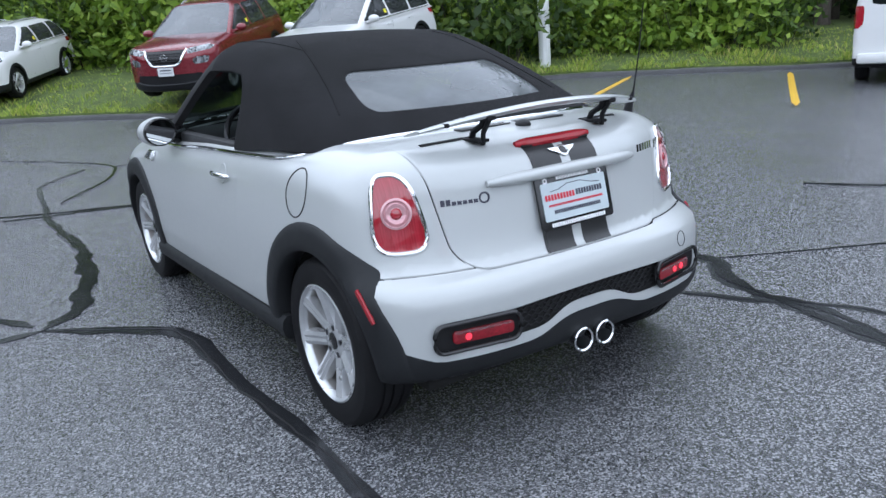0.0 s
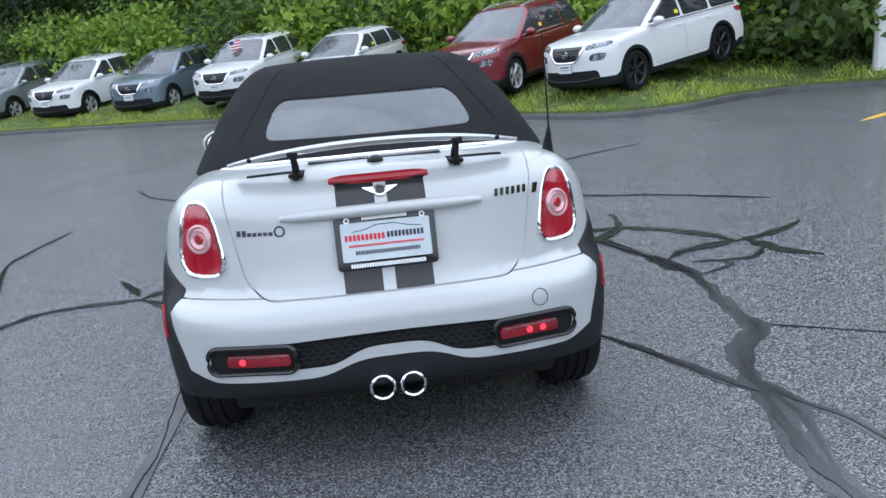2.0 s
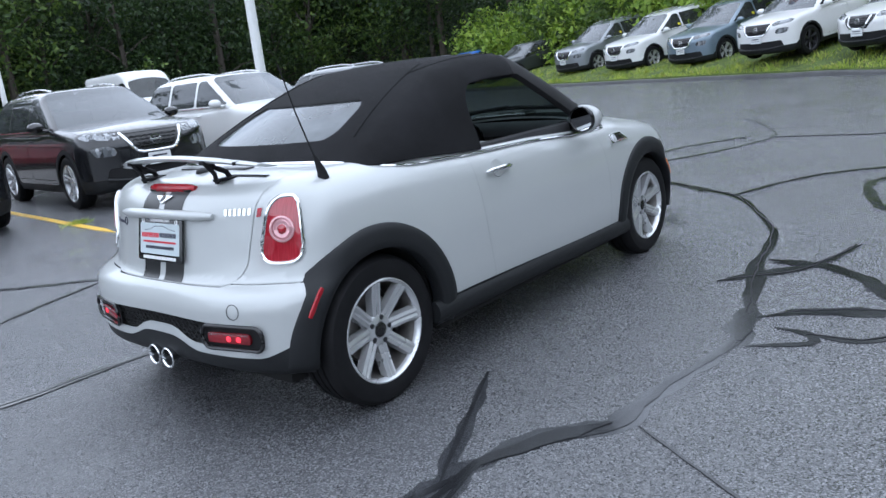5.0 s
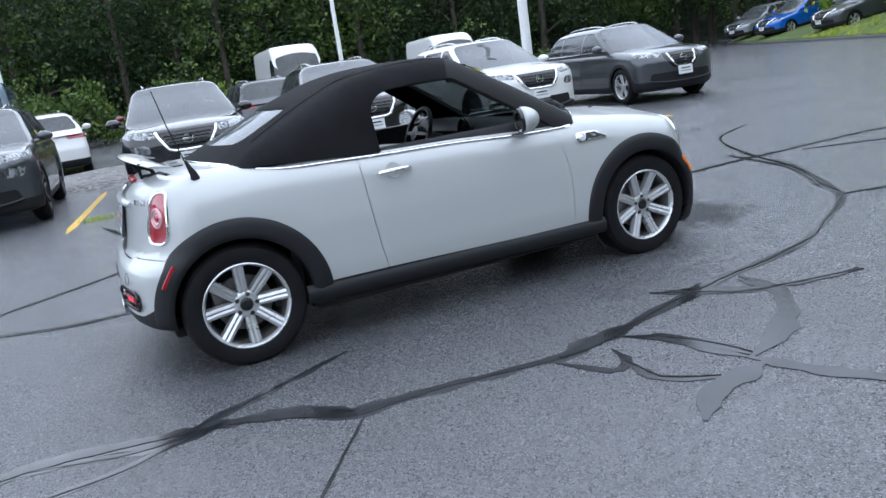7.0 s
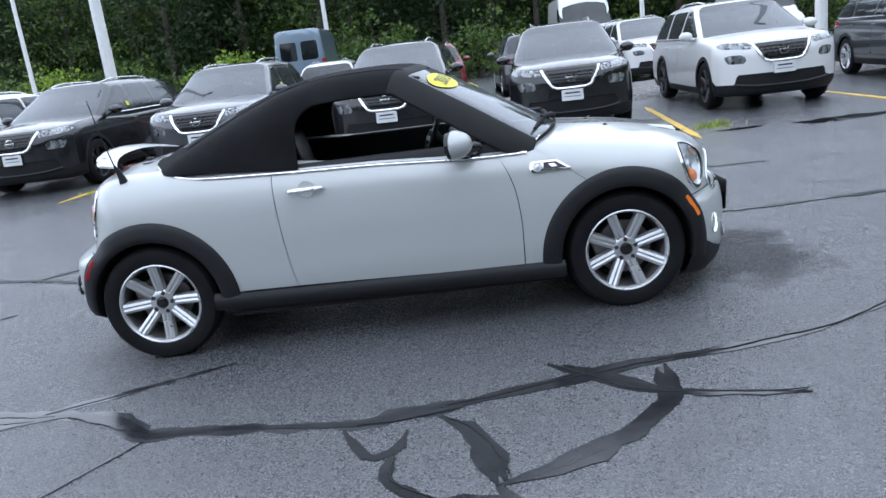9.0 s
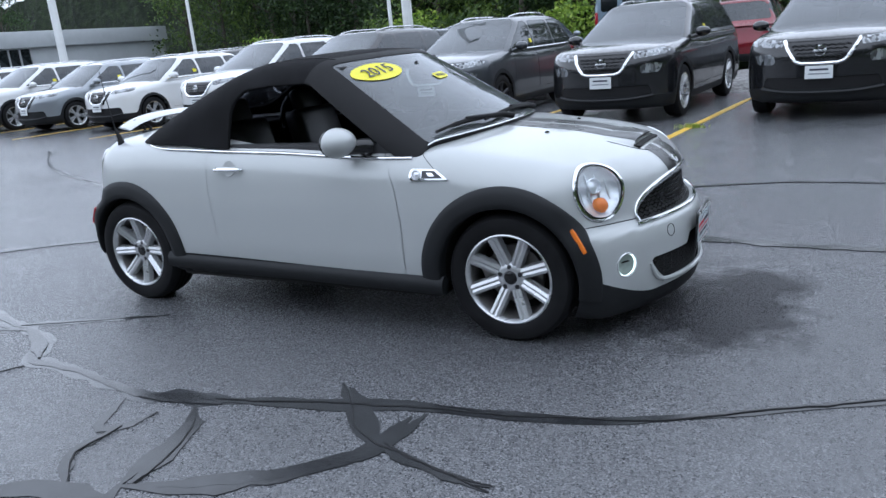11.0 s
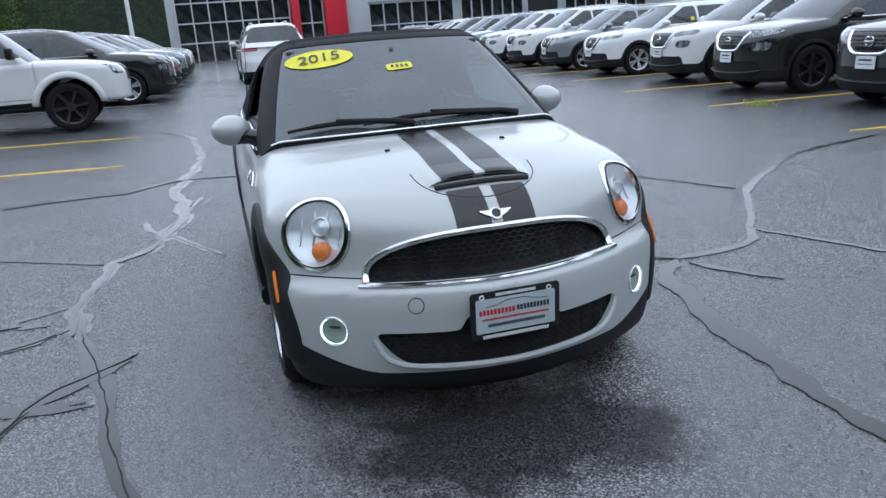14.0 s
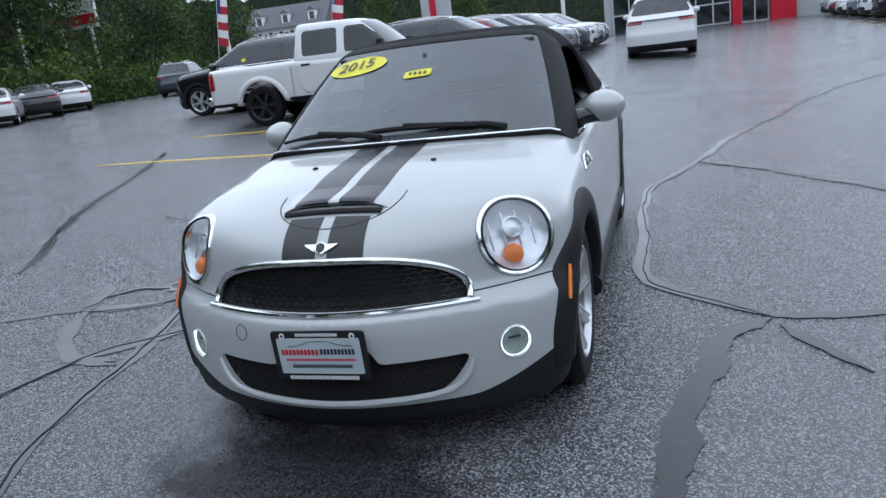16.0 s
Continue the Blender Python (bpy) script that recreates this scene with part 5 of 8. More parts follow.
edge_pts = [seam_point((x, 0), (0, 1, 0)) for x in np.linspace(2.0, 0.84, 16)]
for ang in np.linspace(88, -88, 45):
    edge_pts.append(seam_point((0.82, 0), Vector((-math.cos(radians(ang)), math.sin(radians(ang)), 0))))
edge_pts += [seam_point((x, 0), (0, -1, 0)) for x in np.linspace(0.84, 2.0, 16)]
edge_pts = np.array(edge_pts)
for _ in range(6):
    edge_pts[1:-1] = (edge_pts[:-2] + 2 * edge_pts[1:-1] + edge_pts[2:]) / 4
flat_out = edge_pts - np.array([0.9, 0, 0])
flat_out[:, 0] *= np.abs(edge_pts[:, 0]) < 0.75
flat_out[:, 2] = 0
flat_out /= np.linalg.norm(flat_out, axis=1, keepdims=True)
bm = bmesh.new()
tube(bm, edge_pts + flat_out * 0.005 + np.array([0, 0, 0.003]), 0.008, 8)
part("belt_strip", bm, M["chrome"], P_, "chrome strip round the window line and canvas")
# bright line at the foot of the windscreen
bm = bmesh.new()
yy = np.linspace(-0.68, 0.68, 41)
foot = [top_skin.drop((2.232 - 0.40 * y * y, y, 0.85), (0, 0, 1)) for y in yy]
tube(bm, [p + (0.010, 0, 0.001) for p in foot], 0.0042, 6)
part("screen_trim", bm, M["chrome"], P_, "bright strip at the windscreen foot")

# radiator grille with chrome surround
outline = [(0.478 * math.copysign(abs(math.cos(a)) ** (2 / 2.6), math.cos(a)), 0.523 + 0.158 * abs(math.sin(a)) ** (2 / 2.3)) for a in np.linspace(0, math.pi, 49)]
pts = loop_on(body_skin, 2.2, (1, 0, 0), outline)
bm = bmesh.new()
tube(bm, [p + (0.003, 0, 0.006) for p in pts], 0.0125, 10, flat=0.6, up=(1, 0, 0.3))
gr = part("grille", bm, M["chrome"], P_, "black honeycomb grille with chrome surround")
bm = bmesh.new()
tube(bm, [on_nose(y, 0.519) + (0.006, 0, 0) for y in np.linspace(-0.505, 0.505, 33)], 0.010, 8)
part("lower_bar", bm, M["chrome"], gr)


def honeycomb(bm, y0, y1, z0, z1, pitch, keep, place, r=0.0032):
    """A net of hexagonal cells laid on a curved face."""
    h = pitch * 0.5
    rows = int((z1 - z0) / (h * 1.0)) + 1
    for i in range(rows):
        z = z0 + i * h
        pts, n = [], int((y1 - y0) / (pitch * 0.5))
        for j in range(n + 1):
            y = y0 + (y1 - y0) * j / n
            zz = z + (h * 0.28 if (j + i) % 2 else -h * 0.28)
            pts.append((y, zz))
        run = []
        for q in pts + [None]:
            if q is not None and keep(*q):
                run.append(q)
            else:
                if len(run) > 1:
                    tube(bm, [place(*w) for w in run], r, 5, up=(1, 0, 0))
                run = []


def in_grille(y, z):
    return grille_hole(np.array([[3.1, y, z]]))[0] < 0.004


cache = {}


def nose_at(off):
    g = np.linspace(-0.62, 0.62, 63)
    hgt = np.linspace(0.2, 0.72, 53)
    if "nose" not in cache:
        cache["nose"] = body_skin.drops([(2.2, y, z) for z in hgt for y in g], (1, 0, 0))[:, 0].reshape(53, 63)
    t = cache["nose"]

    def at(y, z):
        i, j = int(round((z - 0.2) / 0.01)), int(round((y + 0.62) / 0.02))
        return (t[min(max(i, 0), 52), min(max(j, 0), 62)] + off, y, z)

    return at


bm = bmesh.new()
honeycomb(bm, -0.49, 0.49, 0.535, 0.69, 0.034, in_grille, nose_at(-0.020), 0.0031)
part("mesh", bm, M["blackgloss"], gr, "gloss black honeycomb")
bm = bmesh.new()
honeycomb(bm, -0.46, 0.46, 0.25, 0.39, 0.03, lambda y, z: intake_hole(np.array([[3.1, y, z]]))[0] < 0.004, nose_at(-0.022), 0.003)
part("lower_mesh", bm, M["blackmatt"], P_, "black lower intake mesh")
for s in (1, -1):
    bm = bmesh.new()
    m = Matrix.Translation(Vector(nose_at(-0.062)(s * 0.385, 0.295))) @ Matrix.Rotation(radians(90), 4, "Y") @ Matrix.Rotation(radians(90 + s * 18), 4, "Z")
    o = rounded(0.075, 0.075, 0.02)
    tube(bm, [m @ Vector((x, y, 0.02)) for x, y in o], 0.008, 6, closed=True)
    part("brake_duct", bm, M["blackgloss"], P_, "black brake duct")

bm = bmesh.new()
half_lip = [(0.478, 0.330), (0.470, 0.305), (0.458, 0.278), (0.435, 0.250), (0.395, 0.231), (0.34, 0.223), (0.25, 0.218), (0.12, 0.2155), (0.0, 0.215)]
lip_path = [(y, z) for y, z in half_lip] + [(-y, z) for y, z in half_lip[-2::-1]]
tube(bm, [on_nose(y, z) + (0.001, 0, 0) for y, z in lip_path], [0.006] + [0.011] * (len(lip_path) - 2) + [0.006], 8)
part("intake_lip", bm, M["silver"], P_, "silver lip round the lower intake")

# bonnet stripes, scoop, nozzles and emblems


def stripe_field(p):
    y = np.abs(p[:, 1])
    return both(0.021 - y, y - 0.149)


def scoop_zone(p):
    return both(np.abs(p[:, 1]) - 0.19, np.abs(p[:, 0] - 2.92) - 0.028)


for s in (1, -1):
    half = bonnet.inside(stripe_field).inside(lambda p: -s * p[:, 1]).inside(lambda p: p[:, 0] - 3.075).outside(scoop_zone)
    half.emit("bonnet_stripe", M["stripe"], P_, "satin black stripe", offset=0.0015, lip=0.001)
    half = lid.inside(stripe_field).inside(lambda p: -s * p[:, 1]).inside(lambda p: both(p[:, 0] + 0.36, p[:, 2] - 0.962))
    half.emit("boot_stripe", M["stripe"], P_, "satin black stripe", offset=0.0015, lip=0.001)
    bm = bmesh.new()
    p = on_top(2.497, s * 0.25)
    lathe(bm, [(0.012, 0.0), (0.011, 0.006), (0.0, 0.009)], 12, Matrix.Translation(p) @ Matrix.Rotation(radians(90), 4, "X"))
    part("washer_nozzle", bm, M["blackgloss"], P_, "black washer nozzle")
# scoop: a raised lip over a dark slot


def scoop_strip(y0, y1, n, lift=0.0):
    bm = bmesh.new()
    rows = []
    for dx, dz in ((-0.16, 0.001), (-0.10, 0.010), (-0.05, 0.020), (-0.022, 0.026), (-0.013, 0.023), (-0.016, 0.014), (-0.04, 0.008)):
        row = []
        for y in np.linspace(y0, y1, n):
            e = max(0.0, 1 - (abs(y) / 0.2) ** 4)
            q = on_top(2.92 + dx, y)
            row.append(bm.verts.new((q[0] + lift * 0.5, q[1], q[2] + dz * e + 0.0005 + lift)))
        rows.append(row)
    for a, b in zip(rows, rows[1:]):
        for j in range(n - 1):
            bm.faces.new((a[j], a[j + 1], b[j + 1], b[j]))
    return bm


scoop = part("bonnet_scoop", scoop_strip(-0.20, 0.20, 25), M["silver"], P_, "raised bonnet scoop with a dark slot")
for s in (1, -1):
    part("scoop_stripe", scoop_strip(s * 0.021, s * 0.149, 9, 0.0022), M["stripe"], scoop, "satin black stripe")
bm = bmesh.new()
slot = [on_top(2.92, y) + (0, 0, 0.001) for y in np.linspace(-0.18, 0.18, 21)]
tube(bm, slot, 0.020, 8, flat=0.42)
part("slot", bm, M["dark"], scoop, "dark air slot")
bm = bmesh.new()
rim_pts = [on_top(2.78 + 0.22 * math.sin(a) ** 0.7 if math.sin(a) > 0 else 2.78, 0.235 * math.cos(a)) for a in np.linspace(0.02, math.pi - 0.02, 41)]
tube(bm, rim_pts, 0.0022, 5)
part("panel_line", bm, M["dark"], scoop)


def emblem(m):
    """A plain winged badge: a round boss with ribbed wings."""
    m = m @ Matrix.Scale(0.86, 4)
    bm = bmesh.new()
    lathe(bm, [(0.027, 0.0), (0.027, 0.004), (0.021, 0.006), (0.019, 0.004)], 28, m @ Matrix.Rotation(radians(90), 4, "X"))
    for sx in (1, -1):
        for y0, y1, x0, x1 in ((0.016, 0.009, 0.070, 0.064), (0.0075, 0.001, 0.060, 0.053), (-0.0005, -0.0065, 0.048, 0.040), (-0.008, -0.0125, 0.036, 0.030)):
            slab(bm, [(sx * x, y) for x, y in ((0.018, y0), (x0, y0 + 0.001), (x1, y1), (0.018, y1))], 0.004, m)
    e = part("emblem", bm, M["chrome"], P_, "chrome winged badge")
    bm = bmesh.new()
    lathe(bm, [(0.0195, 0.003), (0.0, 0.0045)], 24, m @ Matrix.Rotation(radians(90), 4, "X"))
    part("boss", bm, M["blackgloss"], e)
    return e


p = on_nose(0, 0.726)
emblem(facing(p + (0.004, 0, 0.002), Vector((0.75, 0, 0.66))))
p = on_tail(0, 0.917)
emblem(facing(p + (-0.004, 0, 0), Vector(body_skin.normal_at(p))))


def number_plate(m, parent):
    """Dealer plate with a black frame: printed lines as plain bars."""
    bm = bmesh.new()
    slab(bm, rounded(0.335, 0.182, 0.014), 0.008, m, 0.002)
    pl = part("number_plate", bm, M["blackgloss"], parent, "dealer plate in a black frame")
    bm = bmesh.new()
    slab(bm, rounded(0.296, 0.128, 0.006), 0.0015, m @ Matrix.Translation((0, 0.002, 0.008)))
    part("plate_sheet", bm, M["platesheet"], pl, "pale printed plate")

    def bars(name, mat, z, *rows):
        for x, y, w, h in rows:
            b = bmesh.new()
            n = max(1, int(w / (h * 0.62)))
            for i in range(n):
                slab(b, rounded(w / n * 0.72, h, min(h, w / n * 0.72) * 0.25, 2), 0.001, m @ Matrix.Translation((x + w * (i + 0.5) / n, y, z)))
            part(name, b, M[mat], pl)

    bars("red_print", "redink", 0.0096, (-0.138, 0.016, 0.136, 0.020), (-0.125, -0.011, 0.25, 0.008))
    bars("dark_print", "ink", 0.0096, (0.002, 0.018, 0.125, 0.020), (-0.105, -0.034, 0.215, 0.013))
    bars("white_print", "whiteink", 0.0083, (-0.125, -0.077, 0.25, 0.0135), (-0.075, 0.078, 0.15, 0.011))
    b = bmesh.new()
    tube(b, [m @ Vector((x, y, 0.0098)) for x, y in ((-0.11, 0.036), (-0.07, 0.040), (-0.03, 0.054), (0.03, 0.055), (0.08, 0.042), (0.12, 0.038))], 0.0014, 5)
    part("line_drawing", b, M["ink"], pl)
    for x, y in ((-0.125, 0.074), (0.125, 0.074)):
        b = bmesh.new()
        lathe(b, [(0.010, 0.0), (0.009, 0.003), (0.006, 0.003), (0.005, 0.001)], 16, m @ Matrix.Translation((x, y, 0.008)) @ Matrix.Rotation(radians(90), 4, "X"))
        part("frame_roundel", b, M["whiteink"], pl)
    return pl


fp = on_nose(0, 0.40)
number_plate(facing((fp[0] + 0.012, 0.004, 0.402), Vector((1, 0, -0.06))), P_)
number_plate(facing((-0.452, -0.003, 0.757), Vector((-1, 0, 0.22))), P_)

# grab bar and high brake lamp on the boot lid
bm = bmesh.new()
tube(bm, [on_tail(y, 0.860 - 0.006 * (y / 0.34) ** 2) + (-0.008, 0, 0) for y in np.linspace(-0.335, 0.335, 27)], [0.012 + 0.013 * (1 - abs(q) ** 6) for q in np.linspace(-1, 1, 27)], 12, up=(0, 0, 1), flat=0.85)
part("grab_bar", bm, M["silver"], P_, "white-silver boot grab bar")
bm = bmesh.new()
tube(bm, [on_tail(y, 0.950) + (-0.002, 0, 0.003) for y in np.linspace(-0.168, 0.168, 15)], [0.010 + 0.009 * (1 - abs(q) ** 8) for q in np.linspace(-1, 1, 15)], 10, up=(0, 0, 1))
part("high_brake_lamp", bm, M["redplastic"], P_, "red high brake lamp")
for s in (1, -1):
    bm = bmesh.new()
    box(bm, (0, 0, 0), (0.03, 0.132, 0.012), 0.003, Matrix.Translation(on_top(-0.358, s * 0.086) + (0, 0, 0.001)) @ Matrix.Rotation(radians(-24), 4, "Y"))
    part("air_slot", bm, M["dark"], P_, "black air slot")
    bm = bmesh.new()
    tube(bm, [on_top(-0.235 + 0.03 * q, s * (0.25 + 0.20 * q)) + (0, 0, 0.0) for q in np.linspace(0, 1, 8)], 0.013, 6, flat=0.4)
    part("spoiler_well", bm, M["dark"], P_)
    bm = bmesh.new()
    box(bm, (0, 0, 0), (0.05, 0.22, 0.006), 0.002, Matrix.Translation(on_top(-0.13, s * 0.13) + (0, 0, 0.001)))
    part("deck_vent", bm, M["stripe"], P_)
# bars in place of the model name and the dealer badge
nb_ = group_of("name_bars")
nb_.parent = P_
tagged(nb_, "chrome lettering bars")
for i in range(6):
    bm = bmesh.new()
    q = on_tail(-0.385 - 0.021 * i, 0.853)
    slab(bm, [(0.0, 0.0), (0.013, 0.0), (0.017, 0.026), (0.004, 0.026)], 0.003, facing(q, body_skin.normal_at(q)))
    part("name_bar", bm, M["chrome"], nb_)
q = on_tail(-0.525, 0.845)
bm = bmesh.new()
slab(bm, [(0.0, 0.0), (0.02, 0.0), (0.03, 0.034), (0.01, 0.034)], 0.003, facing(q, body_skin.normal_at(q)))
part("name_bar", bm, M["chrome"], nb_)
bm = bmesh.new()
for i in range(7):
    q = on_tail(0.49 - 0.018 * i, 0.80)
    slab(bm, [(0.0, 0.0), (0.014, 0.0), (0.014, 0.012 if i > 1 else 0.02), (0.0, 0.012 if i > 1 else 0.02)], 0.002, facing(q, body_skin.normal_at(q)))
q = on_tail(0.345, 0.812)
lathe(bm, [(0.019, 0.0), (0.019, 0.003), (0.014, 0.003), (0.013, 0.0)], 20, facing(q, body_skin.normal_at(q)) @ Matrix.Rotation(radians(90), 4, "X"))
part("dealer_badge", bm, M["ink"], P_, "dark dealer badge bars")

# rear bumper slot: mesh and fog lamps, tow cover, exhaust
cache_t = body_skin.drops([(0.3, y, z) for z in np.linspace(0.34, 0.48, 15) for y in np.linspace(-0.64, 0.64, 65)], (-1, 0, 0))[:, 0].reshape(15, 65)


def tail_at(off):
    def at(y, z):
        i, j = int(round((z - 0.34) / 0.01)), int(round((y + 0.64) / 0.02))
        return (cache_t[min(max(i, 0), 14), min(max(j, 0), 64)] - off, y, z)

    return at


bm = bmesh.new()
honeycomb(bm, -0.36, 0.36, 0.366, 0.475, 0.032, lambda y, z: rear_slot(np.array([[-0.5, y, z]]))[0] < 0.003, tail_at(-0.018), 0.004)
part("rear_mesh", bm, M["blackmatt"], P_, "black honeycomb mesh")
for s in (1, -1):
    c0 = Vector(tail_at(-0.004)(s * 0.475, 0.412))
    n = Vector(body_skin.normal_at(on_tail(s * 0.475, 0.43)))
    fm = facing(c0, n)
    bm = bmesh.new()
    tube(bm, [fm @ Vector((x, y, 0.004)) for x, y in rounded(0.30, 0.092, 0.034)], 0.008, 8, closed=True)
    fl = part("rear_fog_lamp", bm, M["blackgloss"], P_, "red rear fog lamp in a black frame")
    bm = bmesh.new()
    slab(bm, rounded(0.295, 0.088, 0.032), 0.004, fm @ Matrix.Translation((0, 0, -0.014)))
    part("backing", bm, M["blackmatt"], fl)
    bm = bmesh.new()
    slab(bm, rounded(0.215, 0.042, 0.014), 0.012, fm @ Matrix.Translation((s * 0.02, -0.004, -0.010)), 0.003)
    part("lens", bm, M["fogred"], fl)
    bm = bmesh.new()
    slab(bm, rounded(0.20, 0.009, 0.003), 0.003, fm @ Matrix.Translation((s * 0.02, 0.013, 0.0022)))
    part("clear_rib", bm, M["lens"], fl)
    for dx in ((0.055,) if s > 0 else (-0.05, 0.0)):
        bm = bmesh.new()
        lathe(bm, [(0.0115, 0.0), (0.010, 0.003), (0.0, 0.004)], 16, fm @ Matrix.Translation((s * 0.02 - dx * 1.0, -0.006, 0.0022)) @ Matrix.Rotation(radians(90), 4, "X"))
        part("lit_lens", bm, M["redglow"], fl, "glowing red lamp")
bm = bmesh.new()
q = on_tail(-0.50, 0.515)
lathe(bm, [(0.030, 0.0), (0.0295, 0.0015), (0.028, 0.0015), (0.0275, 0.0)], 28, facing(q, body_skin.normal_at(q)) @ Matrix.Rotation(radians(90), 4, "X"))
part("tow_cover", bm, M["dark"], P_)
q = on_nose(-0.33, 0.452)
bm = bmesh.new()
lathe(bm, [(0.029, 0.0), (0.0285, 0.0015), (0.027, 0.0015), (0.0265, 0.0)], 28, facing(q, body_skin.normal_at(q)) @ Matrix.Rotation(radians(90), 4, "X"))
part("tow_cover", bm, M["dark"], P_)
for y in (0.060, -0.042):
    bm = bmesh.new()
    lathe(bm, [(0.034, -0.2), (0.036, 0.02), (0.043, 0.045), (0.0445, 0.052), (0.041, 0.056), (0.036, 0.052), (0.033, 0.03), (0.031, -0.05)], 36, Matrix.Translation((-0.50, y, 0.278)) @ Matrix.Rotation(radians(90), 4, "Z"))
    ex = part("exhaust_tip", bm, M["chrome"], P_, "round chrome exhaust tip")
    bm = bmesh.new()
    lathe(bm, [(0.034, 0.0), (0.0, -0.001)], 24, Matrix.Translation((-0.47, y, 0.278)) @ Matrix.Rotation(radians(90), 4, "Z"))
    part("bore", bm, M["dark"], ex)

# raised spoiler on two arms
bm = bmesh.new()
rows = []
for y in np.linspace(-0.50, 0.50, 41):
    q = abs(y) / 0.50
    z0 = 1.082 - 0.05 * q**2.2
    x0 = -0.405 + 0.115 * q**2.6
    ch = 0.125 - 0.02 * q**3
    th = 0.013 * (1 - 0.5 * q**4)
    rows.append([bm.verts.new((x0 + cx * ch, y, z0 + cz * th - 0.018 * cx)) for cx, cz in ((0, 0), (0.1, 0.75), (0.35, 1), (0.7, 0.7), (1, 0.0), (0.9, -0.5), (0.5, -0.9), (0.1, -0.8))])
for a, b in zip(rows, rows[1:]):
    for j in range(8):
        bm.faces.new((a[j], a[(j + 1) % 8], b[(j + 1) % 8], b[j]))
bm.faces.new(rows[0][::-1]), bm.faces.new(rows[-1])
sp = part("spoiler", bm, M["silver"], P_, "raised silver boot spoiler")
for s in (1, -1):
    bm = bmesh.new()
    foot = Vector(on_top(-0.27, s * 0.275))
    tube(bm, [foot + Vector((0.02, 0, -0.01)), foot + Vector((0.0, 0, 0.03)), foot + Vector((-0.05, 0, 0.055)), Vector((-0.335, s * 0.275, 1.052))], [0.012, 0.011, 0.011, 0.012], 8)
    tube(bm, [foot + Vector((-0.05, 0, -0.01)), foot + Vector((-0.055, 0, 0.03)), Vector((-0.36, s * 0.275, 1.05))], 0.009, 6)
    box(bm, (-0.34, s * 0.275, 1.056), (0.075, 0.035, 0.016), 0.004)
    box(bm, (foot.x - 0.005, s * 0.275, foot.z + 0.003), (0.10, 0.05, 0.012), 0.004)
    part("arm", bm, M["blackmatt"], sp, "black hinge arm")
    for j in range(3):
        bm = bmesh.new()
        box(bm, (-0.32, s * (0.35 + 0.035 * j), 1.058 - 0.006 * j), (0.03, 0.016, 0.014), 0.004)
        part("lock_tooth", bm, M["blackmatt"], sp, "small black lock tooth")
bm = bmesh.new()
q = on_top(-0.20, 0.0)
bmesh.ops.create_uvsphere(bm, u_segments=16, v_segments=10, radius=1, matrix=Matrix.Translation(q) @ Matrix.Diagonal((0.03, 0.03, 0.02, 1)))
part("deck_dome", bm, M["cladding"], P_, "small grey dome on the boot lid")

# antenna
bm = bmesh.new()
a0 = np.array(on_top(-0.10, -0.655))
tube(bm, [a0 + (0.0, 0, -0.01), a0 + (-0.005, 0, 0.02), a0 + (-0.03, 0, 0.085)], [0.024, 0.018, 0.006], 12)
tube(bm, [a0 + (-0.03, 0, 0.08), a0 + (-0.075, 0.015, 0.25), a0 + (-0.11, 0.03, 0.43)], [0.0035, 0.003, 0.0022], 6)
part("antenna", bm, M["blackmatt"], P_, "black rod antenna")

# wipers
for y0, y1, ln in ((0.35, -0.28, 0.6), (-0.18, -0.60, 0.45)):
    pts = [top_skin.drop((2.205 - 0.40 * y * y - 0.022 * math.sin(math.pi * i / 10), y, 0.85), (0, 0, 1)) + (0.004, 0, 0.018) for i, y in enumerate(np.linspace(y0, y1, 11))]
    bm = bmesh.new()
    tube(bm, pts, [0.008] * 3 + [0.012] * 5 + [0.008] * 3, 6)
    wp = part("wiper", bm, M["blackmatt"], P_, "black windscreen wiper")
    piv = top_skin.drop((2.22 - 0.4 * (y0 + 0.12) ** 2, y0 + 0.12, 0.85), (0, 0, 1))
    bm = bmesh.new()
    tube(bm, [piv + (0.015, 0, 0.012), piv + (0.0, -0.08, 0.03), np.array(pts[5]) + (0, 0, 0.012)], [0.018, 0.014, 0.010], 8)
    part("wiper_arm", bm, M["blackmatt"], wp)


# stickers inside the windscreen
def on_screen(u_, y):
    return top_skin.drop((u_ - 0.4 * y * y, y, 0.85), (0, 0, 1))


def screen_patch(name, mat, cu, cy, ru, ry, label, lift, oval_shape=True):
    n, rings = 40, [0.0, 0.35, 0.7, 1.0]
    verts, faces = [], []
    for q in rings:
        for i in range(n):
            a = 2 * math.pi * i / n
            c, s = math.cos(a), math.sin(a)
            if not oval_shape:
                c, s = math.copysign(abs(c) ** 0.35, c), math.copysign(abs(s) ** 0.35, s)
            verts.append((cu + q * ru * s - 0.08 * q * ry * c, cy + q * ry * c))
    pts = top_skin.drops([(u_ - 0.4 * y * y, y, 0.85) for u_, y in verts], (0, 0, 1)) + np.array([0.5, 0, 0.85]) * lift
    for k_ in range(len(rings) - 1):
        for i in range(n):
            faces.append((k_ * n + i, k_ * n + (i + 1) % n, (k_ + 1) * n + (i + 1) % n, (k_ + 1) * n + i))
    return piece(name, pts, faces, M[mat], P_, label)


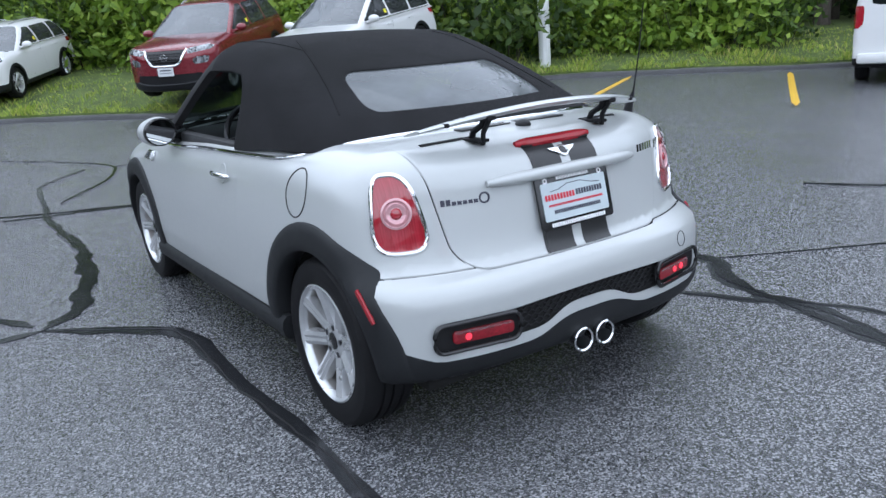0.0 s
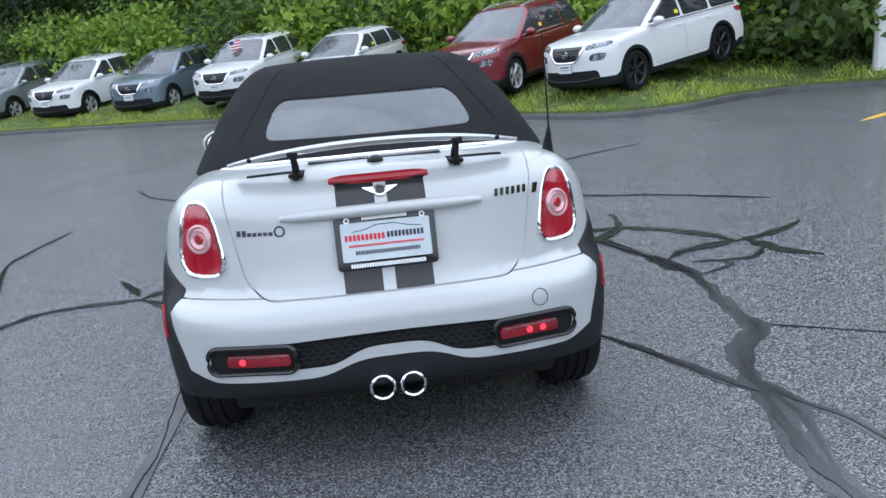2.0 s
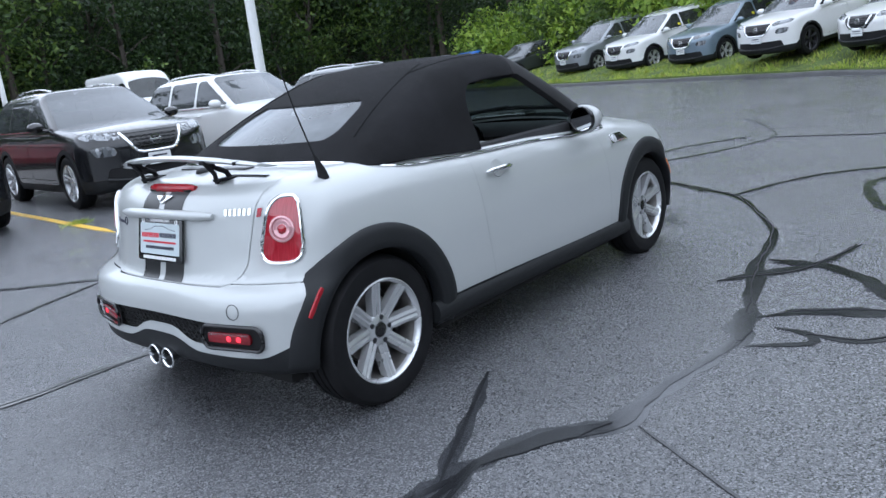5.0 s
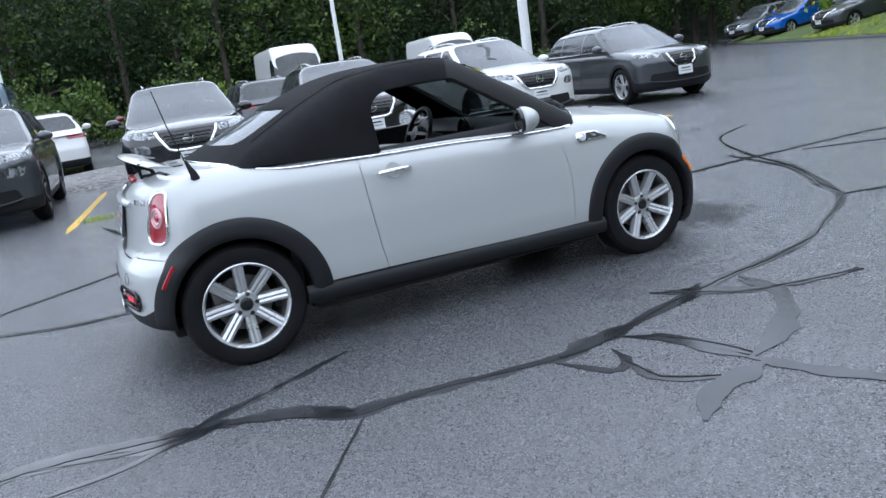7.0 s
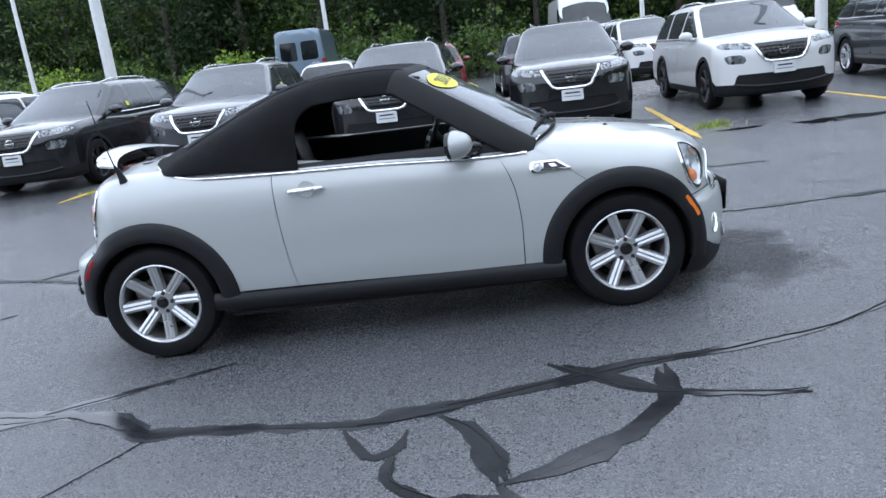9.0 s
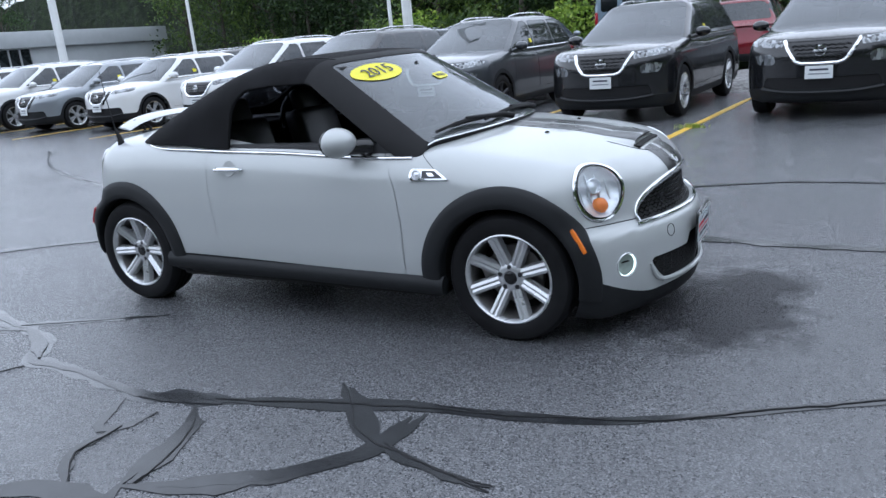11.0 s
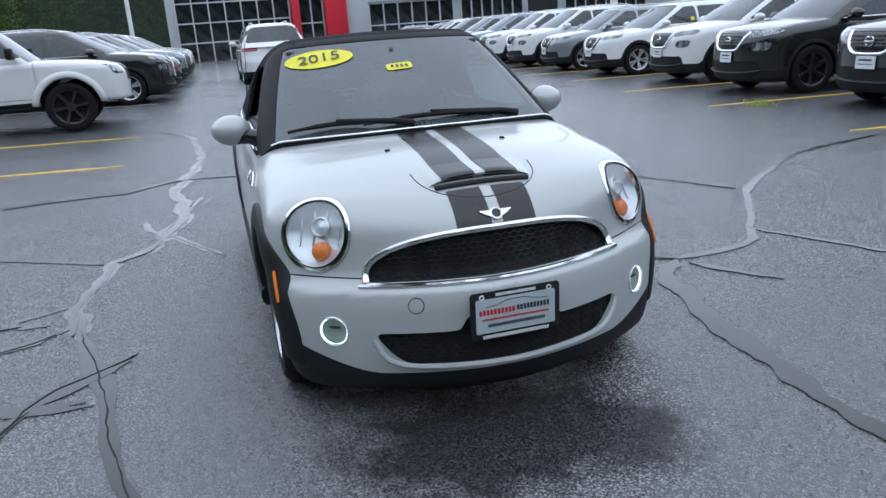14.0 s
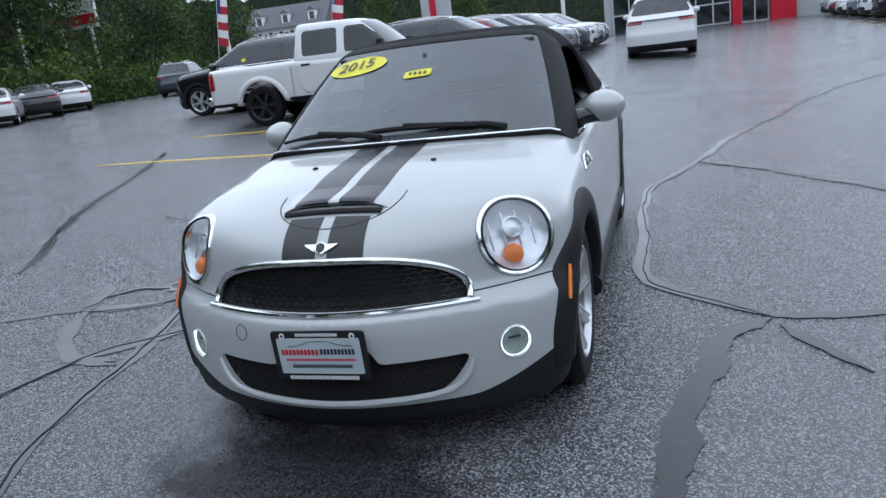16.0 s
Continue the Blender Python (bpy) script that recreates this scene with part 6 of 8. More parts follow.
st = screen_patch("year_sticker", "yellowfilm", 1.672, -0.365, 0.072, 0.168, "yellow oval windscreen sticker with a year", 0.0015)
cu = bpy.data.curves.new("year", "FONT")
cu.body, cu.size, cu.extrude, cu.align_x, cu.align_y = "2015", 0.108, 0.0006, "CENTER", "CENTER"
tmp = new("year", cu)
bpy.context.view_layer.update()
me = bpy.data.meshes.new_from_object(tmp)
bpy.data.objects.remove(tmp)
me.materials.append(M["ink"])
c0 = on_screen(1.672, -0.365)
e0, e1 = on_screen(1.665, -0.36), on_screen(1.64, -0.385)
xa = Vector(on_screen(1.660, -0.28) - on_screen(1.684, -0.45)).normalized()
za = Vector(top_skin.normal_at(c0))
ya = za.cross(xa)
yr = new("year", me)
yr.parent = st
yr.matrix_basis = Matrix(((xa.x, ya.x, za.x, c0[0]), (xa.y, ya.y, za.y, c0[1]), (xa.z, ya.z, za.z, c0[2]), (0, 0, 0, 1))) @ Matrix.Translation((0, 0, 0.006))
tagged(yr, "dark printed year")
st2 = screen_patch("stock_sticker", "yellowfilm", 1.79, 0.0, 0.026, 0.066, "small yellow windscreen sticker", 0.0015, False)
bm = bmesh.new()
for i in range(4):
    c0 = on_screen(1.79, -0.036 + 0.024 * i)
    slab(bm, rounded(0.013, 0.024, 0.004, 2), 0.001, facing(c0, top_skin.normal_at(c0)) @ Matrix.Translation((0, 0, 0.003)))
part("print_bars", bm, M["ink"], st2)

# cabin: tub, dashboard, seats, wheel, hoops
bm = bmesh.new()
box(bm, (1.15, 0, 0.25), (2.0, 1.36, 0.04), 0.01)
box(bm, (0.30, 0, 0.60), (0.05, 1.36, 0.7), 0.01)
box(bm, (2.02, 0, 0.55), (0.05, 1.36, 0.6), 0.01)
box(bm, (0.22, 0, 0.955), (0.34, 1.30, 0.03), 0.01)
part("cabin_tub", bm, M["interior"], P_, "black cabin lining")
for s in (1, -1):
    bm = bmesh.new()
    box(bm, (1.32, s * 0.68, 0.62), (1.3, 0.06, 0.64), 0.02)
    box(bm, (1.30, s * 0.64, 0.70), (0.7, 0.06, 0.10), 0.02)
    part("door_lining", bm, M["interior"], P_, "black door lining")
bm = bmesh.new()
tube(bm, [(1.83 - 0.25 * (y / 0.66) ** 2 * 0.4, y, 0.875) for y in np.linspace(-0.66, 0.66, 13)], 0.13, 14, flat=0.55, up=(0, 0, 1))
box(bm, (2.02, 0, 0.89), (0.36, 1.24, 0.02), 0.008)
dash = part("dashboard", bm, M["interior"], P_, "black dashboard")
bm = bmesh.new()
lathe(bm, [(0.10, 0.0), (0.105, 0.02), (0.095, 0.025), (0.09, 0.01), (0.0, 0.012)], 32, Matrix.Translation((1.70, 0, 0.86)) @ Matrix.Rotation(radians(90), 4, "Z"))
part("dial", bm, M["blackgloss"], dash, "large round dial")
bm = bmesh.new()
sw = Matrix.Translation((1.50, 0.35, 0.88)) @ Matrix.Rotation(radians(90), 4, "Z") @ Matrix.Rotation(radians(24), 4, "X")
tube(bm, [sw @ Vector((0.18 * math.cos(a), 0, 0.18 * math.sin(a))) for a in np.linspace(0, 2 * math.pi, 36, endpoint=False)], 0.016, 8, closed=True)
for a in (0, 180, 250, 290):
    tube(bm, [sw @ Vector((0, 0.01, 0)), sw @ Vector((0.18 * math.cos(radians(a)), 0, 0.18 * math.sin(radians(a))))], [0.03, 0.012], 6)
lathe(bm, [(0.0, 0.035), (0.05, 0.03), (0.065, 0.0), (0.05, -0.04)], 24, sw)
tube(bm, [sw @ Vector((0, -0.02, 0)), (1.85, 0.35, 0.75)], 0.04, 8)
part("steering_wheel", bm, M["leather"], P_, "black steering wheel")
for s in (1, -1):
    bm = bmesh.new()
    box(bm, (0.98, s * 0.35, 0.50), (0.5, 0.46, 0.16), 0.05, segments=3)
    box(bm, (0, 0, 0.27), (0.14, 0.44, 0.56), 0.05, Matrix.Translation((0.72, s * 0.35, 0.50)) @ Matrix.Rotation(radians(-16), 4, "Y"), 3)
    box(bm, (0, 0, 0.60), (0.09, 0.25, 0.17), 0.04, Matrix.Translation((0.72, s * 0.35, 0.50)) @ Matrix.Rotation(radians(-16), 4, "Y"), 3)
    part("seat", bm, M["leather"], P_, "black leather seat")
    bm = bmesh.new()
    tube(bm, [(0.47, s * (0.35 + 0.17 * math.cos(a)), 0.93 + 0.19 * max(math.sin(a), -0.3)) for a in np.linspace(-0.3, math.pi + 0.3, 17)], 0.018, 8)
    part("roll_hoop", bm, M["blackgloss"], P_, "black roll hoop")
bm = bmesh.new()
box(bm, (1.66, 0.0, 1.225), (0.035, 0.20, 0.065), 0.015)
tube(bm, [(1.67, 0, 1.23), (1.64, 0, 1.285)], 0.012, 6)
part("inside_mirror", bm, M["blackgloss"], P_, "inside mirror")
for s in (1, -1):
    bm = bmesh.new()
    box(bm, (0, 0, 0), (0.16, 0.42, 0.02), 0.008, Matrix.Translation((1.42, s * 0.3, 1.30)) @ Matrix.Rotation(radians(6), 4, "Y"))
    part("sun_visor", bm, M["interior"], P_, "folded sun visor")
bm = bmesh.new()
box(bm, (1.3, 0, 0.2), (3.3, 1.16, 0.06), 0.02)
box(bm, (1.23, 0, 0.205), (1.75, 1.52, 0.05), 0.02)
part("underbody", bm, M["dark"], P_)

# ---- parked cars: nose at the origin, pointing along +x ----
car_wheels = {}


def car_wheel(kind):
    """A plainer wheel for the parked cars, radius 0.36."""
    if kind in car_wheels:
        return car_wheels[kind]
    w = group_of("wheel")
    s = 0.36
    bm = bmesh.new()
    lathe(bm, [(s * r, a) for r, a in ((0.66, 0.10), (0.72, 0.112), (0.86, 0.115), (0.95, 0.105), (0.99, 0.08), (1.0, 0.04), (0.985, 0.035), (1.0, 0.03), (1.0, -0.03), (0.99, -0.08), (0.9, -0.11), (0.66, -0.1))], 32)
    part("tyre", bm, M["tyre"], w, "black tyre")
    dark = kind == "dark"
    bm = bmesh.new()
    lathe(bm, [(s * r, a) for r, a in ((0.70, 0.104), (0.69, 0.11), (0.65, 0.10), (0.62, 0.05), (0.6, -0.05))], 32)
    n = 6 if dark else 5
    for i in range(n):
        for off in ((0.0,) if dark else (-0.11, 0.11)):
            a = 2 * math.pi * i / n + off * 1.4
            t = bmesh.new()
            rows = [[t.verts.new((s * r, y + dy, (0.03 if dark else 0.02) * (0.7 + r) * dx)) for dx, dy in ((-1, -0.02), (-0.6, 0.004), (0.6, 0.004), (1, -0.02))] for r, y in ((0.12, 0.07), (0.4, 0.085), (0.66, 0.10))]
            for p, q in zip(rows, rows[1:]):
                for j in range(3):
                    t.faces.new((p[j], p[j + 1], q[j + 1], q[j]))
            t.transform(Matrix.Rotation(-a, 4, "Y"))
            tmp = bpy.data.meshes.new("tmp")
            t.to_mesh(tmp), t.free()
            bm.from_mesh(tmp)
            bpy.data.meshes.remove(tmp)
    lathe(bm, [(0.07, 0.05), (0.065, 0.085), (0.0, 0.09)], 16)
    part("rim", bm, M["alloydark" if dark else "alloy"], w, "black alloy rim" if dark else "silver alloy rim")
    bm = bmesh.new()
    lathe(bm, [(0.225, 0.02), (0.0, 0.02)], 24)
    part("wheel_back", bm, M["dark"], w)
    car_wheels[kind] = w
    w.location = (0, 0, -50)
    return w


def round_rect(y, z, cy, cz, hw, hh, r):
    a, b = np.abs(y - cy) - hw + r, np.abs(z - cz) - hh + r
    return np.where((a > 0) & (b > 0), np.hypot(np.maximum(a, 0), np.maximum(b, 0)) - r, np.maximum(a, b) - r)


def dealer_plate(m, parent):
    bm = bmesh.new()
    slab(bm, rounded(0.31, 0.155, 0.01, 3), 0.01, m)
    pl = part("number_plate", bm, M["dealer"], parent, "white dealer plate")
    bm = bmesh.new()
    slab(bm, rounded(0.21, 0.022, 0.006, 2), 0.002, m @ Matrix.Translation((0, 0.03, 0.011)))
    part("print_bar", bm, M["ink"], pl)
    bm = bmesh.new()
    slab(bm, rounded(0.24, 0.014, 0.004, 2), 0.002, m @ Matrix.Translation((0, -0.02, 0.011)))
    part("print_bar", bm, M["grey"], pl)
    return pl


def make_crossover(name, d, label):
    """A five-door crossover or, with a low roof, a saloon. d: its lines and sizes."""
    car = group_of(name)
    tagged(car, label, "car")
    L, W, H = d["length"], d["half"], d["height"]
    fa, ra = -d["overhang"], -d["overhang"] - d["wheelbase"]
    R, hz = 0.36 * d["wheel"], 0.36 * d["wheel"]
    bonnet_z, belt_z = d["bonnet"], d["belt"]
    cowl = d["cowl"]
    top = track((-L - 0.1, belt_z - 0.12), (-L + 0.12, belt_z), (-L + 0.6, belt_z + 0.05), (cowl - 0.9, belt_z + 0.03), (cowl - 0.1, bonnet_z + 0.03), (cowl + 0.25, bonnet_z), (-0.55, bonnet_z - 0.05), (-0.18, bonnet_z - 0.13), (0.02, bonnet_z - 0.25))
    nose = track((0.18, -0.14), (0.27, -0.03), (0.4, 0.0), (0.62 + d["raise"], 0.0), (0.76 + d["raise"], -0.015), (0.88 + d["raise"], -0.06), (1.05 + d["raise"], -0.25))
    tail = track((0.2, -L + 0.12), (0.35, -L + 0.02), (0.6, -L), (0.8, -L + 0.05), (belt_z, -L + 0.12), (belt_z + 0.2, -L + 0.25))
    leanf = track((0.2, 0.94), (0.35, 0.985), (0.6, 1.0), (0.85, 0.985), (belt_z, 0.95), (belt_z + 0.15, 0.88))

    def low(p):
        x, y, z = p[:, 0], np.abs(p[:, 1]), p[:, 2]
        a = (z - top(x) + 0.07 * y * y) * 0.95
        b = y - W * leanf(z)
        f = smax(a, b, 0.12)
        f = smax(f, x - nose(z) + 0.26 * (y / 0.8) ** 2.8, 0.12)
        f = smax(f, tail(z) + 0.16 * (y / 0.8) ** 3 - x, 0.1)
        return smax(f, 0.2 - z, 0.05)

    xa, xb = -L + 0.7, -0.75
    body = Skin(low, ((xa, 0, 0.6), (xb, 0, 0.6)), 40, 20, 76)
    bodyx = body.outside(lambda p: both(either(np.hypot(p[:, 0] - fa, p[:, 2] - hz), np.hypot(p[:, 0] - ra, p[:, 2] - hz)) - R * 1.09, 0.5 - np.abs(p[:, 1])))
    clad = lambda p: either(p[:, 2] - 0.33 - 0.06 * (np.abs(p[:, 0] + L / 2) > L / 2 - 0.5), both(either(np.hypot(p[:, 0] - fa, p[:, 2] - hz), np.hypot(p[:, 0] - ra, p[:, 2] - hz)) - R * 1.09 - d["clad"], 0.5 - np.abs(p[:, 1])))
    trim, bodyx = bodyx.cut(clad)
    trim.emit("lower_cladding", M["cladding"], car, "black plastic cladding", lip=0.02)
    up = d["raise"]  # how far the face of the car sits above that of a low car
    g_out = lambda p: both(np.abs(p[:, 1]) - (0.40 - 0.9 * np.clip(0.74 + up - p[:, 2], 0, 0.3)), np.abs(p[:, 2] - 0.70 - up) - 0.145, -0.6 - p[:, 0])
    grille, bodyx = bodyx.cut(g_out)
    grille.emit("grille", M["blackgloss"], car, "black mesh grille", offset=-0.012, lip=0.0)
    hl = lambda p: both(round_rect(np.abs(p[:, 1]), p[:, 2], 0.64, d["lamp"] + 0.10 * (np.abs(p[:, 1]) - 0.6), 0.21, 0.045, 0.03), -0.9 - p[:, 0])
    lamps, bodyx = bodyx.cut(hl)
    for s in (1, -1):
        lamps.inside(lambda p: -s * p[:, 1]).emit("headlamp", M["headlight"], car, "clear headlamp", offset=0.004, lip=0.02)
    if d["lower_lamp"]:
        ll = lambda p: both(round_rect(np.abs(p[:, 1]), p[:, 2], 0.655 + 0.3 * (p[:, 2] - 0.65 - up), 0.635 + up, 0.125, 0.065, 0.02), -0.9 - p[:, 0])
        lamps, bodyx = bodyx.cut(ll)
        for s in (1, -1):
            lamps.inside(lambda p: -s * p[:, 1]).emit("main_lamp", M["headlight"], car, "clear lower lamp", offset=-0.006, lip=0.0)
    intake = lambda p: both(np.abs(p[:, 1]) - 0.66 - 0.25 * (0.45 - p[:, 2]), np.abs(p[:, 2] - 0.445) - 0.085, -0.6 - p[:, 0])
    tk, bodyx = bodyx.cut(intake)
    tk.emit("lower_intake", M["blackmatt"], car, "black lower intake", offset=-0.01, lip=0)
    tl = lambda p: both(round_rect(np.abs(p[:, 1]), p[:, 2], 0.70, belt_z - 0.10, 0.24, 0.065, 0.04), p[:, 0] + L - 0.55)
    tls, bodyx = bodyx.cut(tl)
    for s in (1, -1):
        tls.inside(lambda p: -s * p[:, 1]).emit("tail_lamp", M["tail"], car, "red tail lamp", offset=0.006, lip=0.02)
    hood, bodyx = bodyx.cut(lambda p: both(cowl + 0.02 - p[:, 0], 0.86 + up - p[:, 2] + 0.02 * np.abs(p[:, 1]), np.abs(p[:, 1]) - W + 0.10), 0.008)
    hood.emit("bonnet", M[d["paint"]], car)
    fd, bodyx = bodyx.cut(lambda p: both(cowl - 1.12 - p[:, 0], p[:, 0] - cowl + 0.12 + 0.12 * np.clip(p[:, 2] - 0.7, 0, 1), 0.5 - np.abs(p[:, 1]), 0.40 - p[:, 2]), 0.008)
    rd, bodyx = bodyx.cut(lambda p: both(cowl - 2.05 - p[:, 0] + 0.5 * np.clip(0.6 - p[:, 2], 0, 1), p[:, 0] - cowl + 1.128, 0.5 - np.abs(p[:, 1]), 0.40 - p[:, 2]), 0.008)
    for s in (1, -1):
        fd.inside(lambda p: -s * p[:, 1]).emit("front_door", M[d["paint"]], car)
        rd.inside(lambda p: -s * p[:, 1]).emit("rear_door", M[d["paint"]], car)
    bodyx.emit("body", M[d["paint"]], car, lip=0.02)
    # greenhouse
    rf = d["roof_front"]
    rb = -L + d["roof_back"]
    front = track((-L, H + 0.03), (rf - 0.5, H), (rf, H - 0.05), (rf + 0.25, H - 0.17), (cowl + 0.28, bonnet_z - 0.02), (cowl + 0.6, bonnet_z - 0.25))
    rear = track((-L - 0.05, belt_z - 0.1), (-L + 0.22, belt_z + 0.08), (rb - 0.25 * d["slope"], belt_z + 0.3), (rb, H - 0.08), (rb + 0.45, H - 0.02), (rb + 1.2, H + 0.01), (0, H + 0.03))
    sides = track((belt_z - 0.15, W - 0.035), (belt_z, W - 0.06), (belt_z + 0.25, W - 0.145), (H - 0.12, W - 0.245), (H, W - 0.33))

    def upper_f(p):
        x, y, z = p[:, 0], np.abs(p[:, 1]), p[:, 2]
        a = (z - front(x + 0.22 * y * y) + 0.05 * y * y) * 0.85
        b = (z - rear(x - 0.15 * y * y) + 0.05 * y * y) * 0.8
        f = smax(smax(a, b, 0.1), y - sides(z), 0.13)
        return smax(f, belt_z - 0.18 - z, 0.02)

    gh = Skin(upper_f, ((-L + 0.9, 0, belt_z + 0.05), (cowl - 0.3, 0, belt_z + 0.05)), 40, 20, 64).outside(lambda p: p[:, 2] - belt_z + 0.06)
    uu = lambda p: p[:, 0] + 0.22 * p[:, 1] ** 2
    ws, gh = gh.cut(lambda p: both(rf + 0.06 - uu(p), np.abs(p[:, 1]) - sides(p[:, 2]) + 0.06))
    ws.emit("windscreen", M["carscreen"], car, "windscreen", offset=-0.004, lip=0)
    bw, gh = gh.cut(lambda p: both(p[:, 0] - rb + 0.04, belt_z + 0.06 - p[:, 2], p[:, 2] - H + 0.13, np.abs(p[:, 1]) - sides(p[:, 2]) + 0.08))
    bw.emit("rear_window", M["carglass"], car, "dark rear window", offset=-0.004, lip=0)
    b0 = cowl - 0.02
    for x1, x0, nm in ((cowl - 0.05, cowl - 1.09, "front"), (cowl - 1.15, cowl - 2.0, "rear"), (cowl - 2.06, -L + 0.45, "quarter")):
        zt = lambda p: np.minimum(H - 0.135, H - 0.135 - 0.55 * np.clip(p[:, 0] - (rf - 0.12), 0, 2) - 0.5 * np.clip(rb + 0.1 - p[:, 0], 0, 2))
        g = lambda p: both(x0 - p[:, 0] + 0.1 * (p[:, 2] - belt_z) * (nm == "quarter"), p[:, 0] - x1, p[:, 2] - zt(p), belt_z + 0.025 - p[:, 2], 0.3 - np.abs(p[:, 1]))
        win, gh = gh.cut(g)
        for s in (1, -1):
            win.inside(lambda p: -s * p[:, 1]).emit("side_window", M["carglass"], car, "dark side window", offset=-0.005, lip=0)
    gh.emit("roof", M[d["paint"]], car, lip=0.01)
    # cabin
    bm = bmesh.new()
    box(bm, (cowl - 0.12, 0, belt_z - 0.10), (0.75, 2 * W - 0.32, 0.14), 0.05)
    part("dashboard", bm, M["interior"], car, "dark dashboard")
    bm = bmesh.new()
    box(bm, (-L / 2 - 0.25, 0, belt_z - 0.28), (L - 2.0, 2 * W - 0.25, 0.05), 0.0)
    part("cabin_floor", bm, M["interior"], car)
    for s in (1, -1):
        bm = bmesh.new()
        tilt = Matrix.Translation((cowl - 1.12, s * 0.37, belt_z - 0.30)) @ Matrix.Rotation(radians(-14), 4, "Y")
        box(bm, (0, 0, 0.28), (0.12, 0.46, 0.54), 0.05, tilt)
        box(bm, (0.0, 0, 0.66), (0.08, 0.26, 0.17), 0.035, tilt)
        part("front_seat", bm, M["seatcloth"], car, "dark cloth seat")
        bm = bmesh.new()
        box(bm, (0, 0, 0.30), (0.12, 0.58, 0.50), 0.05, Matrix.Translation((-0.90, s * 0.02, 0)) @ tilt)
        box(bm, (0.0, 0, 0.62), (0.08, 0.24, 0.14), 0.035, Matrix.Translation((-0.90, s * 0.02, 0)) @ tilt)
        part("rear_seat", bm, M["seatcloth"], car, "dark cloth seat")
    bm = bmesh.new()
    box(bm, (rf + 0.02, 0, H - 0.20), (0.03, 0.22, 0.07), 0.012)
    part("inside_mirror", bm, M["blackmatt"], car)
    bm = bmesh.new()
    tube(bm, [(cowl - 0.56 + 0.05 * math.sin(a), 0.37 + 0.18 * math.cos(a), belt_z - 0.02 + 0.17 * math.sin(a)) for a in np.linspace(0, 2 * math.pi, 16, endpoint=False)], 0.015, 5, closed=True)
    part("steering_wheel", bm, M["interior"], car)
    # fittings
    low_at = lambda x, z, s: body.drop((x, 0, z), (0, s, 0))
    nose_pt = lambda y, z: body.drop((-1.0, y, z), (1, 0, 0))
    bm = bmesh.new()
    if d["vee"]:
        tube(bm, [nose_pt(y, z + up) + (0.006, 0, 0) for y, z in ((-0.42, 0.85), (-0.375, 0.76), (-0.32, 0.66), (-0.27, 0.60), (-0.2, 0.577), (0, 0.572), (0.2, 0.577), (0.27, 0.60), (0.32, 0.66), (0.375, 0.76), (0.42, 0.85))], 0.024, 8)
    else:
        tube(bm, [nose_pt(y, z + up) + (0.006, 0, 0) for y, z in ((-0.30, 0.83), (-0.24, 0.66), (-0.17, 0.585), (0, 0.57), (0.17, 0.585), (0.24, 0.66), (0.30, 0.83))], 0.022, 8)
    part("grille_surround", bm, M["chrome"], car, "chrome grille surround")
    bm = bmesh.new()
    for i in range(5):
        z = 0.61 + up + 0.045 * i
        hw = 0.20 + 0.13 * i / 4
        tube(bm, [Vector(nose_pt(y, z + (0.008 if j % 2 else -0.008))) + Vector((0.002, 0, 0)) for j, y in enumerate(np.linspace(-hw, hw, 17))], 0.007, 4)
    part("grille_mesh", bm, M["cladding"], car)
    bm = bmesh.new()
    q = nose_pt(0, 0.72 + up)
    lathe(bm, [(0.07, 0.0), (0.07, 0.015), (0.055, 0.017), (0.052, 0.0)], 24, facing(q, (1, 0, 0)) @ Matrix.Rotation(radians(90), 4, "X"))
    box(bm, (0, 0, 0), (0.16, 0.026, 0.014), 0.004, facing((q[0] + 0.012, 0, 0.72 + up), (1, 0, 0)))
    part("emblem", bm, M["chrome"], car, "round chrome emblem")
    dealer_plate(facing((nose_pt(0, 0.5)[0] + 0.02, 0, 0.50 + 0.75 * up), (1, 0, 0.05)), car)
    bm = bmesh.new()
    tube(bm, [nose_pt(y, 0.345 + 0.05 * (abs(y) / 0.7) ** 3) + (0.008, 0, 0) for y in np.linspace(-0.68, 0.68, 15)], 0.026, 6, flat=0.8)
    part("skid_strip", bm, M["cladding" if d["darkstrip"] else "alloy"], car, "lower bumper strip")
    for s in (1, -1):
        bm = bmesh.new()
        hub = np.array([cowl - 0.22, s * (W + 0.08), belt_z + 0.06])
        bmesh.ops.create_uvsphere(bm, u_segments=14, v_segments=8, radius=1, matrix=Matrix.Translation(hub) @ Matrix.Diagonal((0.09, 0.115, 0.075, 1)))
        tube(bm, [hub + (0, 0, -0.03), (cowl - 0.18, s * (W - 0.08), belt_z - 0.0)], 0.03, 6)
        part("door_mirror", bm, M[d["paint"] if d["paintmirror"] else "blackgloss"], car, "door mirror")
        for hx in (cowl - 0.98, cowl - 1.9):
            bm = bmesh.new()
            a = low_at(hx, belt_z - 0.13, s)
            tube(bm, [a + (-0.09, 0, 0), a + (-0.06, s * 0.03, 0), a + (0.06, s * 0.03, 0), a + (0.09, 0, 0)], 0.011, 6)
            part("door_handle", bm, M[d["paint"]], car)
        if d["rails"]:
            bm = bmesh.new()
            pts = [gh.drop((x, 0, belt_z + 0.1), Vector((0, s * 0.60, 0.56)).normalized()) + (0, 0, 0.035 * min(1, 6 * q * (1 - q))) for q, x in ((q, rb + 0.1 + (rf - rb - 0.2) * q) for q in np.linspace(0, 1, 9))]
            tube(bm, pts, 0.016, 6)
            part("roof_rail", bm, M["alloy"], car, "silver roof rail")
        bm = bmesh.new()
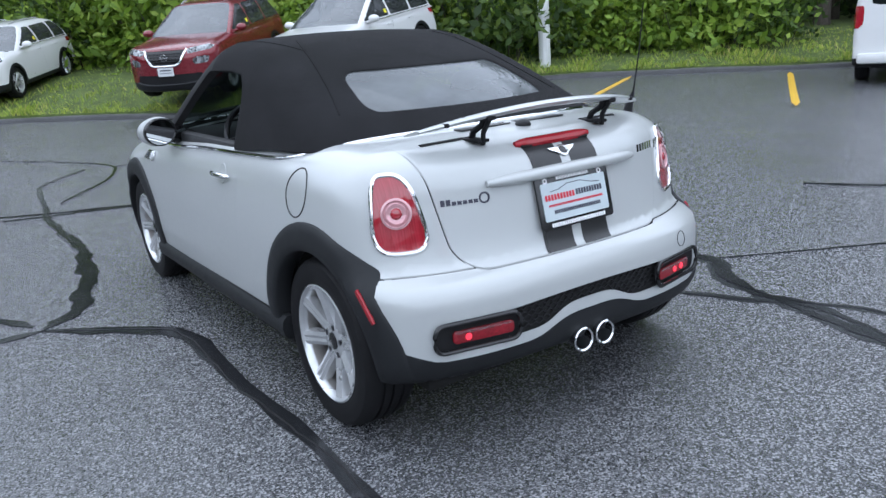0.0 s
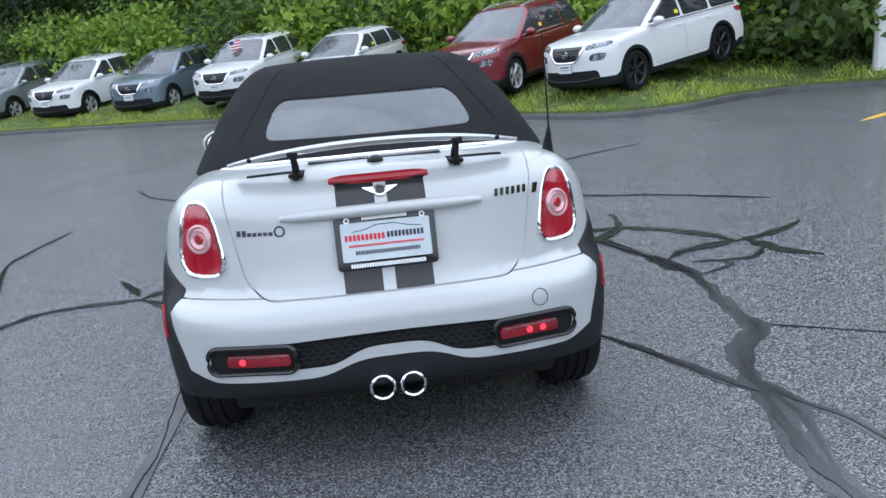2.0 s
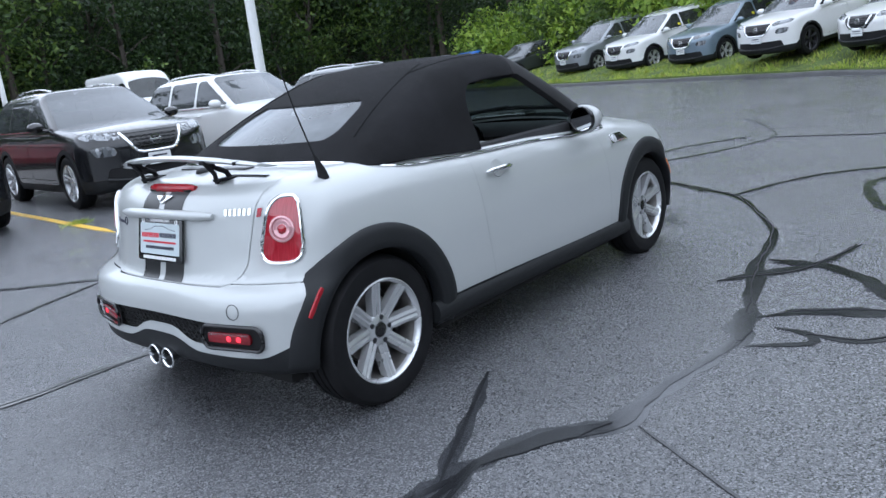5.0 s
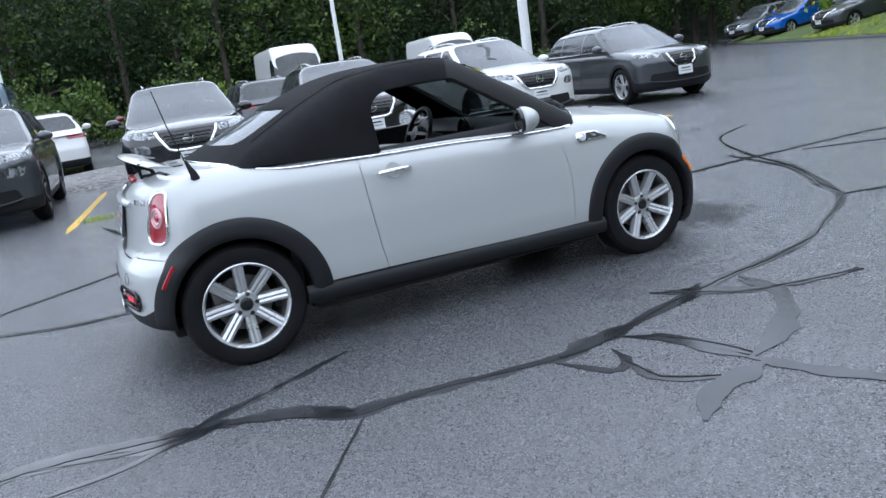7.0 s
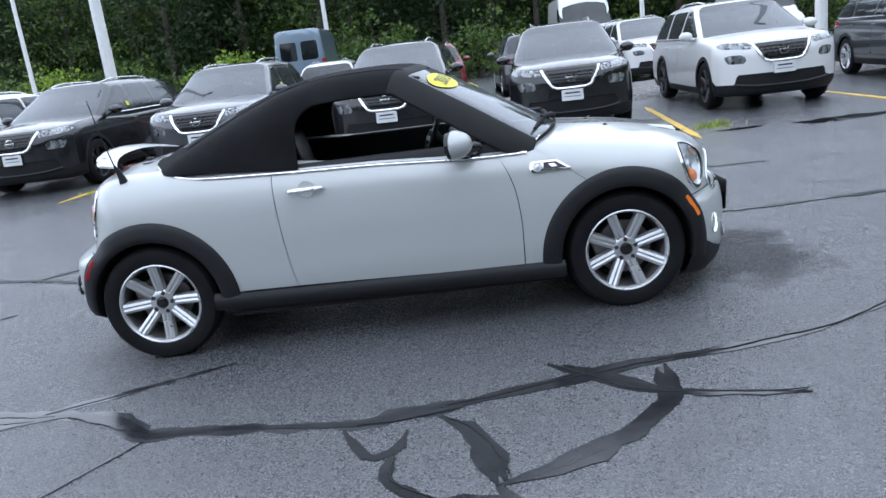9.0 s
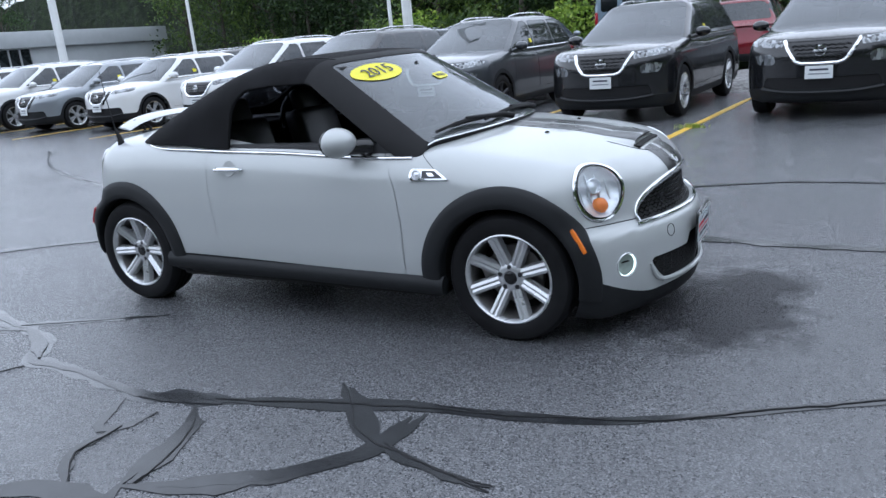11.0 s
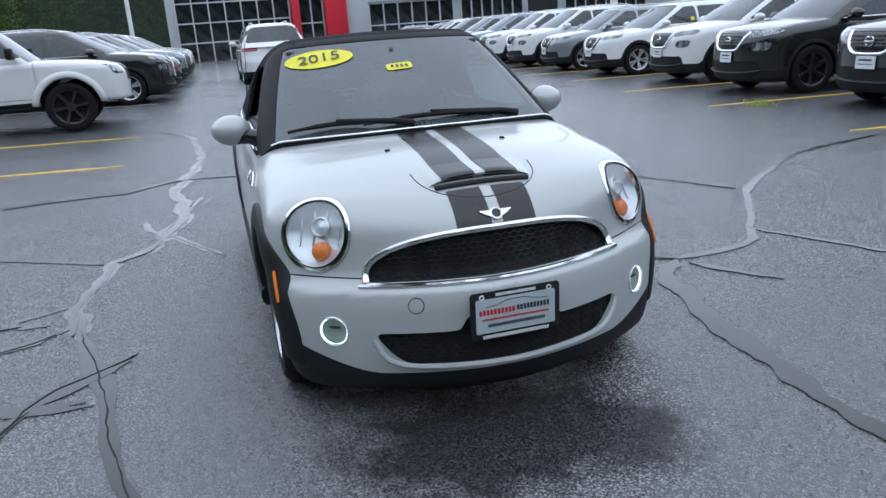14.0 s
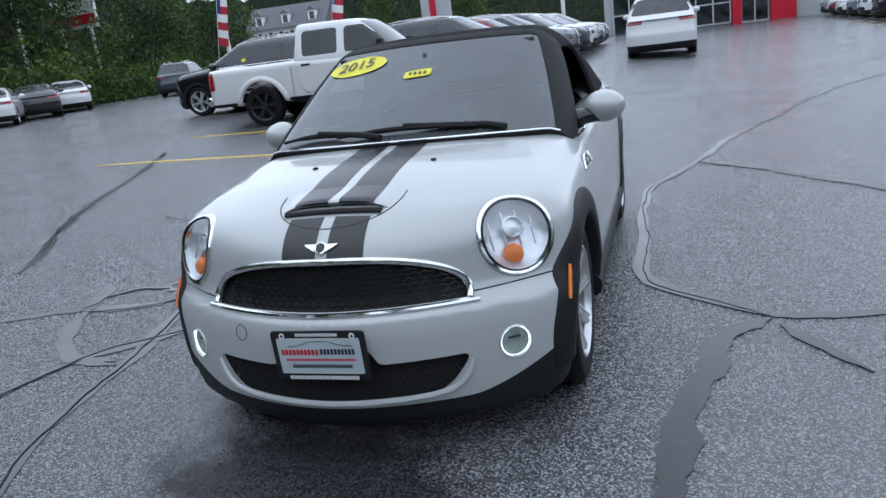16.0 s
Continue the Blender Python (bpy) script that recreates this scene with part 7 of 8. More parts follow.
        tube(bm, [Vector((x, s * (W - 0.052), belt_z - 0.0)) for x in np.linspace(cowl - 0.1, -L + 0.5, 7)], 0.010, 5)
        part("window_trim", bm, M["chrome"], car)
    if d["sticker"]:
        bm = bmesh.new()
        sz = belt_z + 0.12
        slab(bm, rounded(0.10, 0.08, 0.01, 2), 0.003, facing((cowl - 0.98, float(sides(sz)) + 0.003, sz), (0, 1, 0.35)))
        part("window_sticker", bm, M["yellowfilm"], car, "yellow window sticker")
    bm = bmesh.new()
    box(bm, (-L / 2 - 0.2, 0, 0.30), (L - 1.0, 2 * W - 0.5, 0.2), 0.03)
    for x0 in (fa, ra):
        box(bm, (x0, 0, 0.62), (0.84, 2 * W - 0.3, 0.3), 0.02)
        box(bm, (x0, 0, 0.45), (0.5, 2 * W - 0.62, 0.4), 0.02)
    part("underbody", bm, M["dark"], car)
    wk = car_wheel(d["rim"])
    for x0, s in ((fa, 1), (fa, -1), (ra, 1), (ra, -1)):
        c = copy_thing(wk, Matrix.Translation((x0, s * (W - 0.125), hz)) @ Matrix.Rotation(0 if s > 0 else math.pi, 4, "Z") @ Matrix.Rotation(0.6 * x0 + s, 4, "Y") @ Matrix.Scale(d["wheel"], 4))
        c.parent = car
        c.scale = (d["wheel"],) * 3
    return car


M["carglass"] = sheet_glass("privacy_glass", (0.05, 0.06, 0.06), 0.09, 0.06)
M["carscreen"] = sheet_glass("parked_windscreen_glass", (0.10, 0.125, 0.12), 0.15, 0.10)
k = Nodes("dark_window_glass")
k.set(Base_Color=k.ramp(k.noise(1.2, 3), (0.35, (0.006, 0.008, 0.009)), (0.7, (0.03, 0.036, 0.038))), Roughness=0.04, IOR=1.55)
M["bodyglass"] = k.mat
M["seatcloth"] = plain("dark_grey_seat_cloth", (0.035, 0.035, 0.037), 0.85, 0, 0.3, 120)
k = Nodes("clear_headlamp")
k.set(Base_Color=k.ramp(k.cells(26, out="Color", stretch=(1, 1, 0.6)), (0.2, (0.02, 0.022, 0.025)), (0.85, (0.36, 0.38, 0.40))), Roughness=0.1, Metallic=0.4, Coat_Weight=0.8)
M["headlight"] = k.mat

ROGUE = dict(length=4.65, half=0.92, height=1.69, overhang=0.90, wheelbase=2.705, bonnet=1.13, belt=1.09, cowl=-1.30, lamp=0.945, roof_front=-2.05, roof_back=0.62, slope=0.9, clad=0.06, wheel=1.02, rim="silver", vee=True, lower_lamp=True, rails=True, sticker=True, darkstrip=True, paintmirror=True, paint="white")
ROGUE["raise"] = 0.12
SPORT = dict(ROGUE, length=4.38, half=0.90, height=1.58, bonnet=1.04, belt=1.05, lamp=0.88, overhang=0.84, wheelbase=2.646, cowl=-1.25, roof_front=-1.95, vee=False, lower_lamp=False, wheel=0.96, darkstrip=True)
SPORT["raise"] = 0.05
SALOON = dict(ROGUE, length=4.75, half=0.89, height=1.44, bonnet=0.92, belt=0.95, lamp=0.76, overhang=0.88, wheelbase=2.75, cowl=-1.35, roof_front=-2.1, roof_back=1.45, slope=1.6, clad=0.0, vee=True, lower_lamp=False, rails=False, wheel=0.9, paintmirror=True)
SALOON["raise"] = 0.0

PAINT_LABEL = {"white": "white", "black": "black", "gunmetal": "dark grey", "grey": "grey", "slate": "slate blue", "darkslate": "dark slate", "bronze": "dark bronze", "red": "dark red", "blue": "bright blue", "silver": "silver"}
templates = {}


def park(kind, color, x, y, z, heading, rim, label, group, pitch=0):
    """One parked car with its nose at (x, y), pointing to heading (degrees, from +x)."""
    key = (kind, rim)
    m = pose(x, y, z, 0, pitch, heading)
    base = {"crossover": ROGUE, "sport": SPORT, "saloon": SALOON}[kind]
    if key not in templates:
        car = make_crossover("parked_" + ("saloon" if kind == "saloon" else "crossover"), dict(base, rim=rim, paint=color), label)
        car.matrix_basis = m
        templates[key] = (car, color)
    else:
        first, was = templates[key]
        car = copy_thing(first, m)
        if color != was:
            for o in car.children_recursive:
                if o.type == "MESH":
                    for slot in o.material_slots:
                        if slot.material == M[was]:
                            slot.link = "OBJECT"
                            slot.material = M[color]
    tagged(car, label, "car", group)
    return car

# ---- the rows of parked cars ----




row = "cars parked in the facing row"
for kind, color, x, rim in (
    ("sport", "gunmetal", 9.85, "silver"), ("crossover", "white", 6.57, "dark"), ("crossover", "black", 3.42, "silver"), ("crossover", "black", 0.69, "silver"),
    ("crossover", "gunmetal", -2.2, "dark"), ("crossover", "black", -5.2, "dark"), ("crossover", "white", -7.95, "dark"), ("sport", "white", -11.3, "silver"),
    ("sport", "grey", -14.2, "silver"), ("crossover", "white", -17.1, "silver"), ("crossover", "white", -20.0, "dark"), ("crossover", "slate", -22.9, "silver"),
    ("crossover", "grey", -25.8, "silver"), ("crossover", "black", -28.7, "dark"), ("crossover", "white", -31.6, "silver"), ("sport", "slate", -34.5, "silver"),
    ("saloon", "white", -37.4, "silver"), ("saloon", "red", -40.3, "silver"), ("sport", "grey", -43.2, "silver")):
    yy = float(np.interp(x, [-45, -20, -11.4, -7.9, -5.2, -2.2, 0.7, 3.4, 6.6, 9.9], [9.4, 8.3, 7.85, 7.6, 7.13, 6.92, 6.72, 6.65, 6.86, 6.97]))
    park(kind, color, x, yy, gz(x, yy), -94 + 2.0 * math.sin(5 * x), rim, PAINT_LABEL[color] + (" compact" if kind == "sport" else "") + (" saloon" if kind == "saloon" else " crossover") + " parked on the wet lot", row)

row = "cars parked on the grass bank"
for kind, color, x, y, z, h, rim in (
    ("crossover", "white", 11.16, -4.05, 0.38, 120, "dark"), ("crossover", "red", 12.6, -2.15, 0.42, 138, "silver"), ("sport", "white", 17.6, 1.0, 0.50, 148, "silver"),
    ("crossover", "white", 18.7, 3.55, 0.50, 158, "dark"), ("crossover", "slate", 20.8, 6.4, 0.40, 158, "silver"), ("crossover", "white", 22.0, 9.2, 0.40, 158, "silver"),
    ("crossover", "grey", 23.6, 12.1, 0.42, 160, "silver"), ("saloon", "gunmetal", 26.0, 17.2, 0.36, 166, "silver"), ("saloon", "blue", 28.6, 22.4, 0.34, 172, "silver"), ("saloon", "grey", 31.0, 26.6, 0.34, 180, "silver")):
    park(kind, color, x, y, z, h, rim, PAINT_LABEL[color] + (" saloon" if kind == "saloon" else " crossover") + " parked nose out on the grass bank", row, 7.0)

row = "cars parked tail towards the lot"
for kind, color, x, y, rim in (
    ("crossover", "red", 1.3, 20.4, "silver"), ("sport", "white", -1.6, 20.2, "silver"), ("crossover", "grey", -4.7, 20.5, "silver"), ("crossover", "darkslate", -7.4, 20.3, "silver"),
    ("crossover", "white", -10.2, 20.4, "silver"), ("crossover", "grey", -13.0, 20.4, "silver"), ("crossover", "black", -15.8, 20.4, "silver"), ("sport", "slate", -18.6, 20.3, "silver"), ("crossover", "white", -21.5, 20.3, "silver"), ("crossover", "gunmetal", -24.5, 20.3, "silver"), ("crossover", "gunmetal", 4.0, 20.6, "silver")):
    park(kind, color, x, y, gz(x, y), 91 + 2 * math.sin(4 * x), rim, PAINT_LABEL[color] + " crossover seen from behind beyond the gravel strip", row)
park("crossover", "white", 7.3, 15.6, gz(7, 15.6), -88, "silver", "white crossover parked behind the gravel strip", row)
park("crossover", "darkslate", 6.2, 19.5, gz(7, 19.5), -92, "silver", "dark slate crossover parked behind the gravel strip", row)

row = "cars parked on the far side of the lane"
for kind, color, x, rim in (
    ("crossover", "black", -13.2, "silver"), ("sport", "red", -16.0, "silver"), ("crossover", "grey", -18.8, "silver"), ("crossover", "gunmetal", -21.6, "silver"),
    ("crossover", "white", -24.4, "silver"), ("sport", "slate", -27.2, "silver"), ("crossover", "silver", -30.0, "silver"), ("sport", "black", -32.8, "silver")):
    yy = -1.5 + 0.15 * math.sin(2 * x)
    park(kind, color, x, yy, gz(x, yy), 90 + 2 * math.sin(3 * x), rim, PAINT_LABEL[color] + " crossover parked along the lane", row)
row = "cars parked by the woods"
for kind, color, x, y, h in (("crossover", "darkslate", -33.0, -24.5, 200), ("saloon", "red", -36.0, -21.5, 190), ("saloon", "red", -16.0, -23.0, 220), ("saloon", "white", -19.5, -24.6, 220), ("saloon", "black", -23.0, -26.0, 222), ("saloon", "white", -26.5, -27.5, 222), ("saloon", "grey", -12.5, -22.0, 220)):
    park(kind, color, x, y, gz(x, y), h, "silver", PAINT_LABEL[color] + (" saloon" if kind == "saloon" else " crossover") + " parked at the edge of the woods", row)
park("crossover", "black", -12.3, -10.9, gz(-12, -9), -91, "silver", "black crossover parked nose out behind the pickup truck", "")
# a white crossover stands in the lane, tail towards the roadster
park("crossover", "white", -20.9, 0.95, 0.16, 180, "silver", "white crossover standing in the lane, seen from behind", "")

# ---- pickup truck and vans ----


def make_pickup():
    """A crew-cab pickup, nose at the origin, pointing along +x."""
    car = group_of("pickup_truck")
    tagged(car, "white crew-cab pickup truck with black wheels parked across a stall", "truck")
    L, W, fa, ra, R = 5.22, 0.915, -0.92, -4.12, 0.385
    top = track((-5.3, 1.12), (-5.15, 1.17), (-3.5, 1.18), (-2.6, 1.16), (-1.5, 1.15), (-1.2, 1.14), (-0.5, 1.08), (-0.15, 1.0), (0.05, 0.85))

    def low(p):
        x, y, z = p[:, 0], np.abs(p[:, 1]), p[:, 2]
        f = smax((z - top(x) + 0.05 * y * y) * 0.95, y - W + 0.05 * np.clip(z - 0.8, 0, 1) ** 1.2 + 0.12 * np.clip(0.6 - z, 0, 1), 0.09)
        f = smax(f, x + 0.10 * np.clip(z - 0.75, 0, 1) + 0.17 * (y / 0.85) ** 3, 0.08)
        f = smax(f, -L - x + 0.03 * (y / 0.85) ** 4, 0.05)
        return smax(f, 0.43 - z, 0.05)

    body = Skin(low, ((-L + 0.7, 0, 0.8), (-0.75, 0, 0.8)), 48, 20, 80)
    arches = lambda p: both(either(np.hypot(p[:, 0] - fa, p[:, 2] - R), np.hypot(p[:, 0] - ra, p[:, 2] - R)) - 0.46, 0.5 - np.abs(p[:, 1]))
    b = body.outside(arches).outside(lambda p: both(np.abs(p[:, 0] + 4.3) - 0.8, np.abs(p[:, 1]) - 0.78, 1.05 - p[:, 2]))
    clad, b = b.cut(lambda p: p[:, 2] - 0.50 + 0.08 * (p[:, 0] > -0.4))
    clad.emit("lower_trim", M["cladding"], car, "black lower trim", lip=0.02)
    hl, b = b.cut(lambda p: both(round_rect(np.abs(p[:, 1]), p[:, 2], 0.70, 0.93, 0.18, 0.085, 0.03), -0.75 - p[:, 0]))
    for s in (1, -1):
        hl.inside(lambda p: -s * p[:, 1]).emit("headlamp", M["headlight"], car, "clear headlamp", offset=0.003, lip=0.02)
    gr, b = b.cut(lambda p: both(np.abs(p[:, 1]) - 0.46, np.abs(p[:, 2] - 0.86) - 0.14, -0.6 - p[:, 0]))
    gr.emit("grille", M["blackgloss"], car, "dark grille", offset=-0.01, lip=0)
    tl, b = b.cut(lambda p: both(np.abs(np.abs(p[:, 1]) - 0.86) - 0.10, np.abs(p[:, 2] - 0.93) - 0.17, p[:, 0] + L - 0.16))
    for s in (1, -1):
        tl.inside(lambda p: -s * p[:, 1]).emit("tail_lamp", M["tail"], car, "red tail lamp", offset=0.004, lip=0.02)
    bed, b = b.cut(lambda p: p[:, 0] + 3.45, 0.02)
    bed.emit("bed", M["white"], car, "white load bed", lip=0.05)
    f1, b = b.cut(lambda p: both(-2.42 - p[:, 0], p[:, 0] + 1.35, 0.5 - np.abs(p[:, 1]), 0.55 - p[:, 2]), 0.01)
    f2, b = b.cut(lambda p: both(-3.36 - p[:, 0] + 0.4 * np.clip(0.85 - p[:, 2], 0, 1), p[:, 0] + 2.43, 0.5 - np.abs(p[:, 1]), 0.55 - p[:, 2]), 0.01)
    for s in (1, -1):
        f1.inside(lambda p: -s * p[:, 1]).emit("front_door", M["white"], car)
        f2.inside(lambda p: -s * p[:, 1]).emit("rear_door", M["white"], car)
    b.emit("body", M["white"], car, lip=0.02)
    front = track((-4, 1.80), (-2.35, 1.775), (-2.1, 1.74), (-1.35, 1.17), (-1.0, 0.92))
    side = track((1.0, 0.87), (1.15, 0.85), (1.5, 0.745), (1.8, 0.62))

    def upf(p):
        x, y, z = p[:, 0], np.abs(p[:, 1]), p[:, 2]
        f = smax((z - front(x + 0.14 * y * y) + 0.04 * y * y) * 0.85, y - side(z), 0.09)
        f = smax(f, -3.42 + 0.10 * (z - 1.1) - x, 0.07)
        return smax(f, 1.0 - z, 0.02)

    gh = Skin(upf, ((-2.9, 0, 1.3), (-2.0, 0, 1.3)), 26, 18, 64).outside(lambda p: p[:, 2] - 1.09)
    ws, gh = gh.cut(lambda p: both(-2.03 - p[:, 0] - 0.14 * p[:, 1] ** 2, np.abs(p[:, 1]) - side(p[:, 2]) + 0.06))
    ws.emit("windscreen", M["bodyglass"], car, "windscreen", offset=-0.004, lip=0)
    bw, gh = gh.cut(lambda p: both(p[:, 0] + 3.28, np.abs(p[:, 1]) - 0.55, np.abs(p[:, 2] - 1.42) - 0.2))
    bw.emit("rear_window", M["bodyglass"], car, offset=-0.004, lip=0)
    for x0, x1 in ((-2.38, -1.5), (-3.22, -2.52)):
        g = lambda p: both(round_rect(p[:, 0], p[:, 2], (x0 + x1) / 2, 1.43, (x1 - x0) / 2, 0.235, 0.05), p[:, 2] - 1.645 + 0.75 * np.clip(p[:, 0] + 2.02, 0, 2), 0.3 - np.abs(p[:, 1]))
        w, gh = gh.cut(g)
        for s in (1, -1):
            w.inside(lambda p: -s * p[:, 1]).emit("side_window", M["bodyglass"], car, "dark side window", offset=-0.005, lip=0)
    gh.emit("cab_roof", M["white"], car, lip=0.01)
    for s in (1, -1):
        bm = bmesh.new()
        box(bm, (-1.62, s * 1.02, 1.26), (0.10, 0.22, 0.17), 0.03)
        tube(bm, [(-1.6, s * 0.84, 1.2), (-1.6, s * 0.95, 1.24)], 0.03, 6)
        part("door_mirror", bm, M["blackmatt"], car, "black door mirror")
        for x in (-2.28, -3.15):
            bm = bmesh.new()
            box(bm, (x, s * 0.905, 1.05), (0.18, 0.03, 0.035), 0.008)
            part("door_handle", bm, M["blackmatt"], car, "black door handle")
        for x0 in (fa, ra):
            bm = bmesh.new()
            q = np.array([[x0 + r * math.cos(a), 0, R + r * math.sin(a)] for a in np.radians(np.linspace(-2, 182, 25)) for r in (0.455, 0.46, 0.50, 0.545, 0.56)])
            w = body.drops(q, (0, 1, 0))[:, 1]
            o = np.tile([-0.03, 0.025, 0.035, 0.02, 0.0], 25)
            piece("wheel_flare", np.stack([q[:, 0], s * (w + o), q[:, 2]], -1), [(i * 5 + j, i * 5 + j + 1, i * 5 + 6 + j, i * 5 + 5 + j)[:: -s] for i in range(24) for j in range(4)], M["white"], car)
            bm.free()
        bm = bmesh.new()
        tube(bm, [(-1.5, s * 0.84, 0.42), (-3.4, s * 0.84, 0.42)], 0.04, 8)
        part("side_step", bm, M["blackmatt"], car, "black side step")
    bm = bmesh.new()
    box(bm, (-L - 0.05, 0, 0.56), (0.12, 1.66, 0.17), 0.04)
    part("rear_bumper", bm, M["chrome"], car, "chrome rear bumper")
    bm = bmesh.new()
    box(bm, (-4.3, 0, 0.72), (1.6, 1.5, 0.04), 0.0)
    box(bm, (-2.6, 0, 0.5), (4.4, 1.3, 0.25), 0.03)
    part("chassis", bm, M["dark"], car)
    wk = car_wheel("dark")
    for x0, s in ((fa, 1), (fa, -1), (ra, 1), (ra, -1)):
        c = copy_thing(wk, Matrix.Translation((x0, s * 0.80, R)) @ Matrix.Rotation(0 if s > 0 else math.pi, 4, "Z") @ Matrix.Rotation(x0, 4, "Y") @ Matrix.Scale(1.07, 4))
        c.parent = car
    return car


def make_van(paint_key, label):
    """A tall panel van, tail at the origin, pointing along +x."""
    car = group_of("panel_van")
    tagged(car, label, "van")
    L, W, H = 4.75, 0.87, 1.98
    front = track((0, H), (2.9, H), (3.3, H - 0.10), (3.95, 1.12), (4.4, 1.0), (4.7, 0.8), (4.9, 0.5))

    def low(p):
        x, y, z = p[:, 0], np.abs(p[:, 1]), p[:, 2]
        f = smax((z - front(x + 0.1 * y * y) + 0.03 * y * y) * 0.8, y - W + 0.10 * np.clip(z - 1.0, 0, 1) ** 1.3 + 0.05 * np.clip(0.5 - z, 0, 1), 0.10)
        f = smax(f, x - L + 0.18 * (y / 0.8) ** 3, 0.08)
        f = smax(f, 0.07 * np.clip(z - 0.9, 0, 2) - x, 0.05)
        return smax(f, 0.27 - z, 0.05)

    body = Skin(low, ((0.7, 0, 1.0), (3.3, 0, 0.8)), 40, 20, 76)
    b = body.outside(lambda p: both(either(np.hypot(p[:, 0] - 0.95, p[:, 2] - 0.33), np.hypot(p[:, 0] - 3.85, p[:, 2] - 0.33)) - 0.38, 0.5 - np.abs(p[:, 1])))
    clad, b = b.cut(lambda p: p[:, 2] - 0.42 + 0.06 * (np.abs(p[:, 0] - 2.4) < 1.2))
    clad.emit("lower_trim", M["cladding"], car, "dark lower trim", lip=0.02)
    for s in (1, -1):
        w, b = b.cut(lambda p: both(round_rect(s * p[:, 1], p[:, 2], 0.36, 1.45, 0.28, 0.23, 0.05), p[:, 0] - 0.4))
        w.emit("rear_window", M["bodyglass"], car, "dark rear window", offset=-0.004, lip=0)
        t, b = b.cut(lambda p: both(np.abs(s * p[:, 1] - 0.83) - 0.09, np.abs(p[:, 2] - 1.05) - 0.17, p[:, 0] - 0.14))
        t.emit("tail_lamp", M["tail"], car, "red tail lamp", offset=0.004, lip=0.02)
        w, b = b.cut(lambda p: both(round_rect(p[:, 0], p[:, 2], 3.35, 1.42, 0.42, 0.24, 0.06), 0.3 - s * p[:, 1], p[:, 2] - 1.66 + 0.9 * np.clip(p[:, 0] - 3.35, 0, 1)))
        w.emit("side_window", M["bodyglass"], car, offset=-0.004, lip=0)
    ws, b = b.cut(lambda p: both(3.45 - p[:, 0], 1.2 - p[:, 2], np.abs(p[:, 1]) - 0.72))
    ws.emit("windscreen", M["bodyglass"], car, offset=-0.004, lip=0)
    b.emit("body", M[paint_key], car, lip=0.02)
    bm = bmesh.new()
    box(bm, (-0.06, 0, 0.42), (0.16, 1.6, 0.17), 0.05)
    part("rear_bumper", bm, M[paint_key], car)
    bm = bmesh.new()
    box(bm, (2.3, 0, 0.34), (4.0, 1.2, 0.2), 0.02)
    part("chassis", bm, M["dark"], car)
    wk = car_wheel("silver")
    for x0, s in ((0.95, 1), (0.95, -1), (3.85, 1), (3.85, -1)):
        c = copy_thing(wk, Matrix.Translation((x0, s * 0.76, 0.33)) @ Matrix.Rotation(0 if s > 0 else math.pi, 4, "Z") @ Matrix.Scale(0.92, 4))
        c.parent = car
    return car


pk = make_pickup()
pk.matrix_basis = pose(-8.95, -2.2, gz(-9, -4), 0, 0, 93)
van = make_van("white", "white panel van seen from behind at the lot's edge")
van.matrix_basis = pose(3.5, -10.95, gz(3, -12), 0, 0, -66)
v2 = copy_thing(van, pose(6.7, 26.6, gz(0, 22), 0, 0, -92) @ Matrix.Diagonal((1.12, 1.05, 1.42, 1)))
tagged(v2, "tall white panel van behind the parked rows", "van")
v3 = copy_thing(van, pose(13.4, 27.0, gz(0, 22), 0, 0, -96) @ Matrix.Diagonal((1.12, 1.05, 1.27, 1)))
tagged(v3, "tall white panel van near the woods", "van")
v4 = copy_thing(van, pose(-3.5, 23.2, gz(0, 22), 0, 0, 90) @ Matrix.Diagonal((1.12, 1.05, 1.42, 1)))
tagged(v4, "slate blue panel van near the woods", "van")
for o in v4.children_recursive:
    if o.type == "MESH":
        for slot in o.material_slots:
            if slot.material == M["white"]:
                slot.link, slot.material = "OBJECT", M["slate"]
for w in car_wheels.values():
    for o in [*w.children_recursive, w]:
        bpy.data.objects.remove(o)

# ---- trees and shrubs ----


def leaf_mat(name, dark, mid, light):
    k = Nodes(name)
    col = k.ramp(k.island(), (0.0, dark), (0.6, mid), (1.0, light))
    big = k.noise(0.6, 3, 0.5)
    k.set(Base_Color=k.mix(k.ramp(big, (0.35, 0.0), (0.7, 0.6)), col, dark), Roughness=0.5)
    k.bsdf.inputs["Specular IOR Level"].default_value = 0.35
    thin = k.n.new("ShaderNodeBsdfTranslucent")
    k.l.new(col, thin.inputs["Color"])
    both_ = k.n.new("ShaderNodeMixShader")
    both_.inputs[0].default_value = 0.35
    k.l.new(k.bsdf.outputs[0], both_.inputs[1])
    k.l.new(thin.outputs[0], both_.inputs[2])
    k.l.new(both_.outputs[0], k.out.inputs[0])
    return k.mat


M["leafdark"] = leaf_mat("dark_oak_leaves", (0.010, 0.022, 0.008), (0.030, 0.062, 0.016), (0.066, 0.108, 0.026))
M["leafmid"] = leaf_mat("maple_leaves", (0.025, 0.05, 0.012), (0.075, 0.13, 0.024), (0.15, 0.21, 0.038))
M["leafbright"] = leaf_mat("knotweed_leaves", (0.085, 0.15, 0.018), (0.22, 0.34, 0.035), (0.38, 0.48, 0.08))
M["bark"] = plain("grey_brown_bark", (0.06, 0.05, 0.04), 0.9, 0, 0.8, 18, 0.4)


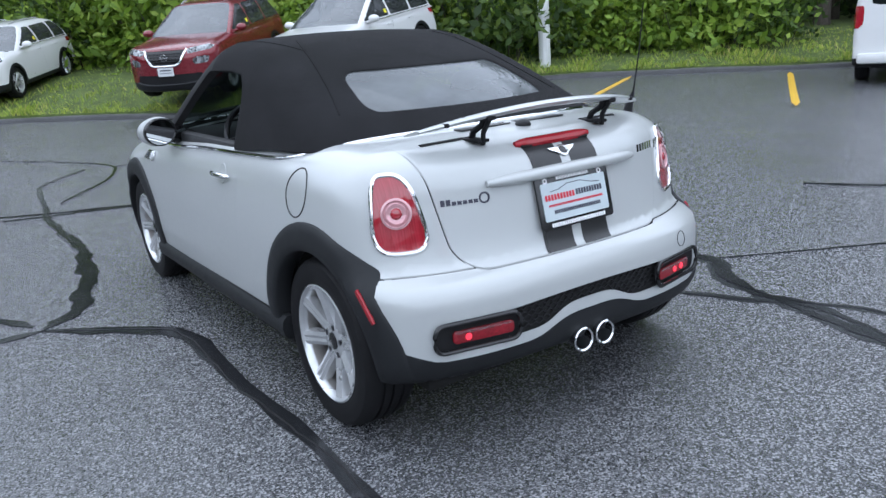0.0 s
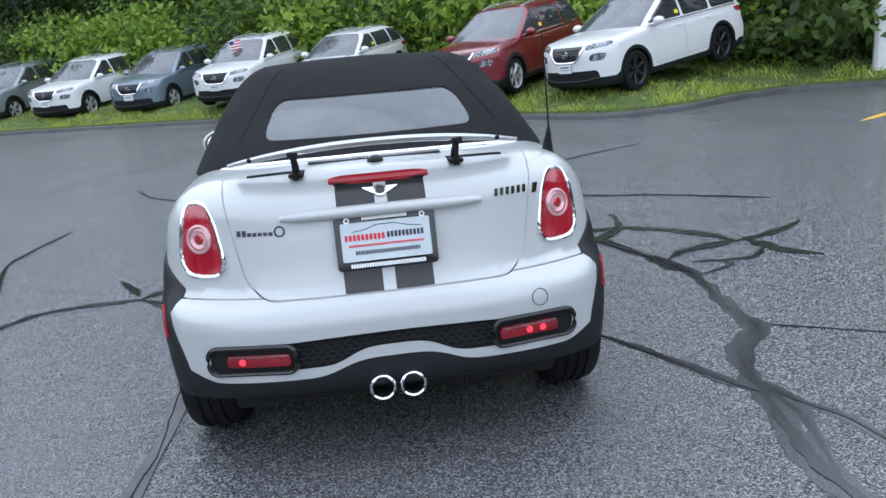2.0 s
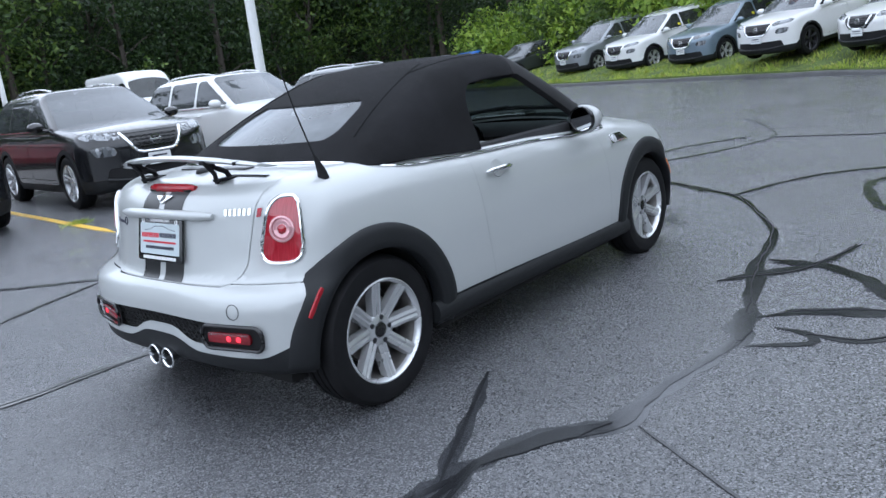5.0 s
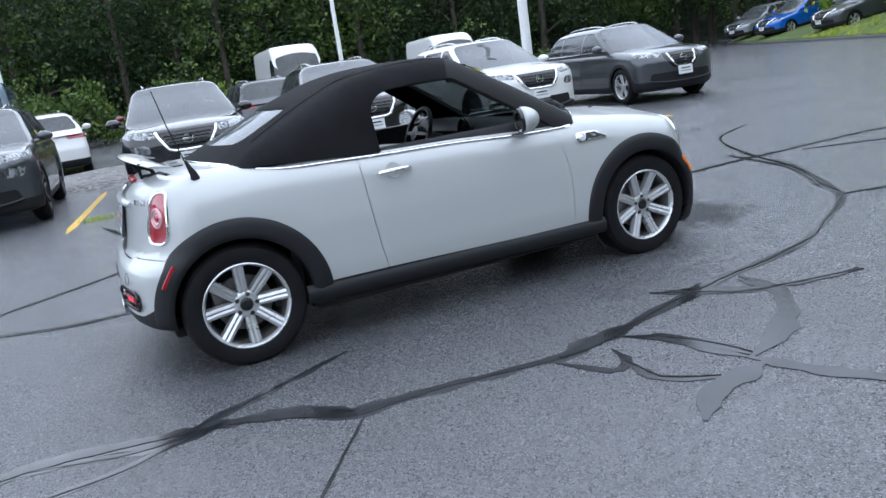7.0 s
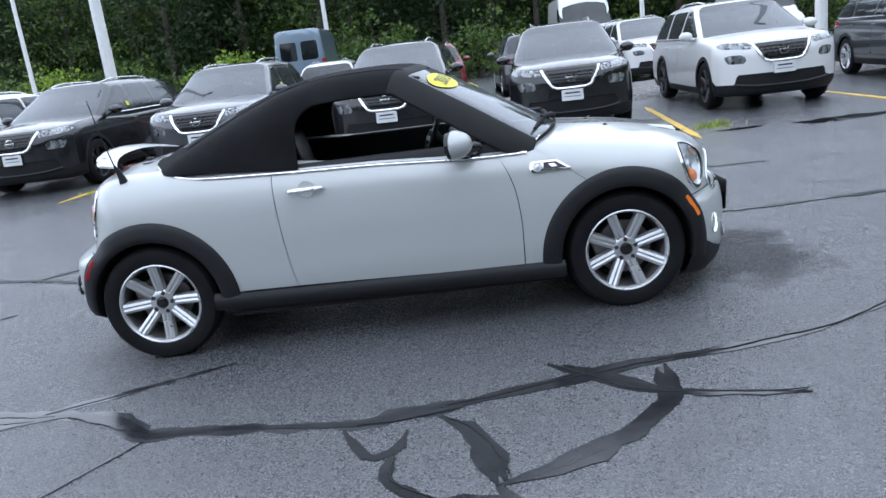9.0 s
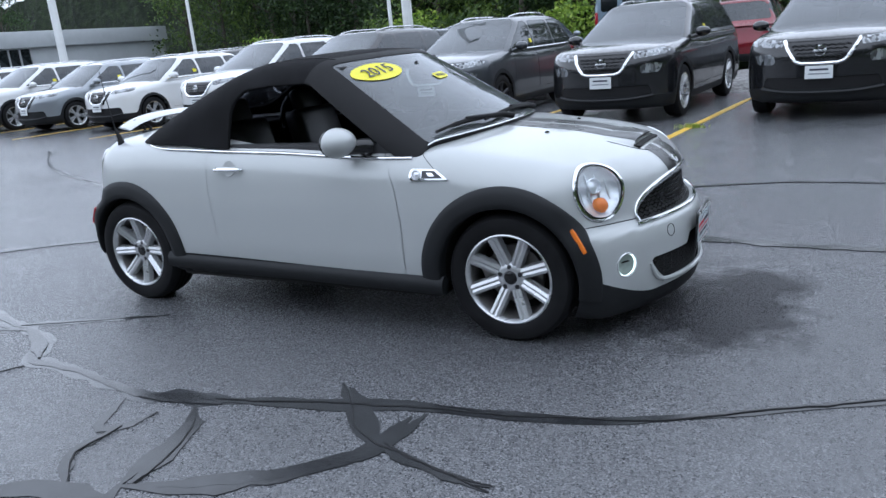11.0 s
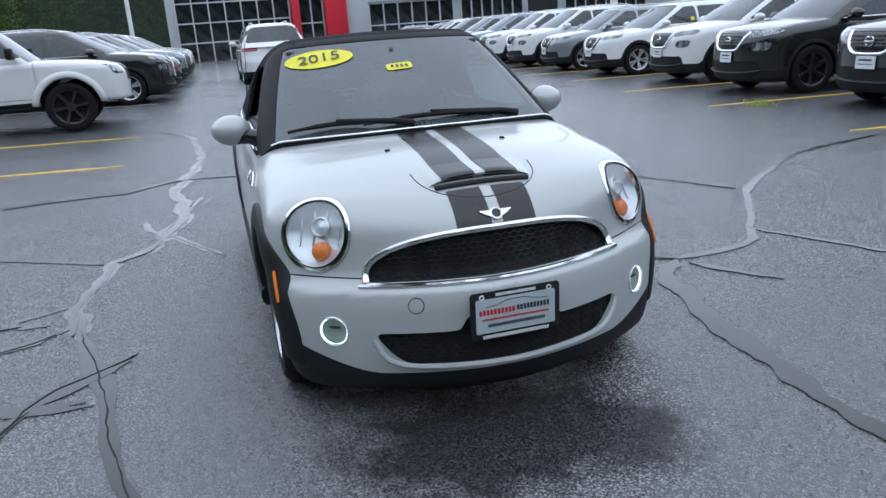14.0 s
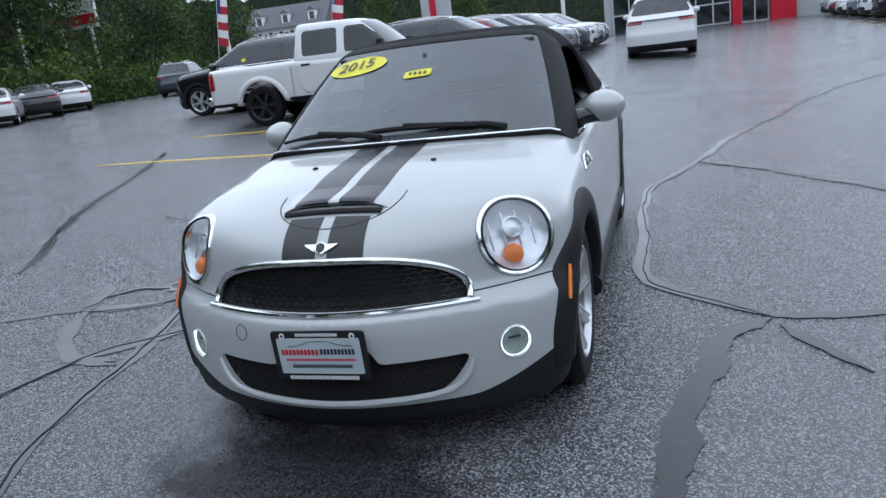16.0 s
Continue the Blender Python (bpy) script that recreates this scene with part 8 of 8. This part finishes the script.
def leaves(rng, centres, per, spread, size):
    c = np.repeat(np.array(centres), per, 0)
    n = len(c)
    p = c + rng.randn(n, 3) * np.array([1, 1, 0.7]) * spread
    u = rng.randn(n, 3)
    u /= np.linalg.norm(u, axis=1, keepdims=True)
    w = np.cross(u, rng.randn(n, 3))
    w /= np.linalg.norm(w, axis=1, keepdims=True)
    s = size * rng.uniform(0.6, 1.4, n)[:, None]
    V = np.stack([p - u * s, p + w * s * 0.5 - u * s * 0.1, p + u * s, p - w * s * 0.5 - u * s * 0.1], 1).reshape(-1, 3)
    return V, [(4 * i, 4 * i + 1, 4 * i + 2, 4 * i + 3) for i in range(n)]


def make_tree(seed, height, spread, mat, clumps=66, per=66, size=0.125, low=0.2):
    rng = np.random.RandomState(seed)
    t = group_of("tree")
    bm = bmesh.new()
    bend = rng.randn(2) * 0.3
    tube(bm, [(bend[0] * q * q, bend[1] * q * q, height * 0.85 * q - 0.2) for q in np.linspace(0, 1, 8)], [0.20 * (1 - 0.85 * q) + 0.02 for q in np.linspace(0, 1, 8)], 8)
    cents = []
    for i in range(clumps):
        q = low + (1 - low) * rng.rand() ** 0.85
        rr = spread * math.sin(math.pi * min(0.98, 0.12 + 0.88 * q)) ** 0.6 * rng.uniform(0.35, 1.05)
        a = rng.uniform(0, 2 * math.pi)
        cents.append((rr * math.cos(a) + bend[0] * q, rr * math.sin(a) + bend[1] * q, height * q))
    for i in range(9):
        c = cents[i * 5]
        h0 = min(c[2] * 0.75, height * 0.7)
        tube(bm, [(bend[0] * (h0 / height) ** 2, bend[1] * (h0 / height) ** 2, h0), (c[0] * 0.55, c[1] * 0.55, (h0 + c[2]) / 2 + 0.2), c], [0.07, 0.045, 0.015], 5)
    part("trunk", bm, M["bark"], t, "grey-brown trunk and limbs")
    V, F = leaves(rng, cents, per, 0.52, size)
    piece("crown", V, F, M[mat], t, "leafy green crown", smooth=False)
    return t


def make_bush(seed, height, spread, mat, clumps=34, per=42, size=0.085):
    rng = np.random.RandomState(seed)
    t = group_of("shrub")
    cents = []
    bm = bmesh.new()
    for i in range(clumps):
        a, r = rng.uniform(0, 2 * math.pi), spread * math.sqrt(rng.rand())
        h = height * rng.uniform(0.15, 1.0) * (1 - 0.45 * (r / spread) ** 2)
        cents.append((r * math.cos(a), r * math.sin(a), h))
        if i % 3 == 0:
            tube(bm, [(r * 0.6 * math.cos(a), r * 0.6 * math.sin(a), -0.1), cents[-1]], [0.012, 0.005], 4)
    part("stems", bm, M["bark"], t)
    V, F = leaves(rng, cents, per, 0.24, size)
    piece("leaves", V, F, M[mat], t, "bright green leaves", smooth=False)
    return t


kinds = [make_tree(1, 10.5, 2.7, "leafdark"), make_tree(2, 12.5, 3.1, "leafdark", 76), make_tree(3, 8.5, 2.5, "leafmid"), make_tree(4, 11.0, 2.9, "leafmid", 70), make_tree(5, 7.0, 2.6, "leafdark", 54, low=0.08)]
bushes = [make_bush(21, 1.7, 1.1, "leafbright"), make_bush(22, 2.1, 1.3, "leafbright", 42), make_bush(23, 1.4, 1.2, "leafmid", 32), make_bush(24, 2.6, 1.5, "leafmid", 46)]
used = set()


def plant(kind, x, y, z, turn, scale, label, cat, group):
    m = pose(x, y, z, 0, 0, turn)
    if kind not in used:
        used.add(kind)
        kind.matrix_basis = m @ Matrix.Scale(1.0, 4)
        ob = kind
    else:
        ob = copy_thing(kind, m @ Matrix.Scale(scale, 4))
    return tagged(ob, label, cat, group)


def along(pts, gap):
    p = np.array(pts, float)
    d = np.r_[0, np.cumsum(np.hypot(*np.diff(p, axis=0).T))]
    s = np.arange(0, d[-1], gap)
    return np.stack([np.interp(s, d, p[:, j]) for j in (0, 1)], -1)


rng = np.random.RandomState(8)
WOOD = [(-6, -33), (6, -24.5), (15, -19), (20.5, -12.5), (25, -6), (29, 1), (32, 9), (35, 17), (39, 26), (36, 36), (22, 40), (6, 41), (-10, 42), (-28, 44), (-48, 48)]
for rowi, (gap, off) in enumerate(((3.0, 0.0), (3.6, 4.0), (4.2, 9.0))):
    for x, y in along(WOOD, gap):
        cx, cy = x + (1.0 if y < 26 else 0.0) * off + rng.randn() * 0.9, y + (0.0 if -12 < y < 26 else (off if y > 0 else -off)) + rng.randn() * 0.9
        kd = kinds[rng.choice([0, 1, 3, 2, 4], p=[0.3, 0.27, 0.18, 0.1, 0.15])]
        plant(kd, cx, cy, 0.5 if y < 26 else -0.2, rng.uniform(0, 360), rng.uniform(0.85, 1.3), "dense broadleaf tree at the edge of the woods", "tree", "woodland trees")
for x, y in np.concatenate([along([(-14, -36), (-30, -34), (-46, -33), (-64, -24), (-78, -14)], 3.4), along([(-20, -42), (-44, -42), (-70, -34)], 4.0), along([(-60, 40), (-90, 34)], 5)]):
    kd = kinds[rng.choice(5)]
    if x < -40 and y < 0 and abs(y - 1.2 + 0.496 * (5.4 - x)) < 6:
        continue  # a gap in the trees shows the far house
    plant(kd, x + rng.randn() * 0.8, y + rng.randn() * 0.8, -0.1, rng.uniform(0, 360), rng.uniform(0.7, 1.1), "broadleaf tree beyond the car park", "tree", "woodland trees")
HEDGE = [(9.4, -16.0), (12.2, -13.2), (13.8, -11.2), (14.6, -9.2), (16.6, -7.2), (19.8, -4.8), (22.6, -1.8), (24.4, 2), (26, 6), (27.6, 10), (29.6, 14.4), (32, 19.5), (35, 25)]
for off, gap in ((0.0, 0.95), (1.4, 1.1), (2.9, 1.4)):
    for x, y in along(HEDGE, gap):
        kd = bushes[rng.choice(4, p=[0.36, 0.36, 0.12, 0.16] if off < 2 else [0.15, 0.3, 0.2, 0.35])]
        plant(kd, x + off + rng.randn() * 0.25, y - 0.3 * off + rng.randn() * 0.3, 0.42 + 0.12 * off + 0.38 * max(0.0, min(1.0, (y + 10) / 4)), rng.uniform(0, 360), rng.uniform(1.05, 1.75), "bright green knotweed shrub on the bank", "shrub", "shrubs on the bank")
for x, y in along([(-30, 36), (-10, 34), (8, 33), (22, 32)], 2.4):
    plant(bushes[rng.choice(4)], x + rng.randn() * 0.4, y + rng.randn() * 0.5, -0.15, rng.uniform(0, 360), rng.uniform(0.9, 1.5), "green shrub at the foot of the woods", "shrub", "shrubs by the woods")

# added backdrop far behind the trees: the woods' inner shade is in its colour
k = Nodes("shaded_woods_backdrop")
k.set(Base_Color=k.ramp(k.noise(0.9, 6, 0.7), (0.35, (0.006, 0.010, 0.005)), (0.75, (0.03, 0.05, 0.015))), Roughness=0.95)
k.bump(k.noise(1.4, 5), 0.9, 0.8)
M["woodshade"] = k.mat


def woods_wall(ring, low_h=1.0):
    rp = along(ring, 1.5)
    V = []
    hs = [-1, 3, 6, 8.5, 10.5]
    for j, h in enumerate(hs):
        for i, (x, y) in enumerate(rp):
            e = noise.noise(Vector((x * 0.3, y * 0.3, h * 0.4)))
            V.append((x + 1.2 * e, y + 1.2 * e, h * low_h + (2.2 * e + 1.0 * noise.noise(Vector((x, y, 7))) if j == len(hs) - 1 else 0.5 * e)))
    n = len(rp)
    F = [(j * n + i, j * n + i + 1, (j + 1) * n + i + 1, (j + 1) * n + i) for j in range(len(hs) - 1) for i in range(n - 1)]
    tagged(piece("backdrop", V, F, M["woodshade"]), "added backdrop behind the trees, the shade inside the woods put into its dark colour", "woods", kind="structure")


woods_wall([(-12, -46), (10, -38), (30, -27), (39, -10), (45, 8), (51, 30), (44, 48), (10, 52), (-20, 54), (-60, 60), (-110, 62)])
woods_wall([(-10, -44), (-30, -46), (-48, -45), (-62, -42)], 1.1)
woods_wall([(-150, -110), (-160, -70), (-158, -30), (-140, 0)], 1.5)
for x, y in along([(-14, -31.5), (-30, -30.5), (-46, -29.5), (-60, -26)], 1.7):
    plant(bushes[rng.choice([2, 3])], x + rng.randn() * 0.4, y + rng.randn() * 0.5, -0.15, rng.uniform(0, 360), rng.uniform(1.0, 1.6), "green shrub at the foot of the woods", "shrub", "shrubs by the woods")

# ---- the showroom, poles, signs and the far house ----
M["panel"] = plain("pale_grey_metal_panel", (0.42, 0.44, 0.45), 0.45, 0.1, 0, 2, 0.08)
M["redpanel"] = plain("red_metal_panel", (0.50, 0.012, 0.03), 0.35, 0, 0, 3, 0.1)
M["whitepost"] = plain("white_painted_post", (0.68, 0.69, 0.68), 0.45, 0, 0, 6, 0.08)
M["mullion"] = plain("silver_mullion", (0.5, 0.51, 0.52), 0.4, 0.5, 0, 8, 0.05)
M["shingle"] = plain("grey_shingle_roof", (0.12, 0.12, 0.13), 0.85, 0, 0.3, 12, 0.2)
M["siding"] = plain("grey_siding", (0.27, 0.27, 0.26), 0.7, 0, 0, 9, 0.1)
BX = -50.0
show = group_of("showroom")
tagged(show, "low grey car showroom with glass front and red entrance", "building")


def block(name, parent, mat, y0, y1, z0, z1, x0, x1, bevel=0.02, label=""):
    bm = bmesh.new()
    box(bm, ((x0 + x1) / 2, (y0 + y1) / 2, (z0 + z1) / 2), (abs(x1 - x0), y1 - y0, z1 - z0), bevel)
    return part(name, bm, M[mat], parent, label)


def glazing(parent, y0, y1, z0, z1, x, cols, rows):
    """A wall of panes in a silver grid."""
    w = group_of("glass_front")
    w.parent = parent
    tagged(w, "glass front in a silver grid")
    for i in range(cols + 1):
        bm = bmesh.new()
        yy = y0 + (y1 - y0) * i / cols
        box(bm, (x + 0.05, yy, (z0 + z1) / 2), (0.12, 0.09, z1 - z0))
        part("mullion", bm, M["mullion"], w, smooth=False)
    for j in range(rows + 1):
        zz_ = z0 + (z1 - z0) * j / rows
        bm = bmesh.new()
        box(bm, (x + 0.05, (y0 + y1) / 2, zz_), (0.11, y1 - y0, 0.09))
        part("transom", bm, M["mullion"], w, smooth=False)
    dw, dz = (y1 - y0) / cols, (z1 - z0) / rows
    first = None
    for i in range(cols):
        for j in range(rows):
            if first is None:
                b = bmesh.new()
                box(b, (0, 0, 0), (0.02, dw - 0.07, dz - 0.07))
                first = part("pane", b, M["bodyglass"], w, smooth=False)
                ob = first
            else:
                ob = new("pane", first.data)
                ob.parent = w
            ob.location = (x, y0 + dw * (i + 0.5), z0 + dz * (j + 0.5))
    return w


block("wall", show, "panel", -3.0, 5.2, 0.0, 6.4, BX - 12, BX - 0.3)
glazing(show, -2.4, 5.1, 0.15, 5.3, BX - 0.15, 7, 4)
block("fascia", show, "panel", -3.0, 5.2, 5.3, 6.5, BX - 0.3, BX + 0.25, label="pale grey fascia")
for y0, y1 in ((5.2, 5.75), (7.5, 9.0)):
    block("entrance_pillar", show, "redpanel", y0, y1, 0.0, 7.2, BX - 1.5, BX + 0.6, label="red entrance pillar")
block("entrance_beam", show, "redpanel", 5.75, 7.5, 4.6, 7.2, BX - 1.5, BX + 0.55)
glazing(show, 5.8, 7.45, 0.05, 4.5, BX - 0.4, 2, 2)
block("end_wall", show, "panel", 9.0, 10.6, 0.0, 7.0, BX - 6, BX + 0.3)
block("low_wing", show, "panel", 10.6, 46.0, 0.0, 4.0, BX - 12, BX - 0.2)
block("low_fascia", show, "panel", 10.6, 46.0, 3.35, 4.5, BX - 0.2, BX + 0.2, label="pale grey fascia")
glazing(show, 10.7, 17.0, 0.3, 3.3, BX - 0.1, 6, 2)
glazing(show, 17.6, 22.5, 1.5, 3.3, BX - 0.1, 6, 1)
glazing(show, 26.0, 33.0, 1.5, 3.3, BX - 0.1, 8, 1)
block("shutter", show, "cladding", 23.0, 25.4, 0.0, 3.0, BX - 0.2, BX - 0.05, label="dark roller shutter")

# pylon sign: grey with a red stripe
py = group_of("pylon_sign")
tagged(py, "grey pylon sign with a red stripe", "sign")
block("slab", py, "panel", -11.6, -10.0, 0, 7.0, -36.2, -35.8)
block("stripe", py, "redpanel", -11.1, -10.75, 0, 7.0, -35.8, -35.76, 0, "red stripe")


def lamp_post(x, y, h, r, label, base=True):
    g = group_of("lamp_post", pose(x, y, gz(x, y)))
    tagged(g, label, "lamp post", "lamp posts of the lot")
    bm = bmesh.new()
    tube(bm, [(0, 0, 0), (0, 0, h * 0.5), (0, 0, h)], [r, r * 0.9, r * 0.75], 10)
    part("pole", bm, M["whitepost"], g, "white round pole")
    if base:
        bm = bmesh.new()
        lathe(bm, [(0.28, 0.0), (0.28, 0.65), (0.24, 0.7), (0.0, 0.7)], 20, Matrix.Rotation(radians(90), 4, "X"))
        part("footing", bm, M["gravel"], g, "round concrete footing")
    bm = bmesh.new()
    box(bm, (0.35, 0, h), (0.7, 0.3, 0.14), 0.04)
    part("lamp_head", bm, M["panel"], g)
    return g


lamp_post(11.75, -10.75, 9, 0.14, "white lamp post in the shrubs on the bank", False)
lamp_post(9.7, 12.3, 8, 0.13, "white lamp post on the gravel strip")
lamp_post(-5.75, 12.6, 8, 0.13, "white lamp post on the gravel strip")
lamp_post(-18.6, 12.6, 8, 0.13, "white lamp post on the gravel strip")
lamp_post(9.9, 28.0, 8, 0.10, "slim white lamp post near the woods")
lamp_post(-3.1, 28.0, 8, 0.10, "slim white lamp post near the woods")
lamp_post(-16.0, 28.5, 8, 0.10, "slim white lamp post near the woods")
lamp_post(-29.0, 28.5, 8, 0.10, "slim white lamp post near the woods")
lamp_post(-35, -37.7, 9, 0.12, "white lamp post at the far edge")
lamp_post(-33, -22.0, 9, 0.12, "white lamp post with a striped banner", False)
lamp_post(-36, -16.6, 9, 0.12, "white lamp post with a striped banner", False)
lamp_post(-40, -4.5, 9, 0.12, "white lamp post by the showroom", False)
M["flagred"] = plain("flag_red", (0.42, 0.02, 0.04), 0.7)
M["flagblue"] = plain("flag_blue", (0.03, 0.04, 0.18), 0.7)


def flag(name, m, w, h, label, cat):
    """A striped flag with a blue corner, rippled."""
    g = group_of(name, m)
    tagged(g, label, cat)

    def cloth(nm, mat, a0, a1, b0, b1, off):
        V, F = [], []
        n = 8
        for i in range(n + 1):
            for b in (b0, b1):
                u_ = a0 + (a1 - a0) * i / n
                V.append((u_ * w, 0.05 * w * math.sin(7 * u_ + 2 * b) + off, b * h))
        F = [(2 * i, 2 * i + 2, 2 * i + 3, 2 * i + 1) for i in range(n)]
        piece(nm, V, F, M[mat], g)

    for i in range(7):
        cloth("stripe", "flagred" if i % 2 == 0 else "whiteink", 0.4 if i > 3 else 0, 1, i / 7, (i + 1) / 7, 0)
    cloth("canton", "flagblue", 0, 0.4, 4 / 7, 1, 0)
    bm = bmesh.new()
    tube(bm, [(0, 0, -0.3 * h), (0, 0, 1.05 * h)], 0.02 * w + 0.003, 6)
    part("staff", bm, M["whitepost"], g)
    return g


flag("banner_flag", pose(-33.0, -22.6, 2.6, 0, 12, 75), 0.75, 2.9, "striped banner hanging on a lamp post", "flag")
flag("banner_flag", pose(-36.0, -17.1, 2.4, 0, 12, 75), 0.75, 2.9, "striped banner hanging on a lamp post", "flag")
flag("car_flag", pose(19.9, 3.2, 2.05, 0, -8, -70), 0.32, 0.26, "small striped flag on the roof of a parked car", "flag")

sg = group_of("board_sign")
tagged(sg, "red and white board sign on two white posts", "sign")
for yy in (-34.5, -32.3):
    bm = bmesh.new()
    tube(bm, [(-35, yy, -0.1), (-35, yy, 5.0)], 0.10, 10)
    part("post", bm, M["whitepost"], sg, "white post")
block("board", sg, "whitepost", -35.1, -31.7, 4.7, 6.6, -35.1, -34.9, 0.02, "white board")
block("band", sg, "redpanel", -35.0, -31.8, 4.9, 5.5, -34.9, -34.88, 0, "red band")

# far grey house with dormers
hs_ = group_of("house", pose(-130, -66, 0, 0, 0, 4))
tagged(hs_, "grey two-storey house with dormers far beyond the lot", "house")
block("wall", hs_, "siding", -7.5, 7.5, -1.0, 7.4, -4.0, 4.0)
bm = bmesh.new()
vs = [bm.verts.new(v) for v in ((4.4, -7.9, 7.2), (4.4, 7.9, 7.2), (0, 7.9, 11.2), (0, -7.9, 11.2), (-4.4, 7.9, 7.2), (-4.4, -7.9, 7.2))]
for f in ((0, 1, 2, 3), (3, 2, 4, 5), (0, 3, 5), (1, 4, 2), (0, 5, 4, 1)):
    bm.faces.new([vs[i] for i in f])
part("roof", bm, M["shingle"], hs_, "grey shingle roof", smooth=False)
for yy in (-5.2, 0.0, 5.2):
    d_ = block("dormer", hs_, "whitepost", yy - 0.75, yy + 0.75, 7.6, 9.6, 1.0, 3.6)
    block("window", d_, "bodyglass", yy - 0.45, yy + 0.45, 8.0, 9.3, 3.6, 3.64, 0)
    bm = bmesh.new()
    vs = [bm.verts.new(v) for v in ((3.8, yy - 0.95, 9.55), (3.8, yy + 0.95, 9.55), (3.8, yy, 10.3), (0.4, yy, 10.3), (0.4, yy - 0.95, 9.55), (0.4, yy + 0.95, 9.55))]
    for f in ((0, 1, 2), (0, 2, 3, 4), (2, 1, 5, 3)):
        bm.faces.new([vs[i] for i in f])
    part("dormer_roof", bm, M["shingle"], d_, smooth=False)
for zz_ in (1.0, 4.8):
    for i in range(7):
        yy = -6.3 + 2.1 * i
        w_ = block("window", hs_, "whitepost", yy - 0.6, yy + 0.6, zz_, zz_ + 1.7, 4.0, 4.06, 0)
        block("pane", w_, "bodyglass", yy - 0.48, yy + 0.48, zz_ + 0.12, zz_ + 1.58, 4.06, 4.08, 0)
        for sx in (-0.85, 0.85):
            block("shutter", w_, "dark", yy + sx - 0.2, yy + sx + 0.2, zz_, zz_ + 1.7, 4.0, 4.05, 0)

# overhead wires
bm = bmesh.new()
for h in (7.6, 8.4):
    tube(bm, [(-42, -60 + 12 * i, h - 0.6 * math.sin(math.pi * (i % 5) / 5)) for i in range(9)], 0.02, 4)
tagged(part("overhead_wires", bm, M["blackmatt"]), "dark overhead wires crossing the far street", "wire", kind="stuff")
